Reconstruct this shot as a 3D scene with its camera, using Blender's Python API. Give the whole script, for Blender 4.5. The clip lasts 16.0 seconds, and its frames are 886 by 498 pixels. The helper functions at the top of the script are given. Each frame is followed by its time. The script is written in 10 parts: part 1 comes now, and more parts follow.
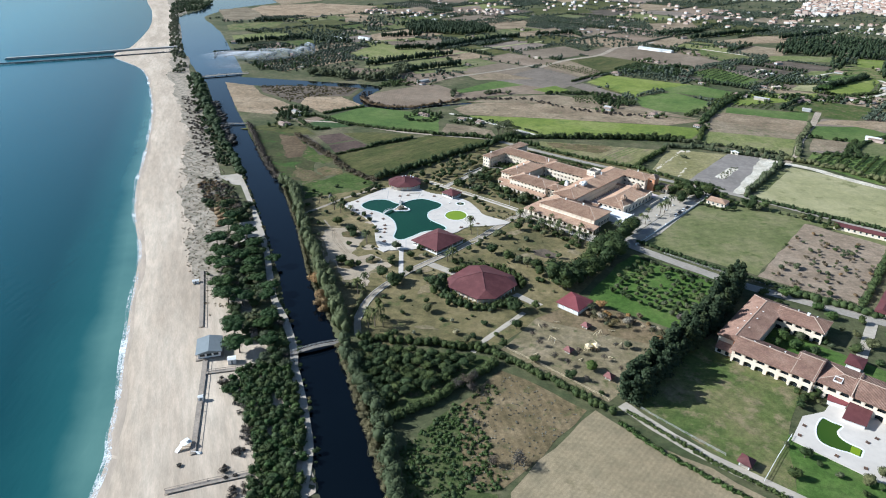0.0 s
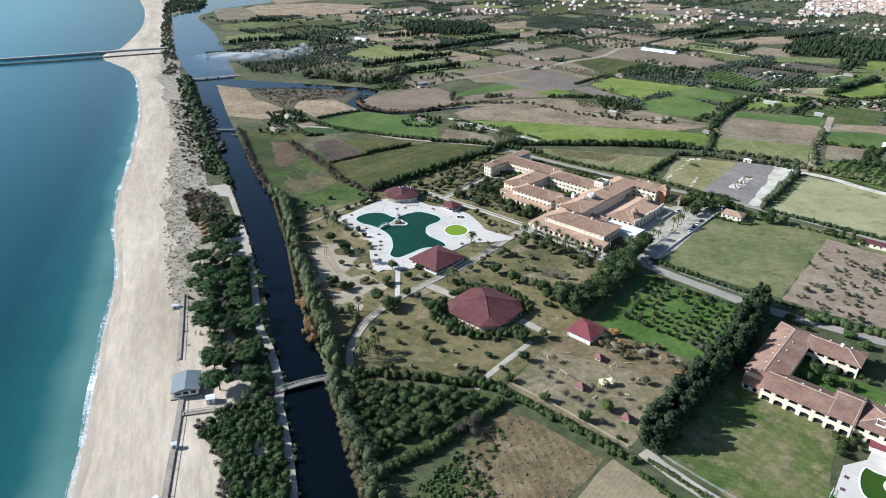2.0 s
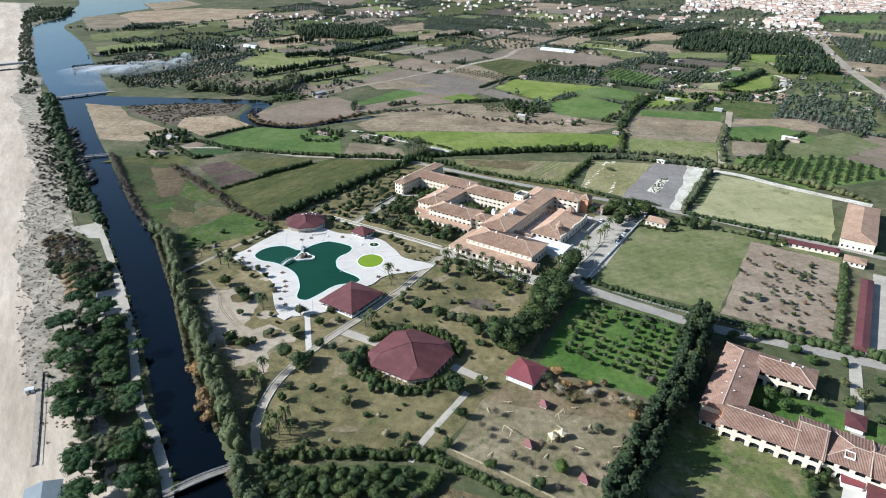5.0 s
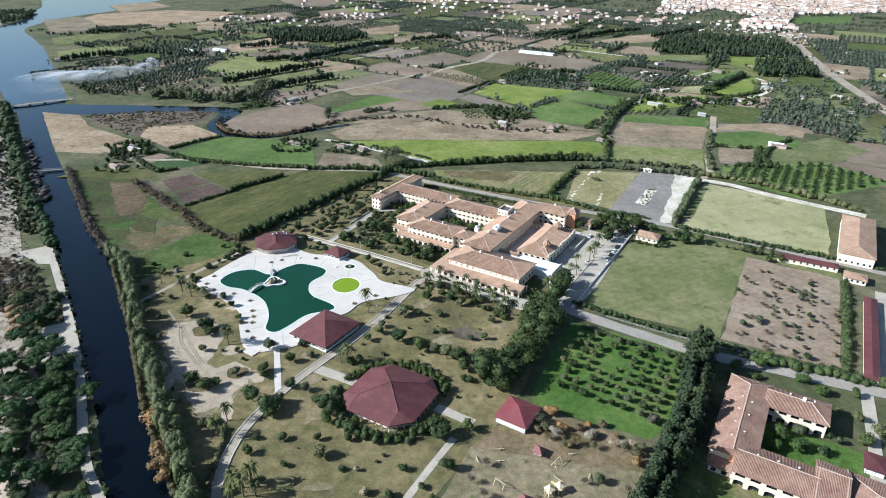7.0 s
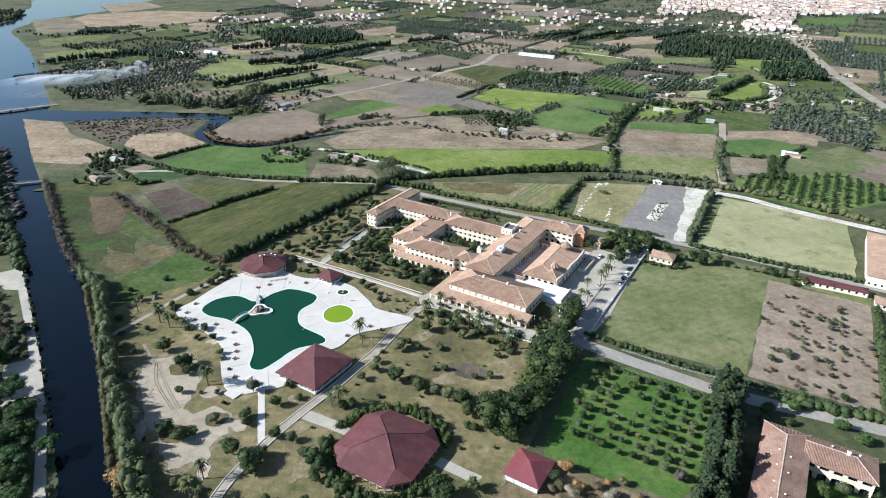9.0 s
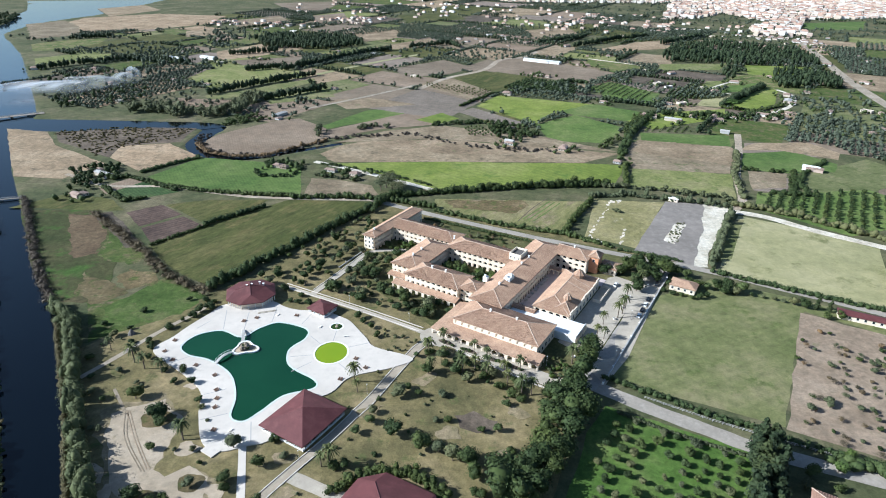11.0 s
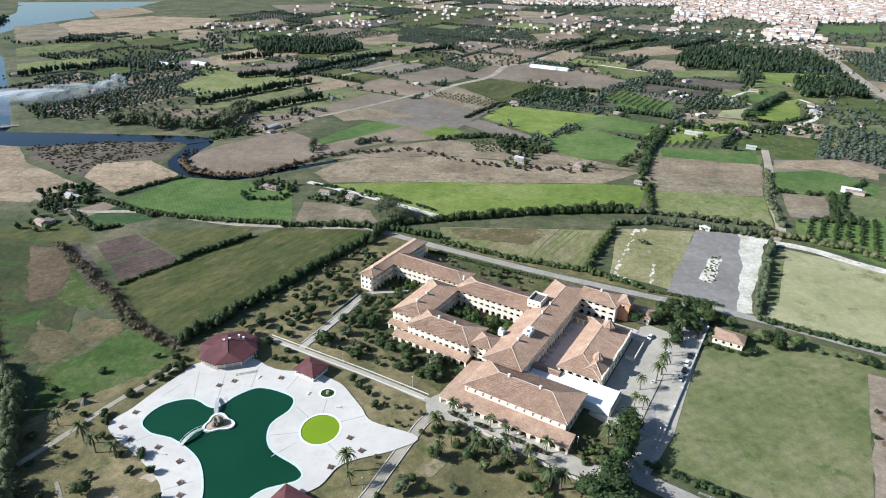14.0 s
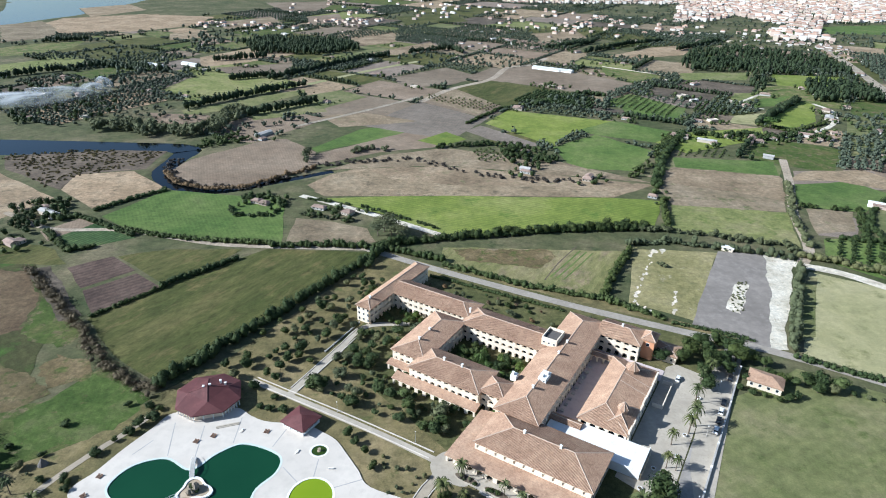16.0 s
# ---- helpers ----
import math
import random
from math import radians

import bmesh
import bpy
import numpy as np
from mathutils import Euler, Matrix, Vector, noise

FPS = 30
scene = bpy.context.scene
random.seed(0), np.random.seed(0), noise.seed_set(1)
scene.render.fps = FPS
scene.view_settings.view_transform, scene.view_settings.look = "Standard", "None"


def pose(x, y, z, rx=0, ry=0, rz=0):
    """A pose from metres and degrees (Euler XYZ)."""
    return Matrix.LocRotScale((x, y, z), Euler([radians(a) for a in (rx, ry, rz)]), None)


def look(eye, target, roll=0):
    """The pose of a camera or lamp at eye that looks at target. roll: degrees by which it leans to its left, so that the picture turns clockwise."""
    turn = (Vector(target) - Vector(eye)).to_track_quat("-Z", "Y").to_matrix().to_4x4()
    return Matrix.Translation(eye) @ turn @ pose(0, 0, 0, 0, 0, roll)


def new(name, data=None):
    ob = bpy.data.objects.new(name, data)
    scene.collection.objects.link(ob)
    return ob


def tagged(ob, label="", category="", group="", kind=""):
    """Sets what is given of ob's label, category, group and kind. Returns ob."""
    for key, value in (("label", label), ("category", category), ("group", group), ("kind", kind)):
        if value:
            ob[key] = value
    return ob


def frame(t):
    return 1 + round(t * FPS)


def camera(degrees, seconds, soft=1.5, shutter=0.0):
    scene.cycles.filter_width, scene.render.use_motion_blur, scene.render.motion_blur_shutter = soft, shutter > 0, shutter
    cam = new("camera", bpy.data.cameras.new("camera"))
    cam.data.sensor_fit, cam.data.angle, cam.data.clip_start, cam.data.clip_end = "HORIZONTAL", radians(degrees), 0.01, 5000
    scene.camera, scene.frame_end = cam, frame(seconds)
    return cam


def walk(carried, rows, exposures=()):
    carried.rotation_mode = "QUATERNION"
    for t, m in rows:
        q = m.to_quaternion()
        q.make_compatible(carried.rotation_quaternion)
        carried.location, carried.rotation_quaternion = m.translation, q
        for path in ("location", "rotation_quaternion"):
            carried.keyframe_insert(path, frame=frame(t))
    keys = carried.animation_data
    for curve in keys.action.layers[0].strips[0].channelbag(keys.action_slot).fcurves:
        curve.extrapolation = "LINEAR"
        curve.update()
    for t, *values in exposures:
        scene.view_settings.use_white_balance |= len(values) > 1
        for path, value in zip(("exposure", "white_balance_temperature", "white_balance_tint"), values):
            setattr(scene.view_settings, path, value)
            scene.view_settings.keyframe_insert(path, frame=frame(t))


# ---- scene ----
cam = camera(70.65, 16.0, 1.0)
PATH = [
    (0.0, look((16.13, -99.09, 162.63), (-4.321, -12.043, 117.845), 0.65)),
    (0.5, look((14.36, -92.17, 162.80), (-5.986, -5.204, 117.821), 0.67)),
    (1.0, look((12.94, -85.94, 162.42), (-7.366, 1.026, 117.416), 0.63)),
    (1.5, look((11.30, -79.79, 162.03), (-8.931, 7.215, 117.066), 0.67)),
    (2.0, look((9.12, -73.27, 161.44), (-11.032, 13.779, 116.541), 0.69)),
    (2.5, look((7.15, -66.53, 161.04), (-12.931, 20.537, 116.140), 0.75)),
    (3.0, look((5.30, -60.30, 160.65), (-14.777, 26.810, 115.828), 0.80)),
    (3.5, look((3.34, -53.93, 160.20), (-16.445, 33.277, 115.436), 0.81)),
    (4.0, look((1.89, -47.40, 159.99), (-14.163, 40.609, 115.314), 0.74)),
    (4.5, look((0.32, -40.94, 159.61), (-10.241, 47.943, 115.017), 0.62)),
    (5.0, look((-0.65, -34.18, 159.26), (-6.835, 55.105, 114.658), 0.55)),
    (7.5, look((-4.18, -2.64, 159.00), (-6.815, 86.896, 114.534), 0.72)),
    (8.0, look((-4.96, 4.14, 159.18), (-7.378, 93.649, 114.654), 0.75)),
    (8.5, look((-5.57, 10.96, 159.03), (-7.912, 100.492, 114.548), 0.82)),
    (9.0, look((-6.06, 18.22, 159.09), (-8.382, 107.718, 114.547), 0.79)),
    (11.5, look((-8.65, 55.33, 158.87), (-11.198, 144.990, 114.664), 0.88)),
    (12.0, look((-9.56, 63.35, 158.76), (-12.050, 153.017, 114.554), 0.92)),
    (12.5, look((-10.46, 71.52, 158.61), (-12.953, 161.182, 114.409), 0.95)),
    (13.0, look((-11.22, 79.06, 158.48), (-13.818, 168.734, 114.301), 0.96)),
    (13.5, look((-12.42, 86.94, 158.38), (-14.971, 176.618, 114.201), 0.98)),
    (14.0, look((-13.45, 94.56, 158.24), (-15.938, 184.267, 114.122), 0.98)),
    (14.5, look((-14.45, 102.33, 158.19), (-16.892, 192.031, 114.054), 1.01)),
    (15.0, look((-15.42, 110.31, 157.83), (-17.901, 200.024, 113.720), 0.99)),
    (15.5, look((-16.61, 118.60, 157.95), (-18.993, 208.272, 113.757), 1.12)),
    (16.0, look((-18.01, 126.02, 158.54), (-19.980, 215.549, 114.040), 1.15)),
]
walk(cam, PATH, [(0.0, 0.84, 5500, 6.5), (5.0, 0.92, 5500, 6.5), (7.5, 1.0, 5500, 6.5), (11.5, 1.01, 5500, 6.5), (14.0, 0.95, 5500, 6.5), (16.0, 0.95, 5500, 6.5)])

# ---- light ----
SUN_DIR = Vector((0.849, 0.119, -0.515)).normalized()
world = bpy.data.worlds.new("sky")
scene.world = world
world.use_nodes = True
wn = world.node_tree
sky = wn.nodes.new("ShaderNodeTexSky")
sky.sky_type, sky.sun_disc = "NISHITA", False
sky.sun_elevation, sky.sun_rotation = radians(31), radians(262)
sky.air_density, sky.dust_density, sky.ozone_density = 1.0, 0.7, 1.2
wn.links.new(sky.outputs[0], wn.nodes["Background"].inputs[0])
wn.nodes["Background"].inputs[1].default_value = 0.060
sun = new("sun", bpy.data.lights.new("sun", "SUN"))
sun.data.energy, sun.data.angle, sun.data.color = 4.45, radians(0.55), (1.0, 0.965, 0.905)
sun.matrix_world = look((-300, 10, 300), Vector((-300, 10, 300)) + SUN_DIR)

# ---- materials ----
MATS = {}


def nodes_of(name):
    m = bpy.data.materials.new(name)
    m.use_nodes = True
    nt = m.node_tree
    return m, nt, nt.nodes["Principled BSDF"]


def noise_node(nt, scale, detail=4.0, rough=0.6, coord=None):
    n = nt.nodes.new("ShaderNodeTexNoise")
    n.inputs["Scale"].default_value, n.inputs["Detail"].default_value, n.inputs["Roughness"].default_value = scale, detail, rough
    if coord is not None:
        nt.links.new(coord, n.inputs["Vector"])
    return n


def ramp_node(nt, fac, stops):
    r = nt.nodes.new("ShaderNodeValToRGB")
    while len(r.color_ramp.elements) < len(stops):
        r.color_ramp.elements.new(0.5)
    for e, (p, c) in zip(r.color_ramp.elements, stops):
        e.position, e.color = p, (*c, 1)
    nt.links.new(fac, r.inputs[0])
    return r


def mix_node(nt, fac, a, b, kind="MIX"):
    m = nt.nodes.new("ShaderNodeMix")
    m.data_type, m.blend_type = "RGBA", kind
    for sock, v in ((m.inputs[0], fac), (m.inputs[6], a), (m.inputs[7], b)):
        if isinstance(v, (int, float)):
            sock.default_value = v
        elif isinstance(v, tuple):
            sock.default_value = (*v, 1)
        else:
            nt.links.new(v, sock)
    return m.outputs[2]


def place_node(nt, turn=0.0, scale=(1, 1, 1)):
    """World-sized coordinates in metres, turned about z."""
    g = nt.nodes.new("ShaderNodeNewGeometry")
    m = nt.nodes.new("ShaderNodeMapping")
    m.inputs["Rotation"].default_value[2] = radians(turn)
    m.inputs["Scale"].default_value = scale
    nt.links.new(g.outputs["Position"], m.inputs[0])
    return m.outputs[0]


def streak_node(nt, turn, along):
    """World-sized coordinates drawn out along one direction."""
    g = nt.nodes.new("ShaderNodeNewGeometry")
    m = nt.nodes.new("ShaderNodeMapping")
    m.vector_type = "TEXTURE"
    m.inputs["Rotation"].default_value[2] = radians(turn)
    m.inputs["Scale"].default_value = (along, 1, 1)
    nt.links.new(g.outputs["Position"], m.inputs[0])
    return m.outputs[0]


def bump_node(nt, bsdf, height, strength, distance):
    b = nt.nodes.new("ShaderNodeBump")
    b.inputs["Strength"].default_value, b.inputs["Distance"].default_value = strength, distance
    nt.links.new(height, b.inputs["Height"])
    nt.links.new(b.outputs[0], bsdf.inputs["Normal"])


def earth(name, low, mid, high, big=0.02, fine=0.35, rows=0.0, turn=0.0, patch=None, patch_at=0.58, rough=0.95, row_gain=0.25, contrast=0.85, streak=None):
    """Soil, grass or sand: three tones by broad noise, fine grain, worn patches, and plough or mowing rows."""
    if name in MATS:
        return MATS[name]
    m, nt, b = nodes_of(name)
    at = streak_node(nt, *streak) if streak else place_node(nt)
    broad = noise_node(nt, big, 5, 0.62, at)
    grain = noise_node(nt, fine, 6, 0.7, at)
    speck = noise_node(nt, fine * 5, 3, 0.7, at)
    col = ramp_node(nt, broad.outputs[0], [(0.33, low), (0.5, mid), (0.67, high)]).outputs[0]
    if patch:
        wear = noise_node(nt, big * 2.7, 6, 0.7, at)
        k = ramp_node(nt, wear.outputs[0], [(patch_at - 0.03, (0, 0, 0)), (patch_at + 0.09, (1, 1, 1))])
        col = mix_node(nt, k.outputs[0], col, patch)
    blot = noise_node(nt, big * 5 + 0.03, 4, 0.7, at)
    k = ramp_node(nt, blot.outputs[0], [(0.32, (0.78, 0.80, 0.80)), (0.68, (1.24, 1.2, 1.18))])
    col = mix_node(nt, min(1.0, contrast + 0.2), col, k.outputs[0], "MULTIPLY")
    oi = nt.nodes.new("ShaderNodeObjectInfo")
    k = ramp_node(nt, oi.outputs["Random"], [(0.0, (0.88, 0.9, 0.9)), (1.0, (1.12, 1.08, 1.06))])
    col = mix_node(nt, 1.0, col, k.outputs[0], "MULTIPLY")
    g = ramp_node(nt, grain.outputs[0], [(0.25, (0.58, 0.58, 0.58)), (0.75, (1.38, 1.38, 1.38))])
    col = mix_node(nt, contrast, col, g.outputs[0], "MULTIPLY")
    s = ramp_node(nt, speck.outputs[0], [(0.3, (0.7, 0.7, 0.7)), (0.7, (1.25, 1.25, 1.25))])
    col = mix_node(nt, contrast * 0.8, col, s.outputs[0], "MULTIPLY")
    if rows:
        w = nt.nodes.new("ShaderNodeTexWave")
        w.inputs["Scale"].default_value, w.inputs["Distortion"].default_value = 0.314 / rows, 1.2
        w.inputs["Detail"].default_value, w.inputs["Detail Scale"].default_value = 3, 0.6
        nt.links.new(place_node(nt, turn), w.inputs[0])
        k = ramp_node(nt, w.outputs["Color"], [(0.2, (1 - row_gain,) * 3), (0.8, (1 + row_gain,) * 3)])
        col = mix_node(nt, 0.8, col, k.outputs[0], "MULTIPLY")
    nt.links.new(col, b.inputs["Base Color"])
    b.inputs["Roughness"].default_value = rough
    b.inputs["Specular IOR Level"].default_value = 0.15
    bump_node(nt, b, grain.outputs[0], 0.6 * contrast, 0.4)
    MATS[name] = m
    return m


def plain(name, color, rough=0.7, spread=0.12, scale=0.8, metal=0.0, stain=None, bump=0.1, spec=0.3):
    """Paint, plaster, concrete, metal: one colour with clouding, stains and grain."""
    if name in MATS:
        return MATS[name]
    m, nt, b = nodes_of(name)
    at = place_node(nt)
    n1, n2 = noise_node(nt, scale, 5, 0.65, at), noise_node(nt, scale * 0.12, 4, 0.6, at)
    k1 = ramp_node(nt, n1.outputs[0], [(0.3, (1 - spread,) * 3), (0.7, (1 + spread,) * 3)])
    k2 = ramp_node(nt, n2.outputs[0], [(0.35, (1 - spread,) * 3), (0.65, (1 + spread * 0.6,) * 3)])
    col = mix_node(nt, 1.0, color, k1.outputs[0], "MULTIPLY")
    col = mix_node(nt, 1.0, col, k2.outputs[0], "MULTIPLY")
    if stain:
        n3 = noise_node(nt, scale * 0.5, 6, 0.75, at)
        k3 = ramp_node(nt, n3.outputs[0], [(0.52, (0, 0, 0)), (0.7, (1, 1, 1))])
        col = mix_node(nt, k3.outputs[0], col, stain)
    nt.links.new(col, b.inputs["Base Color"])
    b.inputs["Roughness"].default_value, b.inputs["Metallic"].default_value = rough, metal
    b.inputs["Specular IOR Level"].default_value = spec
    bump_node(nt, b, n1.outputs[0], bump, 0.05)
    MATS[name] = m
    return m


def foliage(name, dark, light, yellow=0.0):
    """Leaves: tone by leaf island, by plant and by height noise."""
    if name in MATS:
        return MATS[name]
    m, nt, b = nodes_of(name)
    g = nt.nodes.new("ShaderNodeNewGeometry")
    oi = nt.nodes.new("ShaderNodeObjectInfo")
    n = noise_node(nt, 0.25, 3, 0.6, place_node(nt))
    add = nt.nodes.new("ShaderNodeMath")
    add.operation = "MULTIPLY_ADD"
    add.inputs[1].default_value, add.inputs[2].default_value = 0.4, 0.06
    nt.links.new(g.outputs["Random Per Island"], add.inputs[0])
    add2 = nt.nodes.new("ShaderNodeMath")
    add2.operation = "MULTIPLY_ADD"
    add2.inputs[1].default_value = 0.5
    nt.links.new(n.outputs[0], add2.inputs[0])
    nt.links.new(add.outputs[0], add2.inputs[2])
    col = ramp_node(nt, add2.outputs[0], [(0.1, dark), (0.85, light)]).outputs[0]
    tint = ramp_node(nt, oi.outputs["Random"], [(0.0, (0.72, 0.78, 0.8)), (0.5, (1, 1, 1)), (1.0, (1.3, 1.16, 0.95))])
    col = mix_node(nt, 1.0, col, tint.outputs[0], "MULTIPLY")
    nt.links.new(col, b.inputs["Base Color"])
    b.inputs["Roughness"].default_value = 0.75
    b.inputs["Specular IOR Level"].default_value = 0.2
    MATS[name] = m
    return m


def water(name, deep, shallow, rough, wave, ior=1.33, ripple=0.35):
    m, nt, b = nodes_of(name)
    at = place_node(nt)
    n = noise_node(nt, 0.012, 4, 0.6, at)
    col = ramp_node(nt, n.outputs[0], [(0.35, deep), (0.65, shallow)]).outputs[0]
    nt.links.new(col, b.inputs["Base Color"])
    b.inputs["Roughness"].default_value, b.inputs["IOR"].default_value = rough, ior
    w = noise_node(nt, ripple, 5, 0.6, at)
    bump_node(nt, b, w.outputs[0], wave, 0.3)
    MATS[name] = m
    return m


def roof_tiles(name, base, dark, light, turn):
    """Clay tiles: courses down the slope, mottled tiles, lichen."""
    m, nt, b = nodes_of(name)
    at = place_node(nt, turn)
    w = nt.nodes.new("ShaderNodeTexWave")
    w.inputs["Scale"].default_value, w.inputs["Distortion"].default_value = 0.9, 0.4
    nt.links.new(at, w.inputs[0])
    v = nt.nodes.new("ShaderNodeTexVoronoi")
    v.inputs["Scale"].default_value = 1.6
    nt.links.new(at, v.inputs["Vector"])
    n = noise_node(nt, 0.16, 6, 0.7, at)
    n2 = noise_node(nt, 1.1, 4, 0.7, at)
    col = ramp_node(nt, n.outputs[0], [(0.3, dark), (0.5, base), (0.7, light)]).outputs[0]
    k = ramp_node(nt, v.outputs["Color"], [(0.0, (0.8, 0.8, 0.82)), (1.0, (1.16, 1.15, 1.13))])
    col = mix_node(nt, 0.6, col, k.outputs[0], "MULTIPLY")
    k2 = ramp_node(nt, n2.outputs[0], [(0.3, (0.75,) * 3), (0.7, (1.2,) * 3)])
    col = mix_node(nt, 0.8, col, k2.outputs[0], "MULTIPLY")
    k3 = ramp_node(nt, w.outputs["Color"], [(0.0, (0.8,) * 3), (1.0, (1.08,) * 3)])
    col = mix_node(nt, 0.7, col, k3.outputs[0], "MULTIPLY")
    nt.links.new(col, b.inputs["Base Color"])
    b.inputs["Roughness"].default_value = 0.85
    b.inputs["Specular IOR Level"].default_value = 0.25
    MATS[name] = m
    return m


# ---- mesh helpers ----
def raw(name, verts, faces, mat, parent=None, label="", smooth=False):
    me = bpy.data.meshes.new(name)
    me.from_pydata([tuple(v) for v in verts], [], faces)
    me.materials.append(mat)
    if smooth:
        me.shade_smooth()
    ob = new(name, me)
    if parent is not None:
        ob.parent = parent
    if label:
        ob["label"] = label
    return ob


def part(name, bm, mat, parent=None, label="", smooth=False):
    me = bpy.data.meshes.new(name)
    bm.to_mesh(me)
    bm.free()
    me.materials.append(mat)
    if smooth:
        me.shade_smooth()
    ob = new(name, me)
    if parent is not None:
        ob.parent = parent
    if label:
        ob["label"] = label
    return ob


def empty(name, m, label, category, group="", kind=""):
    ob = new(name)
    ob.empty_display_size = 0.5
    ob.matrix_basis = m
    return tagged(ob, label, category, group, kind)


def curve_points(pts, closed=False, steps=6):
    """Catmull-Rom through the points."""
    p = [Vector(q) for q in pts]
    n = len(p)
    out = []
    for i in range(n if closed else n - 1):
        a, b = p[i], p[(i + 1) % n]
        z = p[i - 1] if closed or i else a * 2 - b
        c = p[(i + 2) % n] if closed or i + 2 < n else b * 2 - a
        for s in range(steps):
            t = s / steps
            out.append(0.5 * ((2 * a) + (b - z) * t + (2 * z - 5 * a + 4 * b - c) * t * t + (3 * a - z - 3 * b + c) * t ** 3))
    if not closed:
        out.append(p[-1])
    return out


def ribbon(name, pts, width, z, mat, steps=5, thick=0.0, smooth_line=True):
    """A road or path of even width along a line."""
    line = curve_points(pts, False, steps) if smooth_line else [Vector(q) for q in pts]
    verts, faces = [], []
    for i, q in enumerate(line):
        d = (line[min(i + 1, len(line) - 1)] - line[max(i - 1, 0)]).normalized()
        n = Vector((-d.y, d.x))
        w = width * (1 + 0.05 * math.sin(i * 1.7))
        for s in (0.5, -0.5):
            verts.append((q.x + n.x * w * s, q.y + n.y * w * s, z))
    m = len(line)
    for i in range(m - 1):
        faces.append((2 * i, 2 * i + 1, 2 * i + 3, 2 * i + 2))
    if thick:
        k = len(verts)
        verts += [(x, y, zz - thick) for x, y, zz in verts]
        for i in range(m - 1):
            faces.append((2 * i, 2 * i + 2, k + 2 * i + 2, k + 2 * i))
            faces.append((2 * i + 3, 2 * i + 1, k + 2 * i + 1, k + 2 * i + 3))
    return raw(name, verts, faces, mat)


def flat(name, loops, z, mat, thick=0.0):
    """A flat sheet with an outline and holes, and its edge walls."""
    bm = bmesh.new()
    edges = []
    for loop in loops:
        vs = [bm.verts.new((q[0], q[1], z)) for q in loop]
        edges += [bm.edges.new((vs[i], vs[(i + 1) % len(vs)])) for i in range(len(vs))]
    bmesh.ops.triangle_fill(bm, use_beauty=True, use_dissolve=False, edges=edges, normal=(0, 0, 1))
    if thick:
        for e in edges:
            a, b = e.verts
            lo = [bm.verts.new((v.co.x, v.co.y, z - thick)) for v in (a, b)]
            bm.faces.new((a, b, lo[1], lo[0]))
    return part(name, bm, mat)


def box(bm, x0, y0, z0, x1, y1, z1):
    v = [bm.verts.new((x, y, z)) for z in (z0, z1) for x, y in ((x0, y0), (x1, y0), (x1, y1), (x0, y1))]
    for f in ((3, 2, 1, 0), (4, 5, 6, 7), (0, 1, 5, 4), (1, 2, 6, 5), (2, 3, 7, 6), (3, 0, 4, 7)):
        bm.faces.new([v[i] for i in f])


def boxed(name, dims, mat, parent=None, label=""):
    bm = bmesh.new()
    box(bm, *dims)
    return part(name, bm, mat, parent, label)

# ---- ground, sea and canal ----
GRASS_PARK = earth("dry_park_grass", (0.102, 0.093, 0.042), (0.163, 0.137, 0.064), (0.245, 0.195, 0.104), 0.035, 0.3, patch=(0.08, 0.095, 0.033), patch_at=0.60)
GROUND = earth("rough_ground", (0.055, 0.068, 0.030), (0.088, 0.092, 0.045), (0.145, 0.128, 0.077), 0.02, 0.2, patch=(0.05, 0.066, 0.028))
SAND = earth("beach_sand", (0.385, 0.315, 0.238), (0.465, 0.385, 0.295), (0.56, 0.475, 0.372), 0.055, 0.5, rough=0.95, contrast=0.35, streak=(124.5, 5.0))
DUNE = earth("dune_sand_scrub", (0.31, 0.26, 0.20), (0.38, 0.32, 0.25), (0.45, 0.385, 0.305), 0.075, 0.8, patch=(0.20, 0.175, 0.125), patch_at=0.50, contrast=0.8)
BANK = earth("bank_soil", (0.09, 0.075, 0.05), (0.14, 0.11, 0.075), (0.2, 0.15, 0.1), 0.06, 0.5)

SEA_Y = [-400, -100, 14, 41, 61, 88, 118, 149, 175, 217, 273, 358, 450, 551, 640, 704, 760, 801, 1010, 1241, 1477, 2600]
SEA_X = [-22, -91, -125, -140, -152, -170, -190, -210, -228, -263, -303, -357, -420, -497, -576, -668, -700, -711, -832, -996, -1185, -2080]
DUNE_Y = [-400, -100, 34, 54, 71, 124, 156, 205, 281, 398, 606, 892, 1255, 2600]
DUNE_X = [20, -52, -84, -96, -110, -155, -183, -218, -272, -346, -509, -704, -956, -1950]
CAN_Y = [-400, -100, 0, 33, 51, 75, 104, 131, 168, 222, 294, 397, 482, 620]
CAN_W = [110, 22, -36, -53, -64, -77, -96, -113, -136, -173, -226, -303, -366, -464]
CAN_E = [138, 45, -14, -32, -43, -58, -77, -95, -122, -154, -201, -283, -347, -432]

COAST = [p for p in curve_points(list(zip(SEA_X, SEA_Y)), False, 5)]
SEA_X, SEA_Y = [p.x for p in COAST], [p.y for p in COAST]


def shore_x(y):
    return np.interp(y, SEA_Y, SEA_X)


def dune_x(y):
    return np.interp(y, DUNE_Y, DUNE_X)


def canal_w(y):
    return np.interp(y, CAN_Y, CAN_W)


def canal_e(y):
    return np.interp(y, CAN_Y, CAN_E)


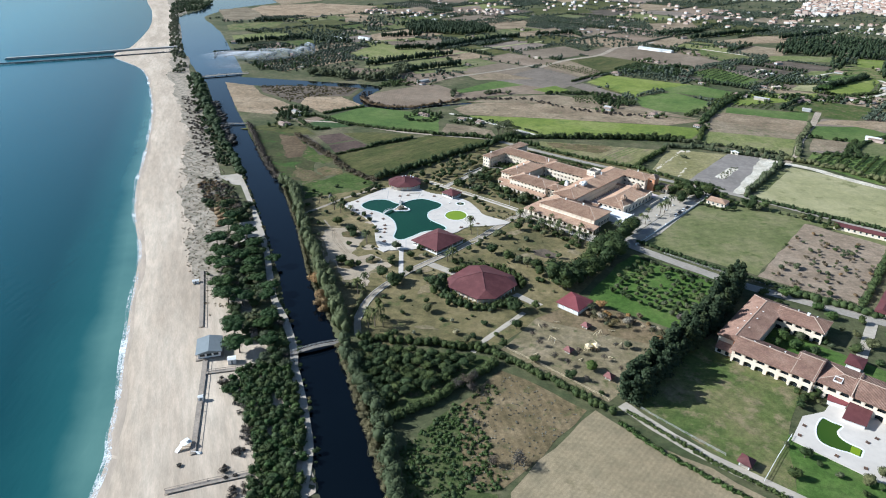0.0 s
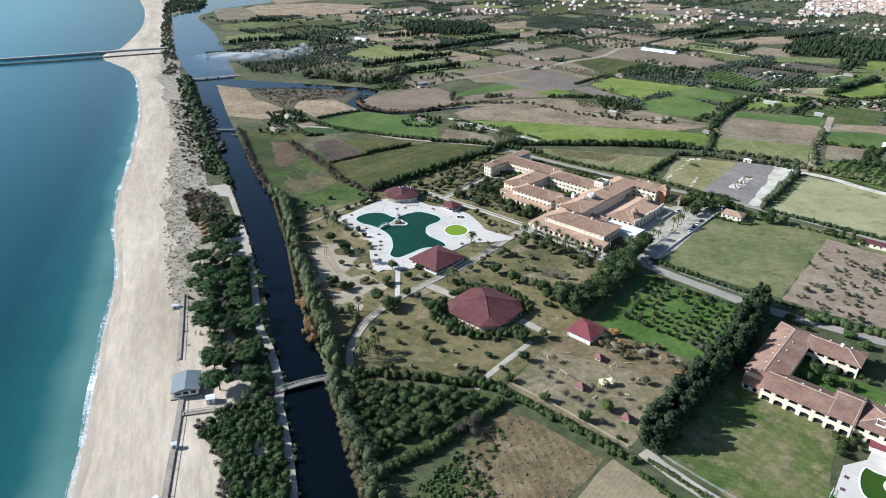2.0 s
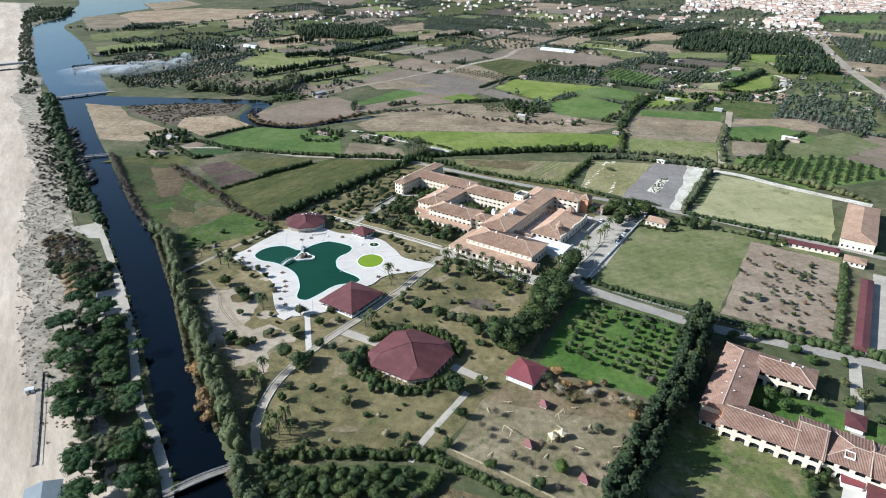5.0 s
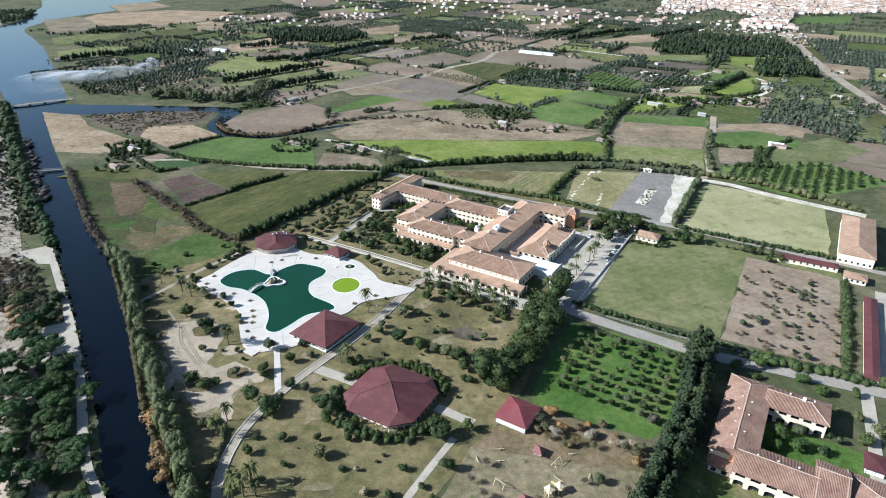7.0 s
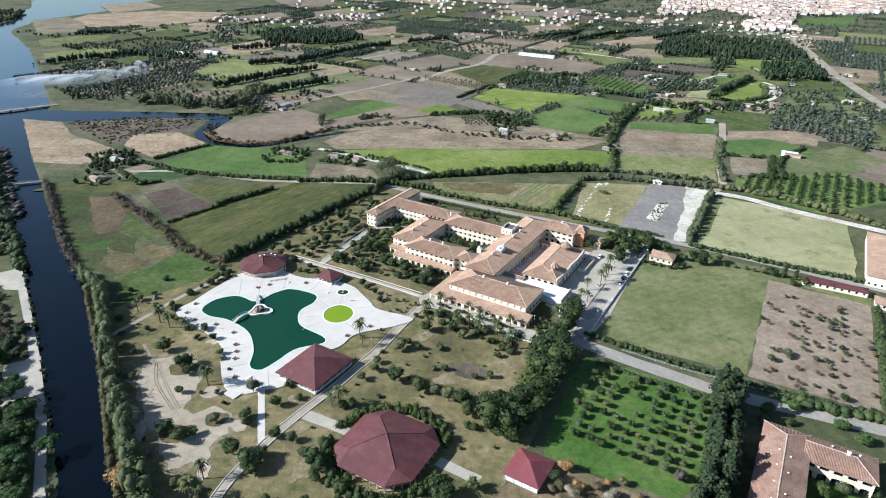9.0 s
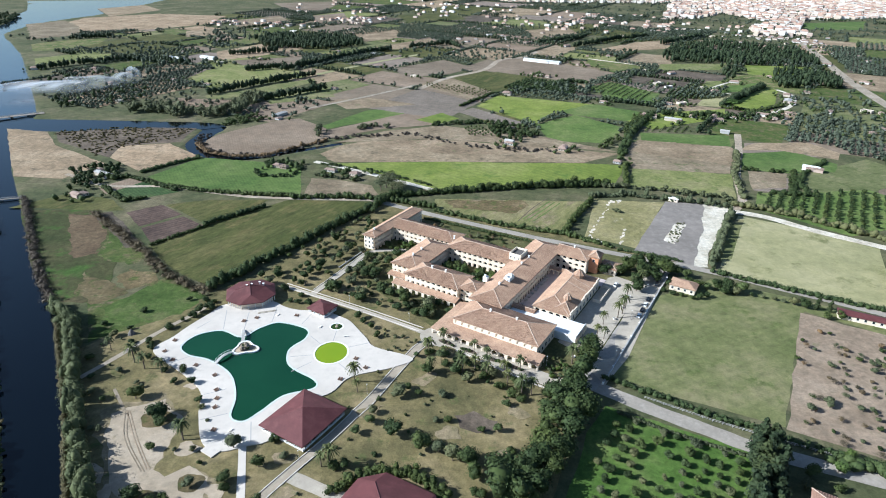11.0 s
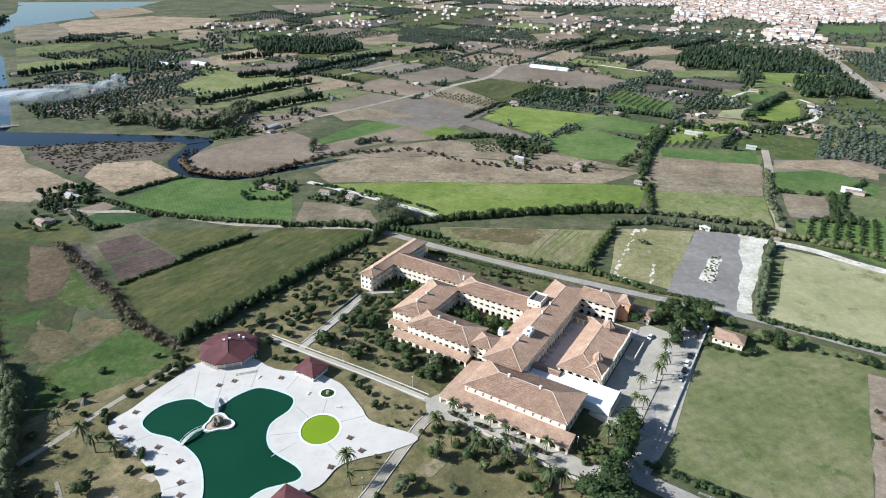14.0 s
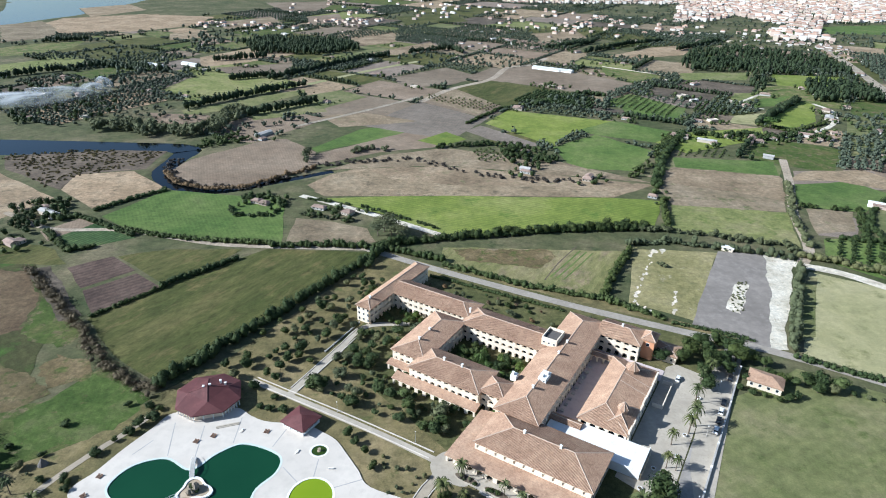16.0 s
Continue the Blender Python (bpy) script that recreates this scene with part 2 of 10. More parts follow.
def near_line(X, Y, pts):
    """Distance less half the width from a line of (x, y, half width)."""
    best = np.full(X.shape, 1e9)
    for (ax, ay, aw), (bx, by, bw) in zip(pts, pts[1:]):
        dx, dy = bx - ax, by - ay
        t = np.clip(((X - ax) * dx + (Y - ay) * dy) / (dx * dx + dy * dy), 0, 1)
        best = np.minimum(best, np.hypot(X - ax - t * dx, Y - ay - t * dy) - (aw + t * (bw - aw)))
    return best


CANAL = [((w + e) / 2, y, (e - w) * 0.5) for y, w, e in zip(CAN_Y, CAN_W, CAN_E)]
RIVER = [(-440, 622, 20), (-459, 643, 27), (-530, 738, 31), (-612, 847, 35), (-690, 960, 33), (-770, 1065, 29), (-835, 1150, 26), (-862, 1210, 26), (-888, 1333, 30), (-905, 1440, 60), (-915, 1510, 88), (-940, 1620, 105), (-1010, 1850, 170)]
CREEK = [(-450, 610, 17), (-373, 609, 20), (-298, 619, 11), (-243, 616, 11), (-238, 590, 8), (-237, 560, 7), (-220, 536, 6), (-186, 524, 5), (-150, 545, 4), (-112, 572, 3)]
RIVER = [tuple(p) for p in curve_points(RIVER, False, 4)]
CREEK = [tuple(p) for p in curve_points(CREEK, False, 4)]

WATER_Z = -0.45


def height(X, Y):
    sea = (X - shore_x(Y)) * 0.8
    z = np.clip(WATER_Z + sea * 0.05, -3.0, 0.0)
    for line in (CANAL, RIVER, CREEK):
        d = near_line(X, Y, line)
        z = np.minimum(z, np.clip(d * 0.38 + WATER_Z, -2.2, 0.0))
    return z


def axis_steps(spans):
    out = []
    for a, b, n in spans:
        out += list(np.linspace(a, b, n, endpoint=False))
    return np.array(out + [spans[-1][1]])


gx = axis_steps([(-4200, -1300, 12), (-1300, -520, 130), (-520, -20, 170), (-20, 120, 20), (120, 4200, 30)])
gy = axis_steps([(-900, -120, 14), (-120, 680, 230), (680, 1700, 150), (1700, 4600, 20)])
GX, GY = np.meshgrid(gx, gy)
GZ = height(GX, GY)
GZ = np.where(GX < dune_x(GY) + 6, GZ - 0.12, GZ)
nx, ny = len(gx), len(gy)
idx = np.arange(nx * ny).reshape(ny, nx)
quads = np.stack([idx[:-1, :-1], idx[:-1, 1:], idx[1:, 1:], idx[1:, :-1]], -1).reshape(-1, 4)
ground = raw("ground", np.stack([GX, GY, GZ], -1).reshape(-1, 3).tolist(), quads.tolist(), GROUND, smooth=True)
tagged(ground, "flat coastal plain of dry grass and soil", "ground", kind="structure")

SEA, nt, b = nodes_of("sea_water")
at = place_node(nt)
dist = nt.nodes.new("ShaderNodeVectorMath")
dist.operation = "DOT_PRODUCT"
dist.inputs[1].default_value = (-0.833, -0.554, 0)
nt.links.new(at, dist.inputs[0])
off = nt.nodes.new("ShaderNodeMapRange")
off.inputs["From Min"].default_value, off.inputs["From Max"].default_value = 100.5, 400.5
nt.links.new(dist.outputs["Value"], off.inputs["Value"])
cloud = noise_node(nt, 0.02, 4, 0.6, at)
wob = nt.nodes.new("ShaderNodeMath")
wob.operation = "MULTIPLY_ADD"
wob.inputs[1].default_value = 0.05
nt.links.new(cloud.outputs[0], wob.inputs[0])
nt.links.new(off.outputs[0], wob.inputs[2])
# Shallows paler by depth; farther out, reflected sky is put into the colour.
depth_and_sky = ramp_node(nt, wob.outputs[0], [(0.02, (0.10, 0.20, 0.17)), (0.06, (0.015, 0.084, 0.084)), (0.14, (0.003, 0.045, 0.050)), (0.35, (0.004, 0.066, 0.080)), (1.0, (0.018, 0.150, 0.195))])
nt.links.new(depth_and_sky.outputs[0], b.inputs["Base Color"])
b.inputs["Roughness"].default_value, b.inputs["IOR"].default_value = 0.2, 1.4
swell = noise_node(nt, 0.35, 6, 0.6, streak_node(nt, 100, 3.0))
bump_node(nt, b, swell.outputs[0], 0.3, 0.35)
CANAL_WATER = water("canal_water", (0.0012, 0.0025, 0.0045), (0.002, 0.004, 0.006), 0.06, 0.04, ior=1.28, ripple=0.8)
POOL_WATER = water("pool_water", (0.006, 0.036, 0.016), (0.011, 0.055, 0.024), 0.06, 0.04, ripple=1.5)

sea_ys = [y for y in SEA_Y]
sea = raw("sea", [(x, y, WATER_Z) for y in sea_ys for x in (-4200, shore_x(y) + 6)],
          [(2 * i, 2 * i + 1, 2 * i + 3, 2 * i + 2) for i in range(len(sea_ys) - 1)], SEA)
tagged(sea, "calm turquoise sea along the sandy beach", "sea", kind="structure")


# Base paler and bluer than the canal's: reflected sky is painted into it.
RIVER_WATER = water("river_water", (0.012, 0.024, 0.036), (0.024, 0.042, 0.058), 0.1, 0.05, ior=1.5, ripple=0.5)


def water_strip(name, line, label, extra=5, mat=None):
    verts, faces = [], []
    for i, (x, y, w) in enumerate(line):
        a, b = line[max(i - 1, 0)], line[min(i + 1, len(line) - 1)]
        d = Vector((b[0] - a[0], b[1] - a[1])).normalized()
        for s in (1, -1):
            verts.append((x - d.y * (w + extra) * s, y + d.x * (w + extra) * s, WATER_Z))
    faces = [(2 * i, 2 * i + 1, 2 * i + 3, 2 * i + 2) for i in range(len(line) - 1)]
    return tagged(raw(name, verts, faces, mat or CANAL_WATER), label, "canal", kind="structure")


water_strip("canal_water", CANAL, "dark still water of a straight drainage canal")
WATER_Z -= 0.01
water_strip("river_water", RIVER, "broad blue river mouth behind the beach", mat=RIVER_WATER)
WATER_Z -= 0.01
water_strip("creek_water", CREEK, "winding blue creek between reed beds")


def coast_sheet(name, ys, left, right, mat, label, cat, z=0.06, cols=6):
    X, Y = [], []
    for y in ys:
        a, b = left(y), right(y)
        for k in range(cols + 1):
            X.append(a + (b - a) * k / cols), Y.append(y)
    X, Y = np.array(X), np.array(Y)
    Z = height(X, Y) + z
    n = cols + 1
    faces = [(i * n + k, i * n + k + 1, (i + 1) * n + k + 1, (i + 1) * n + k) for i in range(len(ys) - 1) for k in range(cols)]
    return tagged(raw(name, np.stack([X, Y, Z], -1).tolist(), faces, mat, smooth=True), label, cat, kind="structure")


ys = list(np.linspace(-380, 700, 220)) + list(np.linspace(706, 1600, 60))
coast_sheet("beach", ys, lambda y: shore_x(y) - 6, lambda y: dune_x(y) + 2 * math.sin(y * 0.07) + 1.2 * math.sin(y * 0.19) + 5 * noise.noise((y * 0.11, 2.0, 0.5)) + 24 / (1 + math.exp((y - 140) * 0.12)), SAND, "pale sandy beach with wind-blown ripples", "beach", 0.06, 12)
coast_sheet("dune_belt", ys, lambda y: dune_x(y) - 4, lambda y: dune_x(y) * 0.35 + canal_w(y) * 0.65 - 3 if y < 620 else dune_x(y) + 40, DUNE, "sandy dune strip with sparse scrub", "dune", 0.03, 4)

# ---- fields ----
TURN = -29.5
GREEN = earth("fresh_green_crop", (0.072, 0.118, 0.030), (0.102, 0.148, 0.040), (0.145, 0.172, 0.062), 0.02, 0.4, rows=2.2, turn=TURN, row_gain=0.06, contrast=0.75)
LIME = earth("yellow_green_crop", (0.125, 0.165, 0.032), (0.17, 0.205, 0.045), (0.22, 0.235, 0.075), 0.015, 0.3, rows=3.0, turn=TURN + 90, row_gain=0.08, patch=(0.1, 0.15, 0.03), contrast=0.6)
LAWN = earth("bright_grass", (0.052, 0.102, 0.019), (0.075, 0.128, 0.028), (0.112, 0.145, 0.046), 0.04, 0.5)
ROUGH_LAWN = earth("rough_patchy_grass", (0.042, 0.068, 0.015), (0.065, 0.092, 0.023), (0.105, 0.102, 0.04), 0.05, 0.5, patch=(0.15, 0.12, 0.07), patch_at=0.56)
RES_MEADOW = earth("damp_meadow", (0.06, 0.095, 0.024), (0.10, 0.122, 0.038), (0.165, 0.155, 0.068), 0.04, 0.45, patch=(0.195, 0.165, 0.09), patch_at=0.53)
OLIVE = earth("olive_pasture", (0.050, 0.062, 0.018), (0.074, 0.080, 0.026), (0.110, 0.104, 0.040), 0.03, 0.35, patch=(0.120, 0.105, 0.042), patch_at=0.56, contrast=0.95, streak=(60, 2.5))
TRACKED = earth("rutted_grass", (0.115, 0.132, 0.046), (0.168, 0.165, 0.068), (0.235, 0.205, 0.108), 0.03, 0.35, patch=(0.225, 0.178, 0.115), patch_at=0.55, streak=(62, 2.2))
PALE = earth("pale_mown_grass", (0.245, 0.238, 0.118), (0.30, 0.282, 0.146), (0.352, 0.322, 0.18), 0.018, 0.3, patch=(0.17, 0.172, 0.075), contrast=0.4)
MEADOW = earth("patchy_meadow", (0.108, 0.124, 0.046), (0.150, 0.157, 0.066), (0.208, 0.19, 0.10), 0.03, 0.3, patch=(0.085, 0.108, 0.034), rows=4, turn=TURN + 90, row_gain=0.04, contrast=0.6)
TAN = earth("stubble_field", (0.25, 0.195, 0.118), (0.305, 0.24, 0.146), (0.36, 0.285, 0.18), 0.02, 0.5, rows=1.6, turn=28, row_gain=0.05, contrast=0.55, patch=(0.225, 0.18, 0.105), patch_at=0.6)
SOIL = earth("ploughed_soil", (0.165, 0.125, 0.088), (0.205, 0.158, 0.113), (0.25, 0.196, 0.143), 0.015, 0.4, rows=2.0, turn=TURN + 8, row_gain=0.06, contrast=0.6)
OLIVE_SOIL = earth("bare_grove_soil", (0.185, 0.145, 0.103), (0.23, 0.182, 0.131), (0.275, 0.222, 0.163), 0.05, 0.5, patch=(0.16, 0.15, 0.085), patch_at=0.64, contrast=0.7)
FALLOW = earth("brown_weedy_fallow", (0.155, 0.12, 0.078), (0.222, 0.173, 0.114), (0.295, 0.236, 0.16), 0.035, 0.4, patch=(0.14, 0.138, 0.07), patch_at=0.6)
DARK_SOIL = earth("dark_ploughed_soil", (0.056, 0.040, 0.034), (0.082, 0.058, 0.047), (0.112, 0.082, 0.066), 0.03, 0.4, rows=3, turn=45, row_gain=0.12, contrast=0.8)
GREY_SOIL = earth("greyish_soil", (0.165, 0.135, 0.106), (0.20, 0.163, 0.13), (0.24, 0.196, 0.158), 0.02, 0.4, rows=2.4, turn=TURN, row_gain=0.08, contrast=0.6)
PASTURE = earth("fresh_pasture", (0.13, 0.152, 0.050), (0.178, 0.19, 0.070), (0.23, 0.215, 0.105), 0.03, 0.35, patch=(0.1, 0.135, 0.035), contrast=0.85)
REED = earth("dry_reed_bed", (0.215, 0.162, 0.102), (0.285, 0.215, 0.138), (0.345, 0.27, 0.18), 0.03, 0.35, patch=(0.155, 0.122, 0.08), patch_at=0.57)
MARSH = earth("brown_marsh", (0.072, 0.058, 0.044), (0.105, 0.085, 0.064), (0.15, 0.122, 0.092), 0.04, 0.35)
RUSSET = earth("russet_weeds", (0.12, 0.092, 0.045), (0.19, 0.14, 0.075), (0.27, 0.205, 0.12), 0.05, 0.9, rows=3.2, turn=-28, row_gain=0.1, patch=(0.085, 0.095, 0.036), patch_at=0.58)
SCRUB = earth("green_scrub", (0.045, 0.064, 0.02), (0.075, 0.094, 0.032), (0.125, 0.12, 0.056), 0.06, 0.7, patch=(0.15, 0.125, 0.07))
WORN = earth("worn_play_ground", (0.175, 0.145, 0.08), (0.235, 0.188, 0.11), (0.305, 0.24, 0.155), 0.06, 0.5, patch=(0.12, 0.125, 0.05))
BARE = earth("bare_sandy_soil", (0.30, 0.245, 0.175), (0.36, 0.295, 0.215), (0.42, 0.35, 0.265), 0.06, 0.6, patch=(0.2, 0.165, 0.10), patch_at=0.62, contrast=0.35)
ASPHALT = plain("grey_asphalt", (0.305, 0.268, 0.222), 0.9, 0.12, 0.6, stain=(0.355, 0.318, 0.27))
LOT = plain("car_park_asphalt", (0.222, 0.194, 0.168), 0.9, 0.16, 0.25, stain=(0.27, 0.24, 0.21))
CHALK = earth("white_gravel", (0.44, 0.385, 0.30), (0.59, 0.53, 0.43), (0.70, 0.64, 0.54), 0.09, 0.5, patch=(0.28, 0.245, 0.185), patch_at=0.6, contrast=0.6)
DIRT = earth("dirt_track", (0.27, 0.225, 0.17), (0.33, 0.28, 0.215), (0.40, 0.345, 0.275), 0.06, 0.6)
PAVING = plain("pale_paving", (0.42, 0.365, 0.29), 0.85, 0.14, 0.7, stain=(0.31, 0.268, 0.212))
DECK = plain("white_deck", (0.57, 0.51, 0.44), 0.7, 0.09, 0.25, stain=(0.50, 0.445, 0.385))

TAN_PATCH = earth("tan_weedy_patch", (0.085, 0.07, 0.034), (0.125, 0.098, 0.05), (0.19, 0.15, 0.085), 0.06, 0.5, patch=(0.07, 0.085, 0.026), patch_at=0.55)
layer = [0.062]
FIELDS, FIELD_BOXES = [], []


def field(pts, mat, label, name="field", ragged=1.5):
    """A field with a slightly wavering edge."""
    out = []
    n = len(pts)
    for i in range(n):
        a, b = Vector(pts[i]), Vector(pts[(i + 1) % n])
        steps = max(2, int((b - a).length / (9 if ragged < 2 else 2.5)))
        nrm = Vector((a.y - b.y, b.x - a.x)).normalized()
        for s in range(steps):
            q = a.lerp(b, s / steps)
            w = ragged * noise.noise((q.x * 0.07, q.y * 0.07, 3.1)) + 0.5 * ragged * noise.noise((q.x * 0.3, q.y * 0.3, 7.7))
            out.append((q.x + nrm.x * w, q.y + nrm.y * w))
    layer[0] += 0.0006
    ob = flat(name, [out], layer[0], mat)
    FIELDS.append([Vector(p) for p in pts])
    return tagged(ob, label, "field", "farm fields", "structure")


# the park and its neighbours
field([(-60, 118), (-88, 133), (-112, 168), (-140, 215), (-170, 262), (-150, 290), (-112, 335), (-58, 440), (-20, 420), (60, 392), (115, 362), (98, 342), (47, 250), (36, 222), (18, 178), (-12, 130)], GRASS_PARK, "dry winter grass of the resort park", "park_lawn", 0.6)
field([(-20, 419), (100, 366), (92, 340), (46, 252), (-12, 281), (-58, 330), (-68, 350), (-40, 400)], earth("garden_grass", (0.060, 0.068, 0.026), (0.088, 0.09, 0.037), (0.138, 0.12, 0.06), 0.05, 0.4), "patchy garden grass round the hotel", "garden_lawn", 0.6)
field([(36, 103), (-10, 127), (2, 156), (22, 163), (64, 145)], WORN, "worn playground grass", "playground_ground")
field([(2, 156), (24, 180), (40, 172), (62, 160), (66, 146)], earth("brush_ground", (0.12, 0.1, 0.05), (0.17, 0.13, 0.075), (0.22, 0.165, 0.1), 0.09, 0.6), "brown brushy ground", "brush_ground")
field([(50, 238), (100, 215), (82, 176), (66, 163), (25, 180), (40, 223)], LAWN, "bright green grass of a small orchard")
field([(92, 322), (112, 332), (126, 342), (196, 306), (206, 300), (197, 287), (160, 312), (158, 309), (114, 229), (54, 256)], MEADOW, "patchy green meadow by the road")
field([(158, 311), (197, 287), (156, 207), (114, 228)], OLIVE_SOIL, "bare soil planted with young trees")
field([(45, 104), (68, 150), (82, 160), (98, 140), (112, 131), (100, 101), (96, 68)], RES_MEADOW, "green meadow below the courtyard building")
field([(96, 70), (100, 101), (119, 88), (136, 112), (170, 90), (150, 40)], LAWN, "green garden grass")
field([(31, 97), (43, 88), (70, 76), (110, 55), (90, -40), (40, -52), (14, 6), (4, 50)], TAN, "pale stubble field with faint tracks")
field([(28, 96), (3, 50), (-10, 45), (-24, 78), (-8, 113), (14, 103)], RUSSET, "russet dry weeds in an abandoned field")
field([(-10, 48), (2, 48), (10, -20), (-4, 2), (-24, 34), (-36, 58), (-22, 88)], SCRUB, "green scrubby abandoned field")
field([(-12, 121), (-70, 117), (-76, 103), (-52, 72), (-22, 100)], SCRUB, "shaded ground under a dense orchard")
field([(-137.2, 226.1), (-133.8, 214.0), (-118.0, 190.9), (-105.5, 173.3), (-98.8, 164.5), (-92.0, 172.2), (-82.9, 184.3), (-85.2, 195.3), (-94.2, 199.7), (-101.0, 195.3), (-107.8, 197.5), (-106.7, 209.6), (-108.9, 225.0), (-120.2, 237.1), (-127.0, 231.6), (-132.7, 229.4)], WORN, "thin dry grass round the bare sand", "worn_edge", 4.0)
field([(-134, 224), (-131, 213), (-117, 192), (-106, 176), (-100, 168), (-94, 175), (-86, 186), (-88, 196), (-96, 200), (-102, 196), (-108, 198), (-107, 209), (-109, 223), (-119, 234), (-125, 229), (-130, 227)], BARE, "bare sandy patch in the park", "sand_patch", 3.0)
for cx, cy, ra, rb in ((-117, 222, 6.5, 4.5), (-93, 193, 4.5, 4.0), (-105, 185, 6.5, 5.0)):
    field([(cx + ra * math.cos(w) * (1 + 0.15 * math.sin(3 * w)), cy + rb * math.sin(w)) for w in np.linspace(0, 6.283, 12, endpoint=False)], TAN_PATCH, "weedy mound in the bare sand", "weedy_mound", 1.6)
field([(-8, 230), (-1, 232), (8, 227), (7, 223), (1, 221), (-6, 223)], MARSH, "brown patch of stones and roots in the lawn", "rubble_patch", 2.5)
# north of the park
field([(-185, 362), (-163, 393), (-124, 438), (-62, 438), (-80, 404), (-132, 318), (-160, 336)], OLIVE, "large olive green pasture with a dark hedge")
field([(-222, 410), (-204, 424), (-185, 409), (-203, 389)], DARK_SOIL, "dark ploughed vegetable plot")
field([(-201, 387), (-183, 406), (-165, 393), (-185, 366)], DARK_SOIL, "dark brown freshly dug plot")
field([(-202, 424), (-177, 435), (-137, 437), (-152, 410), (-164, 395)], OLIVE, "small olive green field")
field([(-290, 410), (-240, 412), (-200, 360), (-178, 300), (-205, 300), (-235, 335), (-280, 395)], earth("mixed_pasture", (0.045, 0.056, 0.018), (0.072, 0.070, 0.029), (0.112, 0.088, 0.048), 0.022, 0.4, patch=(0.06, 0.105, 0.022), patch_at=0.54), "rough mixed pasture by the canal")
field([(-256, 404), (-240, 405), (-219, 381), (-207, 352), (-218, 346), (-236, 370)], earth("brown_fallow", (0.085, 0.060, 0.036), (0.112, 0.081, 0.048), (0.145, 0.108, 0.064), 0.05, 0.4), "brown fallow plot", ragged=4.0)
field([(-217, 380), (-205, 351), (-197, 341), (-183, 341), (-180, 350), (-190, 360), (-197, 364)], ROUGH_LAWN, "lush rough grass beside a thicket", "rough_grass", 3.5)
field([(-241, 406), (-231, 411), (-189, 365), (-196, 360)], MARSH, "dug brown earth along the thicket", "dug_strip", 2.0)
field([(-186, 300), (-170, 306), (-160, 328), (-132, 310), (-140, 292), (-168, 268)], ROUGH_LAWN, "bright green rough grass")
field([(-185, 326), (-182, 338), (-167, 331), (-162, 322), (-173, 314)], TAN_PATCH, "tan dry patch in the pasture", "dry_patch", 5.0)
field([(-205, 330), (-183, 319), (-171, 311), (-183, 300), (-196, 306)], TAN_PATCH, "brown fallow patch in the pasture", "dry_patch", 4.0)
field([(-162, 325), (-167, 313), (-172, 304), (-176, 296), (-172, 286), (-156, 280), (-146, 286), (-134, 303), (-138, 313), (-148, 319)], earth("lush_rough_grass", (0.044, 0.074, 0.016), (0.070, 0.104, 0.026), (0.108, 0.122, 0.046), 0.06, 0.5, patch=(0.115, 0.095, 0.045), patch_at=0.62), "lush rough grass beside the pool", "rough_grass", 4.5)
field([(-300, 412), (-276, 440), (-240, 430), (-224, 412)], OLIVE, "green paddock by the canal")
field([(-250, 472), (-203, 448), (-232, 428), (-259, 452)], earth("vegetable_rows", (0.03, 0.06, 0.02), (0.05, 0.085, 0.03), (0.08, 0.11, 0.04), 0.04, 0.5, rows=2.5, turn=30), "dark green vegetable rows")
field([(-238, 476), (-217, 523), (-133, 512), (-118, 446), (-158, 448), (-184, 451), (-215, 460)], GREEN, "bright green field round a farmstead")
field([(-232, 561), (-227, 589), (-186, 644), (-168, 651), (-134, 616), (-126, 579), (-148, 560), (-168, 534), (-193, 529), (-216, 538)], SOIL, "brown ploughed field in a bend of the creek")
field([(-140, 626), (-108, 687), (-71, 711), (-55, 692), (-98, 646), (-134, 616)], GREEN, "narrow bright green field")
field([(-133, 611), (-55, 692), (-33, 714), (-31, 641), (-82, 621), (-127, 583)], SOIL, "brown ploughed field")
field([(-124, 540), (-112, 563), (-97, 577), (-29, 590), (60, 575), (125, 560), (91, 533), (-28, 527), (-108, 520)], FALLOW, "brown weedy grassland")
field([(-118, 530), (-112, 552), (-108, 568), (-86, 575), (-65, 558), (-24, 549), (40, 552), (96, 545), (92, 535), (-26, 530), (-108, 521)], REED, "pale dry grassland", "field", 4.0)
field([(-120, 572), (-80, 612), (-30, 636), (60, 610), (125, 565), (60, 576), (-29, 591), (-97, 578)], FALLOW, "brown weedy fallow land")
field([(-108, 517), (-28, 527), (96, 532), (122, 528), (104, 480), (87, 482), (-26, 460), (-66, 492)], LIME, "long yellow-green crop field")
field([(-422, 592), (-380, 585), (-350, 547), (-285, 504), (-290, 484), (-297, 468), (-335, 470)], REED, "pale dry reed bed by the canal")
field([(-288, 518), (-295, 548), (-258, 559), (-221, 527), (-247, 484)], REED, "pale dry reed bed")
field([(-372, 585), (-297, 606), (-254, 608), (-251, 564), (-295, 549), (-289, 518), (-352, 556)], MARSH, "dark brown marsh")
field([(7, 718), (32, 773), (135, 738), (91, 700), (64, 650)], LIME, "yellow-green crop field")
field([(63, 646), (107, 689), (149, 641), (118, 590), (83, 592), (70, 604)], GREEN, "green crop field")
field([(91, 700), (135, 741), (187, 702), (157, 669), (107, 689)], GREEN, "green crop field")
field([(157, 669), (187, 702), (275, 730), (260, 690), (175, 640)], LIME, "yellow-green grass field")
field([(22, 928), (46, 1009), (80, 1037), (201, 926), (147, 856), (93, 881)], SOIL, "large brown ploughed field")
field([(-29, 867), (13, 927), (93, 881), (32, 781)], OLIVE, "olive green field")
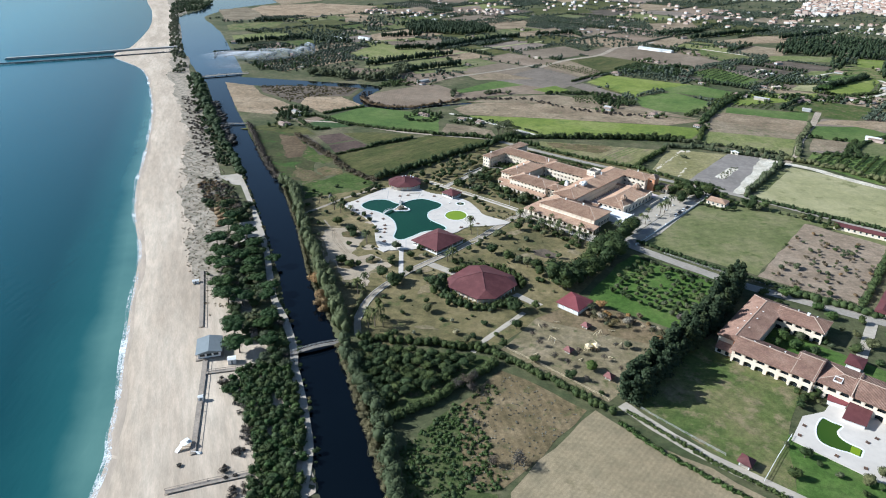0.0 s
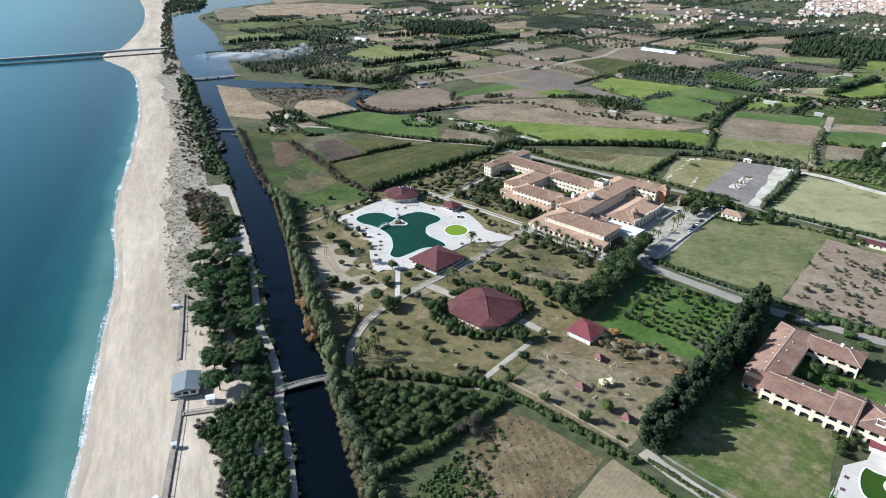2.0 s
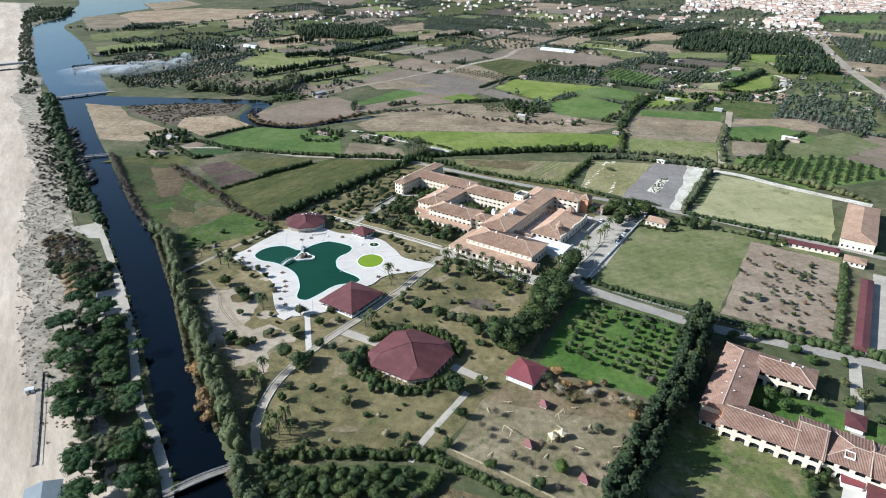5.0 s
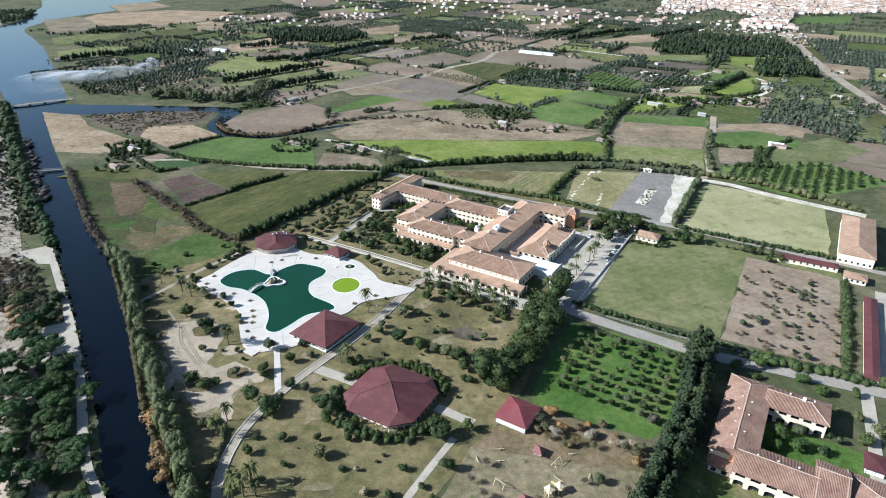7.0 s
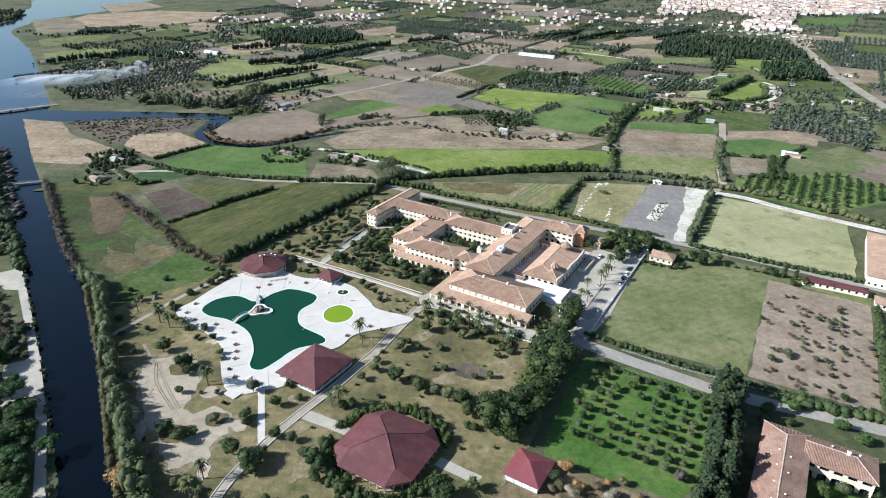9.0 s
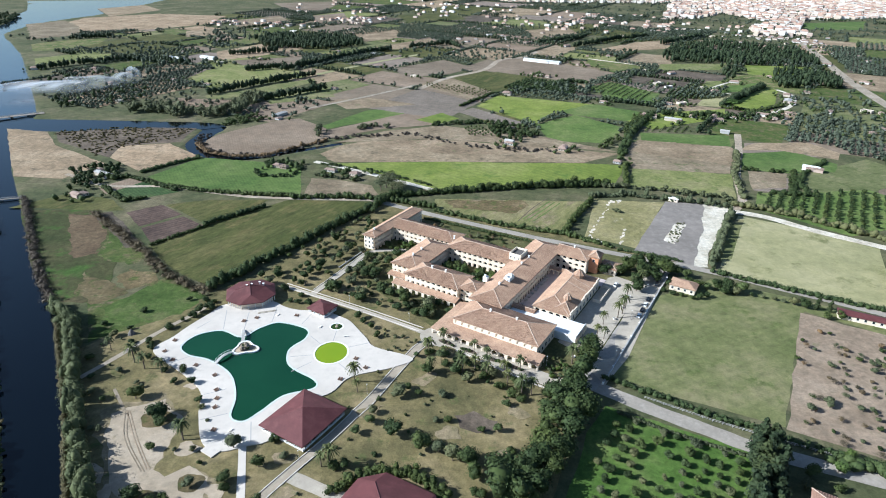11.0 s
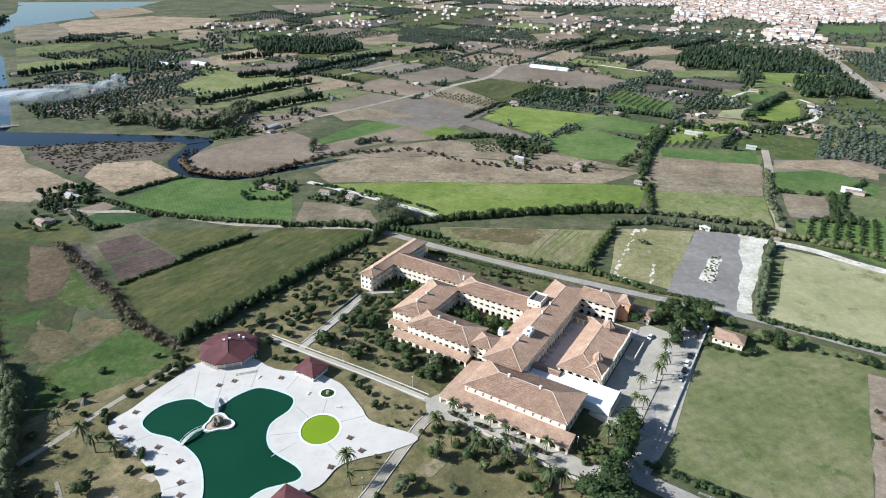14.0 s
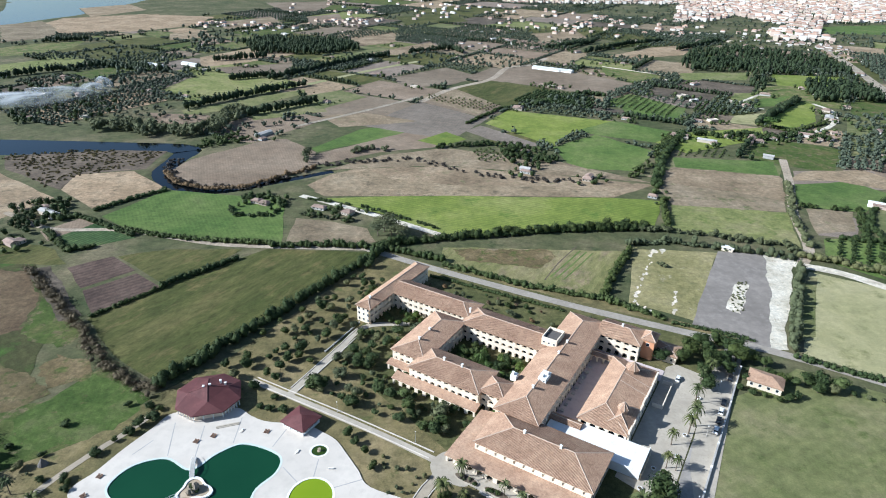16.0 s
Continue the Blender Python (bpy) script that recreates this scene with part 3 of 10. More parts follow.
field([(-60, 800), (-29, 867), (32, 781), (10, 735)], SOIL, "brown field with a few trees")
field([(-110, 700), (-60, 800), (10, 735), (-25, 660)], GREY_SOIL, "brown ploughed field")
field([(-12, 690), (3, 711), (57, 649), (28, 646)], GREY_SOIL, "grey ploughed field")
field([(276, 738), (366, 852), (377, 835), (341, 758), (293, 719)], LIME, "bright green field beside a cypress hedge")
field([(156, 803), (225, 801), (200, 744), (153, 770)], GREEN, "green field under rows of young trees")
field([(406, 1014), (502, 999), (431, 920), (382, 936)], LIME, "bright green strip before the woods")
field([(156, 621), (242, 614), (224, 578), (137, 587)], MEADOW, "green rough strip")
field([(127, 582), (224, 573), (200, 514), (127, 522)], earth("brown_pasture", (0.19, 0.15, 0.095), (0.24, 0.188, 0.125), (0.29, 0.232, 0.16), 0.03, 0.3, patch=(0.10, 0.12, 0.045)), "brown rough pasture")
field([(127, 522), (201, 514), (185, 462), (113, 483)], PASTURE, "green rough pasture")
field([(245, 601), (310, 606), (294, 563), (229, 566)], GREY_SOIL, "brown fallow field")
field([(229, 566), (266, 573), (287, 551), (254, 518), (215, 525)], GREEN, "green crop field")
field([(217, 518), (243, 508), (225, 475), (204, 479)], GREY_SOIL, "brown plot")
field([(258, 518), (330, 560), (345, 520), (275, 470), (235, 485)], MEADOW, "pale pasture")
field([(-25, 447), (79, 449), (88, 456), (55, 395), (-24, 422)], TRACKED, "grass field with wheel tracks")
field([(85, 452), (132, 451), (95, 377), (68, 392)], earth("trampled_chalky_grass", (0.165, 0.158, 0.068), (0.215, 0.198, 0.095), (0.28, 0.25, 0.138), 0.035, 0.4, patch=(0.40, 0.36, 0.28), patch_at=0.63), "trampled grass with white gravel traces")
field([(174, 430), (215, 410), (240, 388), (216, 334), (205, 312), (134, 352)], PALE, "pale mown meadow")
field([(163, 424), (175, 424), (146, 367), (134, 361)], MEADOW, "greener strip along a hedge", "mown_strip", 0.8)
field([(204, 473), (290, 485), (320, 440), (232, 402), (190, 445)], GREEN, "grass under an orchard")

field([(-118, 483), (-95, 478), (-72, 470), (-64, 451), (-116, 447)], FALLOW, "brown weedy yard below the villas")
field([(159, 628), (240, 623), (228, 588), (154, 602)], GREEN, "green strip of young grass")
field([(125, 579), (152, 602), (228, 588), (209, 533), (186, 548), (150, 560)], FALLOW, "brown burnt grassland", "field", 3.5)
field([(226, 569), (277, 579), (298, 545), (285, 524), (216, 528)], GREEN, "green grass paddock")
field([(217, 523), (246, 518), (230, 487), (204, 481)], FALLOW, "brown plot between hedges")
field([(228, 577), (252, 600), (303, 607), (316, 576), (305, 557), (267, 580)], REED, "dry brown pasture")
field([(138, 814), (179, 867), (220, 804), (192, 754)], GREEN, "bright green orchard grass")
field([(-54, 656), (-29, 686), (-11, 664), (-32, 641)], LIME, "bright green plot beside a hedge")
field([(-262, 452), (-249, 473), (-237, 465), (-250, 440)], SOIL, "small ploughed plot by the farm")

# the farther plain
field([(-707, 1075), (-682, 1118), (-624, 1158), (-605, 1091), (-625, 1026), (-661, 1007)], RES_MEADOW, "dull green field beyond the river")
field([(-620, 947), (-596, 980), (-538, 1001), (-513, 949), (-549, 928), (-589, 900)], PASTURE, "pale green field beyond the river")
field([(-809, 1321), (-824, 1437), (-713, 1544), (-545, 1524), (-527, 1381), (-593, 1287), (-696, 1218)], REED, "wide tan grassland beside the lagoon", ragged=6)
field([(-871, 1318), (-834, 1387), (-753, 1298), (-694, 1198), (-738, 1122)], FALLOW, "brown salt marsh beside the lagoon", ragged=5)
field([(-354, 824), (-350, 888), (-322, 934), (-237, 902), (-204, 879), (-211, 855), (-260, 801), (-296, 751), (-321, 799)], PASTURE, "wide yellowish pasture with one round tree")
field([(-296, 739), (-255, 785), (-196, 848), (-191, 825), (-234, 758), (-282, 718)], MEADOW, "olive strip below a hedge")
field([(-230, 735), (-174, 802), (-151, 748), (-213, 708)], MEADOW, "grass field by the farm track")
field([(-322, 726), (-256, 721), (-259, 686), (-298, 690)], SOIL, "brown plot behind the poplars")
field([(-390, 1036), (-348, 1124), (-260, 1088), (-312, 1009), (-361, 961)], REED, "tan stubble field")
field([(-343, 963), (-249, 1009), (-238, 919), (-316, 928)], SOIL, "brown ploughed field")
field([(-107, 924), (-38, 1003), (8, 946), (-28, 893), (-81, 868)], SOIL, "brown ploughed field")
field([(-160, 1103), (-72, 1232), (-42, 1158), (-116, 1094)], FALLOW, "brown fallow behind a windbreak")
field([(20, 1482), (120, 1570), (180, 1511), (142, 1441), (41, 1440)], PASTURE, "pale green field far off")
field([(-532, 1856), (-353, 1932), (-356, 1656), (-436, 1663)], SOIL, "far brown field")
field([(192, 1211), (286, 1338), (347, 1333), (259, 1221)], OLIVE, "olive pasture below the town")
field([(208, 1129), (298, 1227), (403, 1287), (333, 1158), (253, 1120)], REED, "tan field beside a cypress row")
field([(182, 1040), (238, 997), (250, 961), (198, 926), (168, 989)], RES_MEADOW, "dull green field beside a pale lane")
field([(281, 1003), (385, 1024), (354, 966), (263, 955)], PASTURE, "pasture before the dark wood")
field([(762, 1588), (943, 1652), (838, 1476), (714, 1472)], GREEN, "green field beside the town")
field([(308, 884), (343, 888), (298, 827), (286, 844)], PASTURE, "pale green plot between lanes")
field([(330, 857), (371, 876), (327, 822), (299, 814)], GREEN, "green plot between lanes")
field([(266, 774), (307, 790), (274, 738), (249, 744)], PALE, "pale green plot")
field([(-189, 814), (-157, 846), (-120, 816), (-163, 753)], MEADOW, "green meadow by a farm")
field([(-156, 731), (-110, 747), (-58, 720), (-84, 707), (-129, 693)], FALLOW, "brown weedy field")
field([(-530, 1261), (-487, 1306), (-443, 1240), (-498, 1184)], REED, "tan field far off")
field([(-209, 1244), (-140, 1327), (-129, 1223), (-179, 1172)], FALLOW, "brown field far off")
field([(-167, 1600), (-42, 1684), (-3, 1546), (-129, 1454)], OLIVE, "olive field far off")
field([(113, 1370), (207, 1426), (212, 1326), (122, 1263)], FALLOW, "brown field far off")
field([(-511, 1430), (-430, 1547), (-377, 1436), (-456, 1335)], FALLOW, "brown field far off")
field([(-895, 1627), (-832, 1738), (-737, 1623), (-787, 1475)], REED, "tan field by the lagoon")
field([(-360, 1561), (-299, 1631), (-259, 1477), (-317, 1420)], SOIL, "brown field far off")
field([(-64, 822), (-28, 877), (20, 800), (0, 752)], FALLOW, "brown field with thin rows of trees")

field([(101, 157.5), (111, 175), (158, 148.4), (148, 131)], LAWN, "green grass of the residence courtyard", "courtyard_lawn")

# car park and roads
field([(93, 374), (112, 412), (133, 452), (162, 450), (145, 404), (122, 356)], LOT, "empty grey asphalt car park", "car_park", 0.8)
field([(159, 452), (174, 448), (165, 428), (148, 396), (129, 356), (121, 356), (141, 402)], CHALK, "strip of white gravel beside the car park", "gravel_strip", 2.1)
field([(128, 414), (135, 414), (126, 396), (119, 384), (115, 389)], CHALK, "island of pale rubble and weeds", "gravel_island", 2.2)
ROADS = []


def lane(name, pts, width, mat, label, z=0.15):
    return tagged(ribbon(name, pts, width, z, mat, 4), label, "lane", kind="structure")


def road(name, pts, width, mat, label, z=0.145, steps=5):
    ROADS.append(([Vector(p) for p in pts], width))
    layer[0] += 0.0004
    return tagged(ribbon(name, pts, width, z + (layer[0] - 0.08) * 0.3, mat, steps), label, "road", kind="structure")


PATH_STONE = plain("brownish_path_slabs", (0.35, 0.292, 0.218), 0.88, 0.16, 0.9, stain=(0.27, 0.225, 0.165))
road("main_road", [(40, 255), (65, 238), (85, 226), (103, 216), (152, 198), (230, 168)], 7.0, ASPHALT, "grey asphalt road between hedges")
COBBLE = plain("grey_cobbles", (0.32, 0.288, 0.252), 0.85, 0.16, 0.9, stain=(0.26, 0.233, 0.205))
road("forecourt_road", [(44.5, 249), (70.5, 293), (95.5, 338), (107, 358.5)], 7.8, COBBLE, "grey paved forecourt road")
road("north_road", [(-75, 446), (-24, 418), (38, 388), (88, 367), (122, 354), (180, 322), (230, 292)], 5.2, ASPHALT, "grey asphalt road behind the hotel")
road("dirt_road", [(41, 103), (53, 93), (70, 82), (95, 70), (130, 52)], 5, PAVING, "pale concrete lane along the meadow")
road("park_path", [(-20, 281), (-26, 269), (-34, 251), (-40, 237), (-45, 228), (-52, 215), (-62, 199), (-71, 183), (-79, 163), (-81, 148), (-80, 135), (-75, 122)], 3.2, PATH_STONE, "curving paved park path")
road("park_path", [(38, 247), (23, 254), (4, 267), (-18, 280)], 4.6, PAVING, "paved walk before the restaurant")
road("park_path", [(-18, 281), (-37, 292), (-54, 301), (-78, 313), (-97, 322.5)], 2.8, PAVING, "straight paved garden path", steps=2)
road("park_path", [(-19, 284), (-13, 294), (-6, 304)], 2.2, PAVING, "narrow paved path beside the restaurant")
road("park_path", [(-158, 244), (-150, 259), (-145, 270), (-139, 281), (-132, 292), (-127, 302)], 2.4, PATH_STONE, "paved path along the pool deck")
road("park_path", [(-80, 315), (-67, 344), (-58, 363), (-38, 367)], 3.2, PAVING, "paved path to the hotel wing")
road("park_path", [(-82.5, 213), (-81, 209), (-73, 182)], 2.6, DECK, "white concrete garden path")
road("park_path", [(-61, 197), (-43, 189)], 5.0, PAVING, "broad paved path")
road("park_path", [(-11, 176), (3, 168)], 4.2, PAVING, "broad paved path")
road("park_path", [(-4, 160), (-12, 145), (-19, 131), (-22, 122)], 2.6, PAVING, "paved park path")
road("canal_path", [(14, -100), (-46, 5), (-60, 31), (-67, 51), (-80, 74), (-93, 94), (-99, 106), (-114, 127), (-129, 145), (-157, 191), (-190, 238), (-240, 305), (-300, 385)], 3.5, PAVING, "pale concrete path along the canal")
road("dirt_track", [(250, 630), (229, 572), (205, 514), (188, 459), (175, 440)], 6, DIRT, "straight dirt farm track")
road("gravel_road", [(160, 444), (170, 439), (192, 429), (215, 408), (260, 375)], 7, CHALK, "white gravel road")
road("gravel_track", [(-124, 520), (-101, 508), (-66, 488), (-26, 463)], 5, CHALK, "white gravel drive")
road("dirt_track", [(-300, 478), (-258, 456), (-215, 457), (-158, 443), (-118, 441), (-60, 442)], 4, DIRT, "dirt farm track")
road("dirt_track", [(-60, 800), (-29, 867), (20, 930), (46, 1012), (80, 1040), (110, 1100)], 8, DIRT, "pale winding dirt road")
road("dirt_track", [(-170, 690), (-112, 758), (-64, 822)], 5, DIRT, "dirt farm track")
road("dirt_track", [(-199, 873), (-141, 965), (-79, 1046)], 9, PALE, "pale grassy lane along a windbreak")
road("dirt_track", [(182, 1040), (255, 985)], 5, CHALK, "white gravel lane between fields")
road("dirt_track", [(345, 890), (290, 826), (310, 806)], 4, CHALK, "white gravel lane between plots")
road("dirt_track", [(377, 838), (380, 800), (350, 745), (300, 705), (250, 690)], 5, CHALK, "pale lane past the farm sheds")
road("highway", [(620, 1300), (549, 1062), (498, 893), (449, 685), (420, 560)], 13, DIRT, "wide pale straight road")

# pale kerbs along the garden paths
def kerbs(pts, width, n=8):
    line = curve_points(pts, False, n)
    for side in (-1, 1):
        out = []
        for i, q in enumerate(line):
            d = (line[min(i + 1, len(line) - 1)] - line[max(i - 1, 0)]).normalized()
            out.append((q.x - d.y * side * width / 2, q.y + d.x * side * width / 2))
        tagged(ribbon("path_kerb", out, 0.34, 0.36, DECK, 1, 0.3, False), "pale concrete kerb along a garden path", "kerb", kind="structure")


kerbs([(-24, 286), (-37, 293), (-54, 302), (-78, 314), (-96, 323)], 3.3)
kerbs([(-23, 274), (-26, 269), (-34, 251), (-40, 237), (-45, 228)], 4.0)
kerbs([(-45, 228), (-52, 215), (-62, 199), (-71, 183), (-79, 163), (-81, 148), (-80, 135)], 3.4)
kerbs([(-79, 318), (-67, 344), (-60, 360)], 3.6)
kerbs([(38, 243), (23, 250), (4, 263), (-8, 271)], 0.6)
# wheel tracks in the sandy patch and in the stubble
TRACK = earth("wheel_track", (0.22, 0.175, 0.12), (0.27, 0.215, 0.15), (0.32, 0.26, 0.19), 0.1, 0.6, contrast=0.4)
for off in (0, 1.1):
    lane("wheel_track", [(-130.5 + off, 226), (-124 + off, 212), (-111 + off, 197)], 0.34, TRACK, "wheel track in bare sand")
    lane("wheel_track", [(-130 + off, 226), (-120.5 + off, 212), (-109.5 + off, 198)], 0.34, TRACK, "wheel track in bare sand")
lane("wheel_track", [(-141, 238), (-131, 226)], 1.2, TRACK, "worn trace through dry grass")
# paved plaza where the garden paths meet, and the walk before the restaurant porch
plaza = curve_points([(-24, 283), (-19, 288), (-14, 284), (-10, 279), (-12, 273), (-18, 274), (-23, 277)], True, 5)
tagged(flat("garden_plaza", [plaza], 0.172, PAVING), "paved plaza where the garden paths meet", "paving", kind="structure")
lane("promenade", [(-16, 281), (4, 270), (26, 256.5), (36, 251)], 4.2, PAVING, "pale paved walk along the restaurant porch", 0.168)
chalk_rng = random.Random(77)
for line, w in (([(101, 450), (95, 449), (91, 439)], 2.0), ([(91, 439), (86, 428), (81, 418)], 0.8), ([(80, 416), (75, 405), (72, 398)], 1.0), ([(73, 399), (71, 393), (75, 385), (80, 381)], 1.5), ([(95, 403), (91, 393), (87, 384)], 1.1)):
    for q in curve_points(line, False, 4):
        if chalk_rng.random() < 0.3:
            continue
        x, y, k = q.x + chalk_rng.gauss(0, 0.6), q.y + chalk_rng.gauss(0, 0.6), chalk_rng.uniform(0.6, 1.3)
        field([(x + w * k * (0.45 + 0.3 * math.sin(3 * a + x)) * math.cos(a) * 1.4 + w * k * 0.5 * math.sin(a), y + w * k * 1.5 * math.sin(a)) for a in np.linspace(0, 6.283, 10, endpoint=False)], CHALK, "white gravel trace on trampled grass", "gravel_trace", 0.5)
for e in (0, 3.4, 6.6):
    lane("green_stripe", [(60 - e, 445 + e * 0.4), (49 - e, 428 + e * 0.4), (39 - e, 413 + e * 0.4)], 0.9, GREEN, "greener stripe across the rutted grass")
lane("furrow", [(52, 453), (39, 432), (29, 412)], 0.7, MARSH, "dark furrow across the rutted grass")
field([(-20, 445), (12, 446), (35, 448), (39, 439), (29, 425), (11, 427), (-12, 432)], TAN_PATCH, "reddish brown weeds in the rutted grass", "weed_patch", 3.5)
for k, (x, y, a, b, t) in enumerate([(-128, 196, 6, 3, -50), (-118, 186, 5, 2.5, -60), (-100, 208, 4, 3, 10), (-92, 176, 6, 2.5, -60), (-88, 168, 4, 2, -70), (-84, 190, 4, 2.5, 0), (-110, 242, 4, 2, 20), (-66, 205, 3, 2, 0), (-40, 230, 5, 2.5, 40), (-10, 220, 5, 3, -20), (8, 210, 5, 2, 20), (-30, 160, 6, 2.5, 15), (-56, 170, 5, 3, 70), (-20, 250, 5, 3, 30), (16, 232, 4, 3, -20), (-62, 190, 4, 2, 10), (-46, 136, 5, 2, 0)]):
    c, sn = math.cos(radians(t)), math.sin(radians(t))
    out = [(a * (1 + 0.35 * math.sin(3 * w + k)) * math.cos(w), b * (1 + 0.3 * math.sin(2 * w + k * 2)) * math.sin(w)) for w in np.linspace(0, 6.283, 14, endpoint=False)]
    field([(x + px * c - py * sn, y + px * sn + py * c) for px, py in out], BARE if x < -80 else WORN, "bare worn patch in the park grass", "worn_patch", 1.8)

# ---- building kit ----
PLASTER = plain("cream_plaster", (0.74, 0.635, 0.50), 0.85, 0.08, 0.5, stain=(0.57, 0.455, 0.335))
ORANGE_PLASTER = plain("orange_plaster", (0.62, 0.30, 0.16), 0.85, 0.08, 0.5, stain=(0.5, 0.24, 0.13))
WHITE_PAINT = plain("white_paint", (0.76, 0.75, 0.72), 0.7, 0.05, 0.6, stain=(0.62, 0.6, 0.56))
CAP = plain("mortared_ridge", (0.47, 0.36, 0.275), 0.85, 0.1, 0.9)
GLASS_DARK = plain("dark_window_glass", (0.02, 0.025, 0.03), 0.12, 0.2, 0.6, spec=0.5)
WOOD = plain("dark_brown_wood", (0.12, 0.07, 0.045), 0.7, 0.2, 1.5)
TERRACOTTA = roof_tiles("terracotta_tiles", (0.385, 0.248, 0.165), (0.30, 0.185, 0.122), (0.48, 0.325, 0.218), TURN)
OLD_TILES = roof_tiles("weathered_brown_tiles", (0.275, 0.165, 0.118), (0.195, 0.115, 0.085), (0.35, 0.23, 0.17), TURN)
RED_SHEET = plain("burgundy_roof_sheet", (0.115, 0.039, 0.038), 0.65, 0.18, 0.25, stain=(0.145, 0.055, 0.052))
RED_BRIGHT = plain("red_roof_sheet", (0.185, 0.05, 0.053), 0.6, 0.12, 0.35, stain=(0.215, 0.08, 0.078))
CONCRETE = plain("weathered_concrete", (0.42, 0.40, 0.37), 0.9, 0.15, 0.6, stain=(0.3, 0.28, 0.25))
FLOOR_TILE = plain("mauve_court_paving", (0.52, 0.44, 0.42), 0.8, 0.15, 0.35, stain=(0.42, 0.33, 0.31))

bay_data = {}


def bay_mesh(w, h, sill, mat, span=0.58, arch=True):
    """One bay of an arcade: a wall panel with an arched opening through it."""
    key = (round(w, 2), round(h, 2), sill, mat.name, span, arch)
    if key in bay_data:
        return bay_data[key]
    t, x0, x1 = 0.38, w * (1 - span) / 2, w * (1 + span) / 2
    top, spring = h * 0.82, h * (0.62 if arch else 0.82)
    k = 8 if arch else 1
    curve = [(x0 + (x1 - x0) * (0.5 - 0.5 * math.cos(math.pi * i / k)), spring + (top - spring) * math.sin(math.pi * i / k)) for i in range(k + 1)]
    bm = bmesh.new()
    polys = [[(0, 0), (x0, 0), (x0, h), (0, h)], [(x1, 0), (w, 0), (w, h), (x1, h)]]
    if sill:
        polys.append([(x0, 0), (x1, 0), (x1, sill), (x0, sill)])
    polys += [[a, b, (b[0], h), (a[0], h)] for a, b in zip(curve, curve[1:])]
    for p in polys:
        bm.faces.new([bm.verts.new((x, 0, z)) for x, z in p])
        bm.faces.new([bm.verts.new((x, t, z)) for x, z in reversed(p)])
    rim = [(x0, sill), *curve, (x1, sill)] + ([(x0, sill)] if sill else [])
    for a, b in zip(rim, rim[1:]):
        bm.faces.new([bm.verts.new(q) for q in ((a[0], 0, a[1]), (b[0], 0, b[1]), (b[0], t, b[1]), (a[0], t, a[1]))])
    box(bm, -0.05, -0.06, h - 0.16, w + 0.05, 0.02, h - 0.02)
    if sill:
        box(bm, x0 - 0.06, -0.08, sill - 0.1, x1 + 0.06, 0.1, sill + 0.02)
    bmesh.ops.remove_doubles(bm, verts=bm.verts, dist=0.001)
    me = bpy.data.meshes.new("arcade_bay")
    bm.to_mesh(me)
    bm.free()
    me.materials.append(mat)
    bm = bmesh.new()
    box(bm, x0 + 0.15, 1.02, 0.1, x1 - 0.15, 1.1, h * 0.8)
    door = bpy.data.meshes.new("glass_door")
    bm.to_mesh(door)
    bm.free()
    door.materials.append(GLASS_DARK)
    bay_data[key] = (me, door)
    return bay_data[key]


def arcade(parent, a, b, inward, floors, w, mat, arch=True, span=0.58, glass=True):
    """Rows of bays from a to b on the outside of a wing; floors: (base, height, sill)."""
    a, b = Vector(a), Vector(b)
    length = (b - a).length
    n = max(1, round(length / w))
    d = (b - a).normalized()
    for z, h, sill in floors:
        me, door = bay_mesh(length / n, h, sill, mat, span, arch)
        for i in range(n):
            q = a + d * (length * i / n)
            m = Matrix(((d.x, inward[0], 0, q.x), (d.y, inward[1], 0, q.y), (0, 0, 1, z), (0, 0, 0, 1)))
            bay = new("arcade_bay", me)
            bay.parent, bay.matrix_local = parent, m
            if glass:
                g = new("glass_door", door)
                g.parent = bay


def tile_rows(verts, faces, poly, pitch=0.42, rise=0.11):
    """Barrel tiles laid up one roof slope; poly: eave start, eave end, then the upper corners."""
    p = [Vector(q) for q in poly]
    along = (p[1] - p[0]).normalized()
    normal = (p[1] - p[0]).cross(p[2] - p[1]).normalized()
    up = normal.cross(along)
    flat_pts = [((q - p[0]).dot(along), (q - p[0]).dot(up)) for q in p]

    def top(s):
        best = 0.0
        for (a, b), (c, d) in zip(flat_pts[1:], flat_pts[2:] + flat_pts[:1]):
            lo, hi = min(a, c), max(a, c)
            if hi - lo > 1e-6 and lo - 1e-6 <= s <= hi + 1e-6:
                best = max(best, b + (d - b) * (s - a) / (c - a))
        return best

    s0, s1 = min(a for a, b in flat_pts), max(a for a, b in flat_pts)
    n = max(2, round((s1 - s0) / pitch))
    step = (s1 - s0) / n
    line = []
    for i in range(n):
        for f, h in ((0.0, 0.0), (0.26, 1.0), (0.5, 1.25), (0.74, 1.0)):
            line.append((s0 + (i + f) * step, h * rise))
    line.append((s1, 0.0))
    k = len(verts)
    for s, h in line:
        low = p[0] + along * s + normal * (h + 0.01)
        verts.extend((low, low + up * max(0.02, top(s))))
    faces.extend((k + 2 * i, k + 2 * i + 2, k + 2 * i + 3, k + 2 * i + 1) for i in range(len(line) - 1))


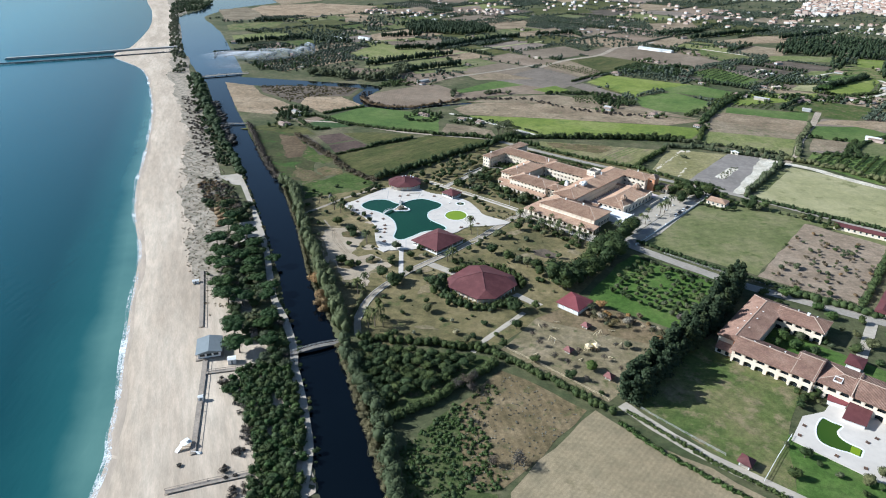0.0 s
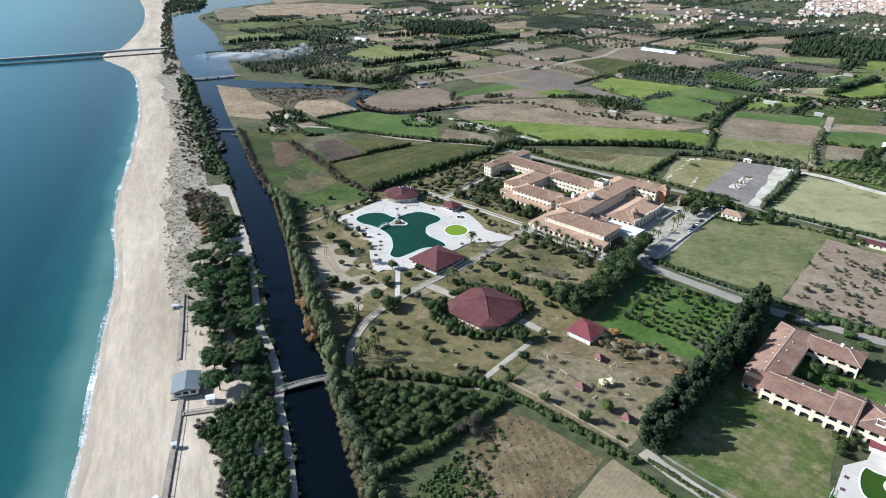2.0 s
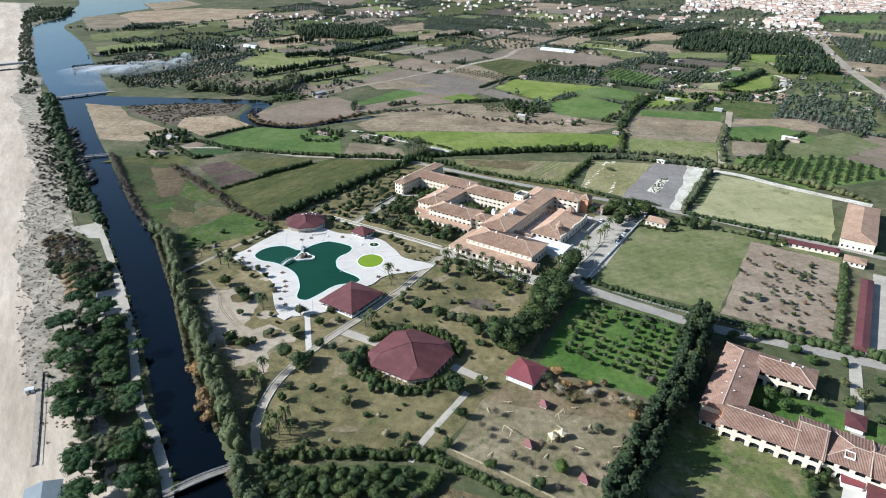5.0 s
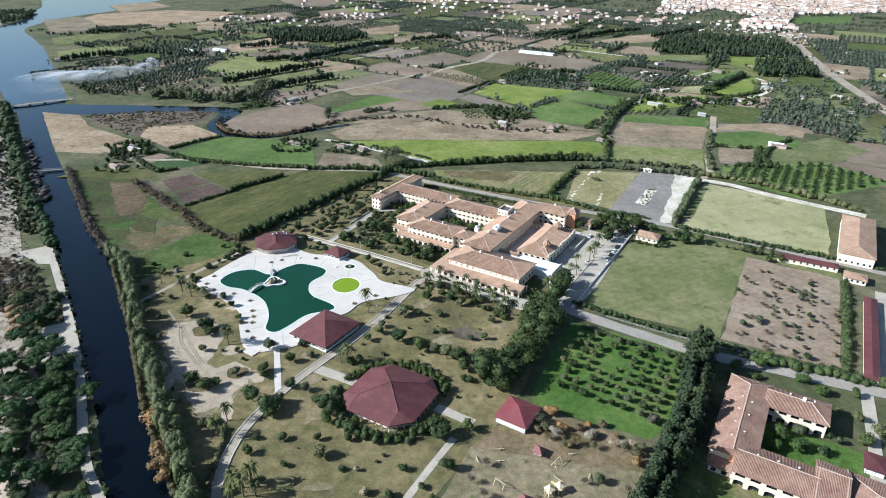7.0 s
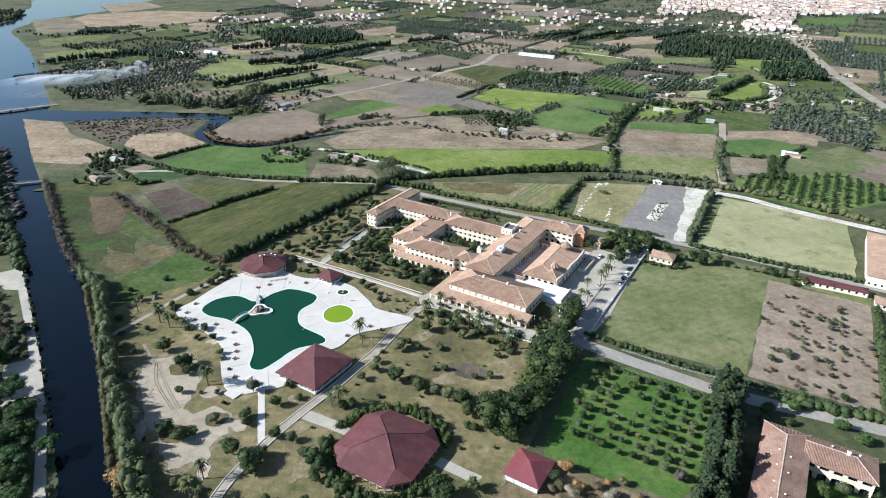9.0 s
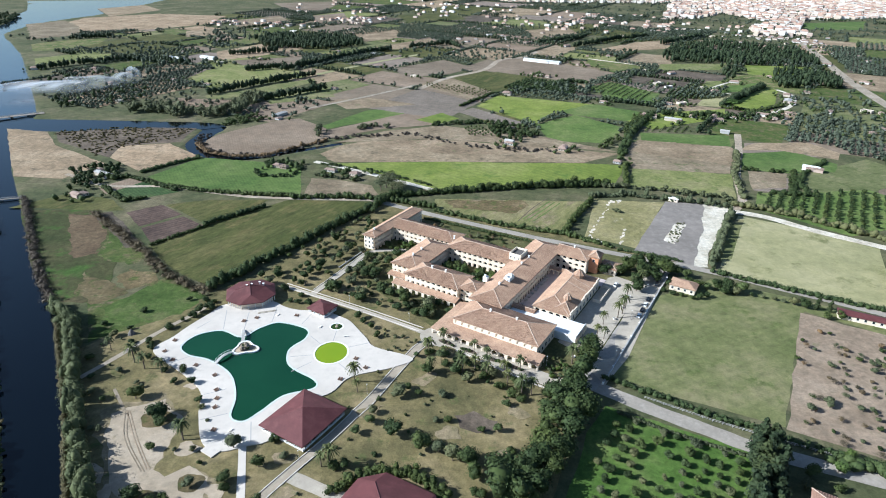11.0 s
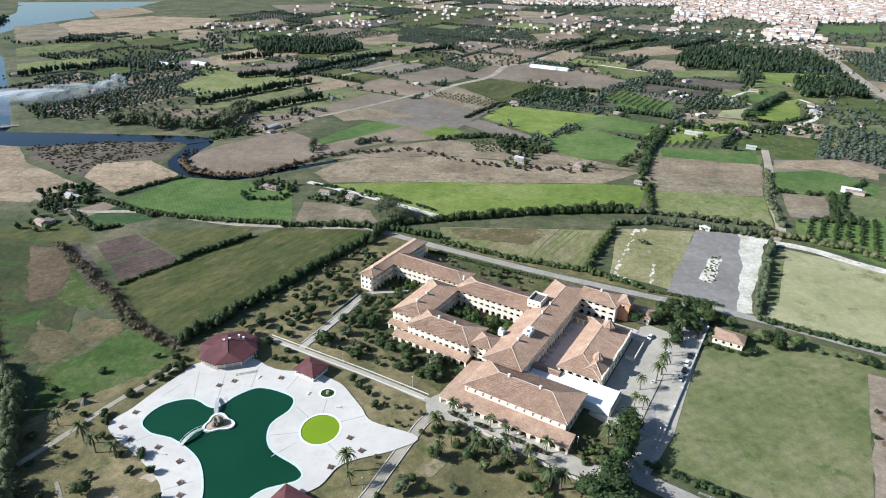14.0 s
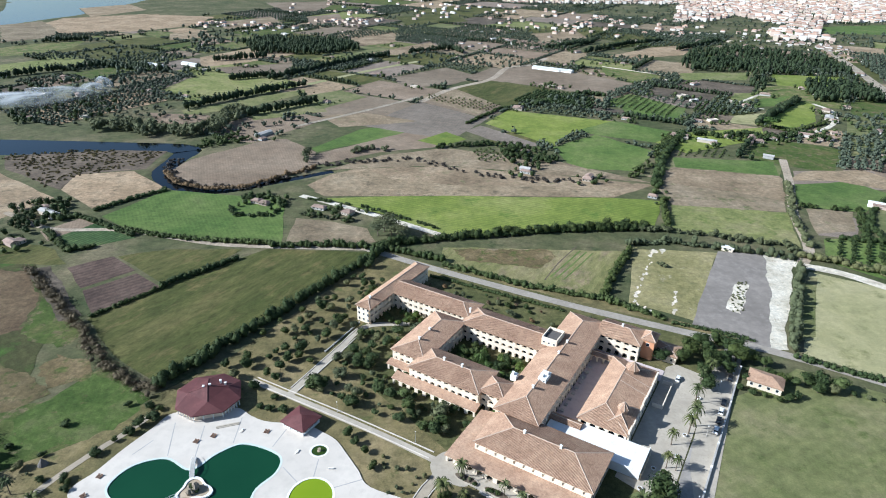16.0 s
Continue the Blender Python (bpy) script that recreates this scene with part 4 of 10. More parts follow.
def roof_mesh(name, parent, u0, v0, u1, v1, ze, zr, mat, along, hip=(True, True), over=0.7, caps=True, ridge=None):
    """A hipped or gabled tile roof with overhang, fascia, soffit and ridge caps."""
    u0, v0, u1, v1 = u0 - over, v0 - over, u1 + over, v1 + over
    if along == "u":
        half = (v1 - v0) / 2
        c = (v0 + v1) / 2 if ridge is None else ridge
        r0 = (u0 + (half if hip[0] else 0), c, zr)
        r1 = (u1 - (half if hip[1] else 0), c, zr)
    else:
        half = (u1 - u0) / 2
        c = (u0 + u1) / 2 if ridge is None else ridge
        r0 = (c, v0 + (half if hip[0] else 0), zr)
        r1 = (c, v1 - (half if hip[1] else 0), zr)
    e = [(u0, v0, ze), (u1, v0, ze), (u1, v1, ze), (u0, v1, ze)]
    low = [(x, y, z - 0.28) for x, y, z in e]
    verts = e + [r0, r1] + low
    if along == "u":
        faces = [(0, 1, 5, 4), (2, 3, 4, 5), (3, 0, 4), (1, 2, 5)]
    else:
        faces = [(3, 0, 4, 5), (1, 2, 5, 4), (0, 1, 4), (2, 3, 5)]
    faces += [(i, 6 + i, 6 + (i + 1) % 4, (i + 1) % 4) for i in range(4)] + [(9, 8, 7, 6)]
    slopes = [[verts[i] for i in f] for f in faces[:4]]
    verts, faces = list(verts), list(faces)
    for f, ends in zip(slopes, (True, True, *hip)):
        if ends and caps:
            tile_rows(verts, faces, f)
    ob = raw(name, verts, faces, mat, parent)
    if caps:
        if along == "u":
            lines = [(r0, r1), (e[0], r0), (e[3], r0), (e[1], r1), (e[2], r1)]
            lines = [l for l, keep in zip(lines, (1, hip[0], hip[0], hip[1], hip[1])) if keep]
        else:
            lines = [(r0, r1), (e[0], r0), (e[1], r0), (e[2], r1), (e[3], r1)]
            lines = [l for l, keep in zip(lines, (1, hip[0], hip[0], hip[1], hip[1])) if keep]
        for a, b in lines:
            a, b = Vector(a), Vector(b)
            if (b - a).length > 0.5:
                tube("ridge_cap", a, b, 0.22, CAP, ob, 6)
    return ob


def tube(name, a, b, r, mat, parent=None, sides=6, r2=None, label=""):
    a, b = Vector(a), Vector(b)
    d = (b - a).normalized()
    x = d.orthogonal().normalized()
    y = d.cross(x)
    verts = []
    for p, rr in ((a, r), (b, r if r2 is None else r2)):
        verts += [p + (x * math.cos(2 * math.pi * i / sides) + y * math.sin(2 * math.pi * i / sides)) * rr for i in range(sides)]
    faces = [(i, (i + 1) % sides, sides + (i + 1) % sides, sides + i) for i in range(sides)]
    faces += [tuple(range(sides))[::-1], tuple(range(sides, 2 * sides))]
    return raw(name, verts, faces, mat, parent, label)


def wing(parent, u0, v0, u1, v1, ze, zr, along, hip, tiles, wall, sides="", storey=2.75, w=3.05, sills=(0.0, 1.0, 1.0), arch=True, span=0.58, ridge=None):
    """A wing: core walls set back behind arcades on the given sides (s, e), floor slabs and its roof."""
    back = 1.1
    s, e = back if "s" in sides else 0, back if "e" in sides else 0
    core = boxed("wing_wall", (u0, v0 + s, 0, u1 - e, v1, ze - 0.02), wall, parent)
    n = max(1, round(ze / storey))
    h = ze / n
    floors = [(i * h, h, sills[min(i, len(sills) - 1)]) for i in range(n)]
    if "s" in sides:
        arcade(core, (u0, v0), (u1, v0), (0, 1), floors, w, wall, arch, span)
    if "e" in sides:
        arcade(core, (u1, v0), (u1, v1), (-1, 0), floors, w, wall, arch, span)
    for i in range(1, n):
        boxed("floor_slab", (u0 + 0.04, v0 + 0.4, i * h - 0.2, u1 - 0.4, v1 - 0.04, i * h), wall, core)
    roof_mesh("roof", parent, u0, v0, u1, v1, ze, zr, tiles, along, hip, ridge=ridge)
    return core


def small_windows(parent, a, b, inward, z, n, w=0.9, h=1.2, mat=None):
    a, b = Vector(a), Vector(b)
    d = (b - a).normalized()
    for i in range(n):
        q = a.lerp(b, (i + 0.5) / n)
        bm = bmesh.new()
        box(bm, -w / 2, -0.03, 0, w / 2, 0.05, h)
        pane = part("window", bm, GLASS_DARK, parent)
        pane.matrix_local = Matrix(((d.x, inward[0], 0, q.x), (d.y, inward[1], 0, q.y), (0, 0, 1, z), (0, 0, 0, 1)))
        bm = bmesh.new()
        for dims in ((-w / 2 - 0.1, -0.07, -0.12, w / 2 + 0.1, 0.04, 0.0), (-w / 2 - 0.08, -0.05, h, w / 2 + 0.08, 0.04, h + 0.1),
                     (-w / 2 - 0.08, -0.05, 0, -w / 2, 0.04, h), (w / 2, -0.05, 0, w / 2 + 0.08, 0.04, h)):
            box(bm, *dims)
        part("window_frame", bm, WHITE_PAINT, pane)


def chimney(parent, u, v, z, h=1.3, w=0.7):
    bm = bmesh.new()
    box(bm, u - w / 2, v - w / 2, z - 0.8, u + w / 2, v + w / 2, z + h)
    box(bm, u - w / 2 - 0.12, v - w / 2 - 0.12, z + h, u + w / 2 + 0.12, v + w / 2 + 0.12, z + h + 0.15)
    return part("chimney", bm, WHITE_PAINT, parent)


# ---- the hotel ----
hotel = empty("hotel", pose(-33, 365, 0.1, 0, 0, TURN), "large cream hotel with arcaded wings and terracotta roofs", "hotel")
E, R = 8.3, 11.0
w1 = wing(hotel, -27.3, -11, -19.8, 37.5, E, 10.3, "v", (True, True), TERRACOTTA, PLASTER, "e")
small_windows(w1, (-27.3, -11), (-19.8, -11), (0, 1), 1.0, 3)
small_windows(w1, (-27.3, -11), (-19.8, -11), (0, 1), 3.8, 3)
small_windows(w1, (-27.3, -11), (-19.8, -11), (0, 1), 6.4, 3)
wing(hotel, -20.2, 7, 21, 20, E, R, "u", (False, True), TERRACOTTA, PLASTER, "s")
wing(hotel, 20.5, 1.8, 58.5, 16.4, E, R, "u", (True, False), TERRACOTTA, PLASTER, "s")
wing(hotel, 6.3, -30.2, 21.5, 3, E, R, "v", (True, True), TERRACOTTA, PLASTER, "se")
wing(hotel, 18.7, -36.3, 49.2, -21, E, R, "u", (True, True), TERRACOTTA, PLASTER, "s")
wing(hotel, 48.6, -34.0, 58.6, -24.2, E - 0.05, 10.4, "v", (True, True), TERRACOTTA, PLASTER, "s", w=3.3)
w5 = wing(hotel, 58.2, -39.8, 74.5, 35.5, E + 0.1, 11.4, "v", (True, True), TERRACOTTA, PLASTER, "e")
small_windows(w5, (58.2, -39.8), (74.5, -39.8), (0, 1), 6.5, 5, 0.7, 0.9)
wing(hotel, 73.8, 26.8, 91.3, 39.4, E, R, "u", (False, True), TERRACOTTA, PLASTER, "s", w=3.4)
# low tiled lean-to with its own arcade before the garden wing
lean = raw("lean_to_roof", [(12.6, -40.2, 2.9), (50.5, -40.2, 2.9), (50.5, -36.1, 3.9), (12.6, -36.1, 3.9), (12.6, -40.2, 2.65), (50.5, -40.2, 2.65), (50.5, -36.1, 3.6), (12.6, -36.1, 3.6)],
           [(0, 1, 2, 3), (7, 6, 5, 4), (0, 4, 5, 1), (1, 5, 6, 2), (3, 7, 4, 0)], TERRACOTTA, hotel)
arcade(lean, (13, -39.8), (50, -39.8), (0, 1), [(0, 2.66, 0.0)], 3.6, PLASTER, glass=False)
lean = raw("lean_to_roof", [(5.4, -33.6, 2.9), (18, -33.6, 2.9), (18, -30, 3.7), (5.4, -30, 3.7), (5.4, -33.6, 2.65), (18, -33.6, 2.65), (18, -30, 3.45), (5.4, -30, 3.45)],
           [(0, 1, 2, 3), (7, 6, 5, 4), (0, 4, 5, 1), (1, 5, 6, 2), (3, 7, 4, 0)], TERRACOTTA, hotel)
arcade(lean, (5.8, -33.2), (17.6, -33.2), (0, 1), [(0, 2.66, 0.0)], 3.6, PLASTER, glass=False)
# stair towers and chimneys over the roofs
bm = bmesh.new()
box(bm, 56.8, 4.2, 7.5, 63.4, 12.8, 12.2)
for d in ((56.8, 4.2, 12.2, 63.4, 4.6, 13.2), (56.8, 12.4, 12.2, 63.4, 12.8, 13.2), (56.8, 4.6, 12.2, 57.2, 12.4, 13.2), (63.0, 4.6, 12.2, 63.4, 12.4, 13.2)):
    box(bm, *d)
tower = part("roof_tower", bm, PLASTER, hotel, "cream roof tower with a sunken flat top")
small_windows(tower, (56.8, 4.2), (63.4, 4.2), (0, 1), 10.6, 3, 0.7, 0.8)
boxed("roof_felt", (57.3, 4.7, 12.2, 62.9, 12.3, 12.25), plain("dark_roof_felt", (0.10, 0.09, 0.085), 0.9), tower)
bm = bmesh.new()
box(bm, 65.8, -20.3, 9.8, 69.0, -15.0, 12.4)
box(bm, 66.2, -19.6, 12.4, 67.4, -18.4, 13.2)
box(bm, 67.4, -17.4, 12.4, 68.6, -16.2, 13.4)
tower = part("roof_tower", bm, WHITE_PAINT, hotel, "small white roof structure with tanks")
small_windows(tower, (65.8, -20.3), (69.0, -20.3), (0, 1), 11.0, 2, 0.6, 0.6)
bm = bmesh.new()
box(bm, 55.6, -22.6, 8.2, 58.0, -20.2, 10.8)
box(bm, 55.9, -22.2, 10.8, 56.9, -21.2, 11.8)
part("roof_tower", bm, WHITE_PAINT, hotel, "white chimney block")
for u, v, z in ((66.4, -1, 11.2), (66.4, 8, 11.2), (66.4, -26, 11.2), (14, -14, 10.8), (14, -22, 10.8), (30, -28.7, 10.9), (38, -28.7, 10.9), (73, -47.5, 9.6), (86, -47.5, 9.6), (82, 33, 10.8), (-23.5, -6, 10.0), (20.7, 9, 10.6)):
    chimney(hotel, u, v, z)
# the restaurant wing with clerestory and wrap-around porch
w7 = wing(hotel, 59.3, -56.6, 100.2, -37.6, 6.7, 9.9, "u", (True, True), TERRACOTTA, PLASTER, "", w=3.4)
arcade(w7, (59.3, -57.0), (100.2, -57.0), (0, 1), [(3.5, 3.1, 0.9)], 3.3, PLASTER)
porch = raw("porch_roof", [(51.6, -64.2, 2.9), (104.2, -64.2, 2.9), (104.2, -57, 3.8), (59.3, -57, 3.8), (59.0, -37.6, 4.6), (51.6, -37.6, 2.9),
                           (51.6, -64.2, 2.62), (104.2, -64.2, 2.62), (104.2, -57, 3.7), (59.3, -57, 3.7), (59.0, -37.6, 4.6), (51.6, -37.6, 2.62)],
            [(0, 1, 2, 3), (0, 3, 4, 5), (9, 8, 7, 6), (11, 10, 9, 6), (0, 6, 7, 1), (1, 7, 8, 2), (5, 11, 6, 0), (4, 10, 11, 5)], TERRACOTTA, hotel)
arcade(porch, (52, -63.8), (104, -63.8), (0, 1), [(0, 2.64, 0.0)], 3.7, PLASTER, glass=False)
arcade(porch, (103.9, -63.8), (103.9, -57), (-1, 0), [(0, 2.64, 0.0)], 3.4, PLASTER, glass=False)
small_windows(w7, (100.2, -56), (100.2, -38), (-1, 0), 1.2, 5, 1.4, 1.8)
# the entrance building round the court, with two tiled lanterns
w8 = wing(hotel, 84.2, -24.4, 101.5, 17.4, 5.0, 8.3, "v", (True, True), TERRACOTTA, PLASTER, "s", storey=5, w=3.5, sills=(0.0,), span=0.74, ridge=91.0)
arcade(w8, (83.7, -23.6), (83.7, 14.6), (1, 0), [(0.0, 4.6, 0.0)], 3.6, PLASTER, span=0.72, glass=False)
for v in (0.2, 5.6):
    tube("verge", (91.2, v, 8.3), (101.9, v, 5.15), 0.16, CAP, w8, 5)
roof_mesh("porch_gable", hotel, 93.5, -22.6, 101.6, -9.5, 5.4, 8.0, TERRACOTTA, "v", (True, True), 0.5)
facade = boxed("parapet_facade", (101.9, -24, 0, 102.3, 16.5, 5.0), PLASTER, hotel, "cream entrance facade with a stepped parapet")
for i in range(9):
    a = -24 + i * 4.5
    boxed("pier", (101.8, a, 0.02, 102.45, a + 4.0, 5.3 + (0.9 if i in (0, 4, 8) else 0.3 * (i % 2))), PLASTER, facade)
small_windows(facade, (102.46, -22), (102.46, 15), (-1, 0), 1.0, 8, 1.5, 2.4)
for u, v, z, r in ((93.6, 9.8, 9.0, 3.1), (97.4, -15.8, 9.0, 2.3)):
    base = new("roof_lantern")
    base.parent = hotel
    vs, fs = [], []
    for zz, rr in ((z - 3.0, r * 0.8), (z, r * 0.8), (z, r), (z + 2.6, 0.1)):
        vs += [(u + rr * math.cos(math.pi / 4 * k + 0.39), v + rr * math.sin(math.pi / 4 * k + 0.39), zz) for k in range(8)]
    fs = [(8 * j + k, 8 * j + (k + 1) % 8, 8 * j + 8 + (k + 1) % 8, 8 * j + 8 + k) for j in range(3) for k in range(8)]
    raw("lantern_roof", vs, fs, TERRACOTTA, base, "octagonal tiled lantern roof")
    for k in range(8):
        c, s = math.cos(math.pi / 4 * k + 0.39), math.sin(math.pi / 4 * k + 0.39)
        tube("ridge_cap", (u + r * c, v + r * s, z + 0.05), (u + 0.1 * c, v + 0.1 * s, z + 2.65), 0.1, CAP, base, 4)
# covered walks, terrace and court
for dims in ((74.5, -28.4, 86, -25.4), (74.5, 17.5, 88, 20.6)):
    u0, v0, u1, v1 = dims
    walkway = roof_mesh("walkway_roof", hotel, u0, v0, u1, v1, 3.4, 4.1, TERRACOTTA, "u", (False, False), 0.4)
    arcade(walkway, (u0, v0), (u1, v0), (0, 1), [(0, 3.1, 0.0)], 2.9, PLASTER, span=0.72, glass=False)
terrace = boxed("terrace", (75.2, -37.4, 0, 110, -28.6, 3.0), WHITE_PAINT, hotel, "white flat terrace over a vaulted base")
bm = bmesh.new()
for d in ((75.2, -37.6, 3.0, 110.2, -37.3, 3.9), (109.9, -37.3, 3.0, 110.2, -24.5, 3.9)):
    box(bm, *d)
part("parapet", bm, WHITE_PAINT, terrace)
boxed("terrace_wing", (86.4, -28.6, 0, 110, -24.4, 2.996), WHITE_PAINT, terrace)
arcade(terrace, (110.6, -37.4), (110.6, -24.2), (-1, 0), [(0, 3.0, 0.0)], 3.3, PLASTER, glass=False)
boxed("court_paving", (74.6, -24.4, 0.05, 84.1, 26.6, 0.28), FLOOR_TILE, hotel)
boxed("court_paving", (84.1, 18.8, 0.05, 103, 26.6, 0.285), FLOOR_TILE, hotel)
for k in range(9):
    v = -20 + k * 3.9
    boxed("court_planter", (75.6, v, 0.25, 76.9, v + 1.3, 0.95), CONCRETE, hotel)
bm = bmesh.new()
for d in ((104.2, 2, 0, 108, 2.4, 1.6), (107.7, 2.4, 0, 108.1, 18.5, 1.6), (104.2, 18.1, 0, 107.7, 18.5, 1.6)):
    box(bm, *d)
part("service_yard_wall", bm, PLASTER, hotel)
# orange stair tower and annex
bm = bmesh.new()
box(bm, 91.4, 31, 0, 96.4, 37.8, 9.4)
ot = part("orange_tower", bm, ORANGE_PLASTER, hotel, "orange plastered stair tower")
small_windows(ot, (91.2, 31), (96.4, 31), (0, 1), 6.5, 1, 1.2, 1.4)
roof_mesh("tower_roof", hotel, 91.2, 31, 96.4, 37.8, 9.4, 11.6, TERRACOTTA, "v", (True, True), 0.5)
ax = boxed("annex_wall", (96.8, 33.4, 0, 105.6, 42.2, 3.7), PLASTER, hotel)
small_windows(ax, (97.5, 33.4), (105.2, 33.4), (0, 1), 1.2, 3)
roof_mesh("annex_roof", hotel, 96.8, 33.4, 105.6, 42.2, 3.7, 5.4, TERRACOTTA, "u", (True, True), 0.5)

# forecourt paving
fc = flat("forecourt", [[(47, 262), (60, 270), (64, 287), (78, 318), (92, 345), (104, 345), (92, 322), (66, 270), (52, 250)]], 0.165, PAVING)
tagged(fc, "pale paved hotel forecourt", "paving", kind="structure")

# ---- courtyard residence ----
res = empty("residence", pose(90, 150, 0.1, 0, 0, TURN), "courtyard residence with brown tiled roofs and arched loggias", "residence")
wing(res, -8.2, -0.6, 5.6, 45, 6.6, 9.4, "v", (False, True), OLD_TILES, PLASTER, "", ridge=-1.4)
c = wing(res, 5.0, 33, 25.2, 45.4, 6.2, 9.0, "u", (False, True), OLD_TILES, PLASTER, "s", storey=3.1, w=4.2, span=0.7)
wing(res, 0.2, -7, 23.6, 7.4, 6.0, 8.9, "u", (False, False), OLD_TILES, PLASTER, "s", storey=3.0, w=4.3, span=0.68, sills=(0.0, 0.9))
wing(res, 23.4, -7.6, 31.8, 11, 6.8, 9.6, "u", (False, False), OLD_TILES, PLASTER, "s", storey=3.4, w=4.2, span=0.68, sills=(0.0, 0.9), ridge=4.5)
wing(res, 31.6, -6.2, 45.2, 10.8, 6.6, 8.6, "u", (True, False), OLD_TILES, PLASTER, "s", storey=3.3, w=4.4, span=0.68, sills=(0.0, 0.9))
wing(res, 45.2, -6.6, 78, 11, 6.4, 9.2, "u", (False, True), OLD_TILES, PLASTER, "s", storey=3.2, w=4.3, span=0.7, sills=(0.0, 0.9))
boxed("orange_gable", (-1.6, -1.2, 2.8, 4.6, -0.7, 7.4), ORANGE_PLASTER, res)
for u in (23.5, 31.7, 45.2):
    tube("verge", (u, -8.2, 6.9), (u, 4.0, 9.5), 0.2, CAP, res, 5)
    tube("verge", (u, 4.0, 9.5), (u, 11.6, 7.0), 0.2, CAP, res, 5)
raw("low_roof", [(-7.6, -5.2, 2.6), (3.2, -5.2, 2.6), (3.2, -0.6, 3.8), (-7.6, -0.6, 3.8), (-7.6, -5.2, 2.3), (3.2, -5.2, 2.3), (3.2, -0.6, 3.5), (-7.6, -0.6, 3.5)],
    [(0, 1, 2, 3), (7, 6, 5, 4), (0, 4, 5, 1), (1, 5, 6, 2), (3, 7, 4, 0)], OLD_TILES, res)
lw = boxed("low_wall", (-7.2, -4.6, 0, 2.8, -0.7, 2.4), PLASTER, res)
small_windows(lw, (-7.2, -4.6), (2.8, -4.6), (0, 1), 0.3, 3, 1.6, 1.7)
for u, v in ((-3, 6), (-3, 14), (-3, 22), (-3, 30), (0.5, 10), (0.5, 20), (0.5, 28), (6, 1), (12, 1.5), (18, 2), (12, 41), (20, 41)):
    chimney(res, u, v, 8.4 - abs(v - 40 if v > 36 else 0) * 0.05 if v > 5 else 8.2, 0.5, 0.35)
chimney(res, 16.6, 39.2, 8.8, 1.1, 1.0)
bm = bmesh.new()
for d in ((37.5, -3.5, 7.0, 40.5, -3.3, 8.0), (37.5, -0.6, 7.0, 40.5, -0.4, 8.4), (37.5, -3.3, 7.0, 37.7, -0.6, 8.2), (40.3, -3.3, 7.0, 40.5, -0.6, 8.2)):
    box(bm, *d)
part("roof_well", bm, WHITE_PAINT, res)


# ---- pavilions ----
def pavilion(name, x, y, turn, a, b, ze, zr, mat, label, wall=0.0, posts=4, wall_mat=None):
    """A hip-roofed pavilion on posts, with low walls."""
    t = empty(name, pose(x, y, 0.1, 0, 0, turn), label, "pavilion")
    over = 0.9
    verts = [(-a - over, -b - over, ze), (a + over, -b - over, ze), (a + over, b + over, ze), (-a - over, b + over, ze)]
    rl = max(0.0, a - b)
    verts += [(-rl, 0, zr), (rl, 0, zr)] + [(px, py, pz - 0.25) for px, py, pz in verts[:4]]
    raw("roof", verts, [(0, 1, 5, 4), (2, 3, 4, 5), (3, 0, 4), (1, 2, 5)] + [(i, 6 + i, 6 + (i + 1) % 4, (i + 1) % 4) for i in range(4)] + [(9, 8, 7, 6)], mat, t)
    boxed("floor", (-a, -b, 0.0, a, b, 0.25), PAVING, t)
    for (x0, y0), (x1, y1) in (((-a, -b), (a, -b)), ((a, -b), (a, b)), ((a, b), (-a, b)), ((-a, b), (-a, -b))):
        for k in range(posts):
            px, py = x0 + (x1 - x0) * k / posts, y0 + (y1 - y0) * k / posts
            boxed("post", (px - 0.14, py - 0.14, 0.2, px + 0.14, py + 0.14, ze - 0.1), wall_mat or WHITE_PAINT, t)
    if wall:
        for d in ((-a, -b, 0.2, a, -b + 0.25, wall), (-a, b - 0.25, 0.2, a, b, wall), (-a, -b, 0.2, -a + 0.25, b, wall), (a - 0.25, -b, 0.2, a, b, wall)):
            boxed("low_wall", d, wall_mat or WHITE_PAINT, t)
    return t


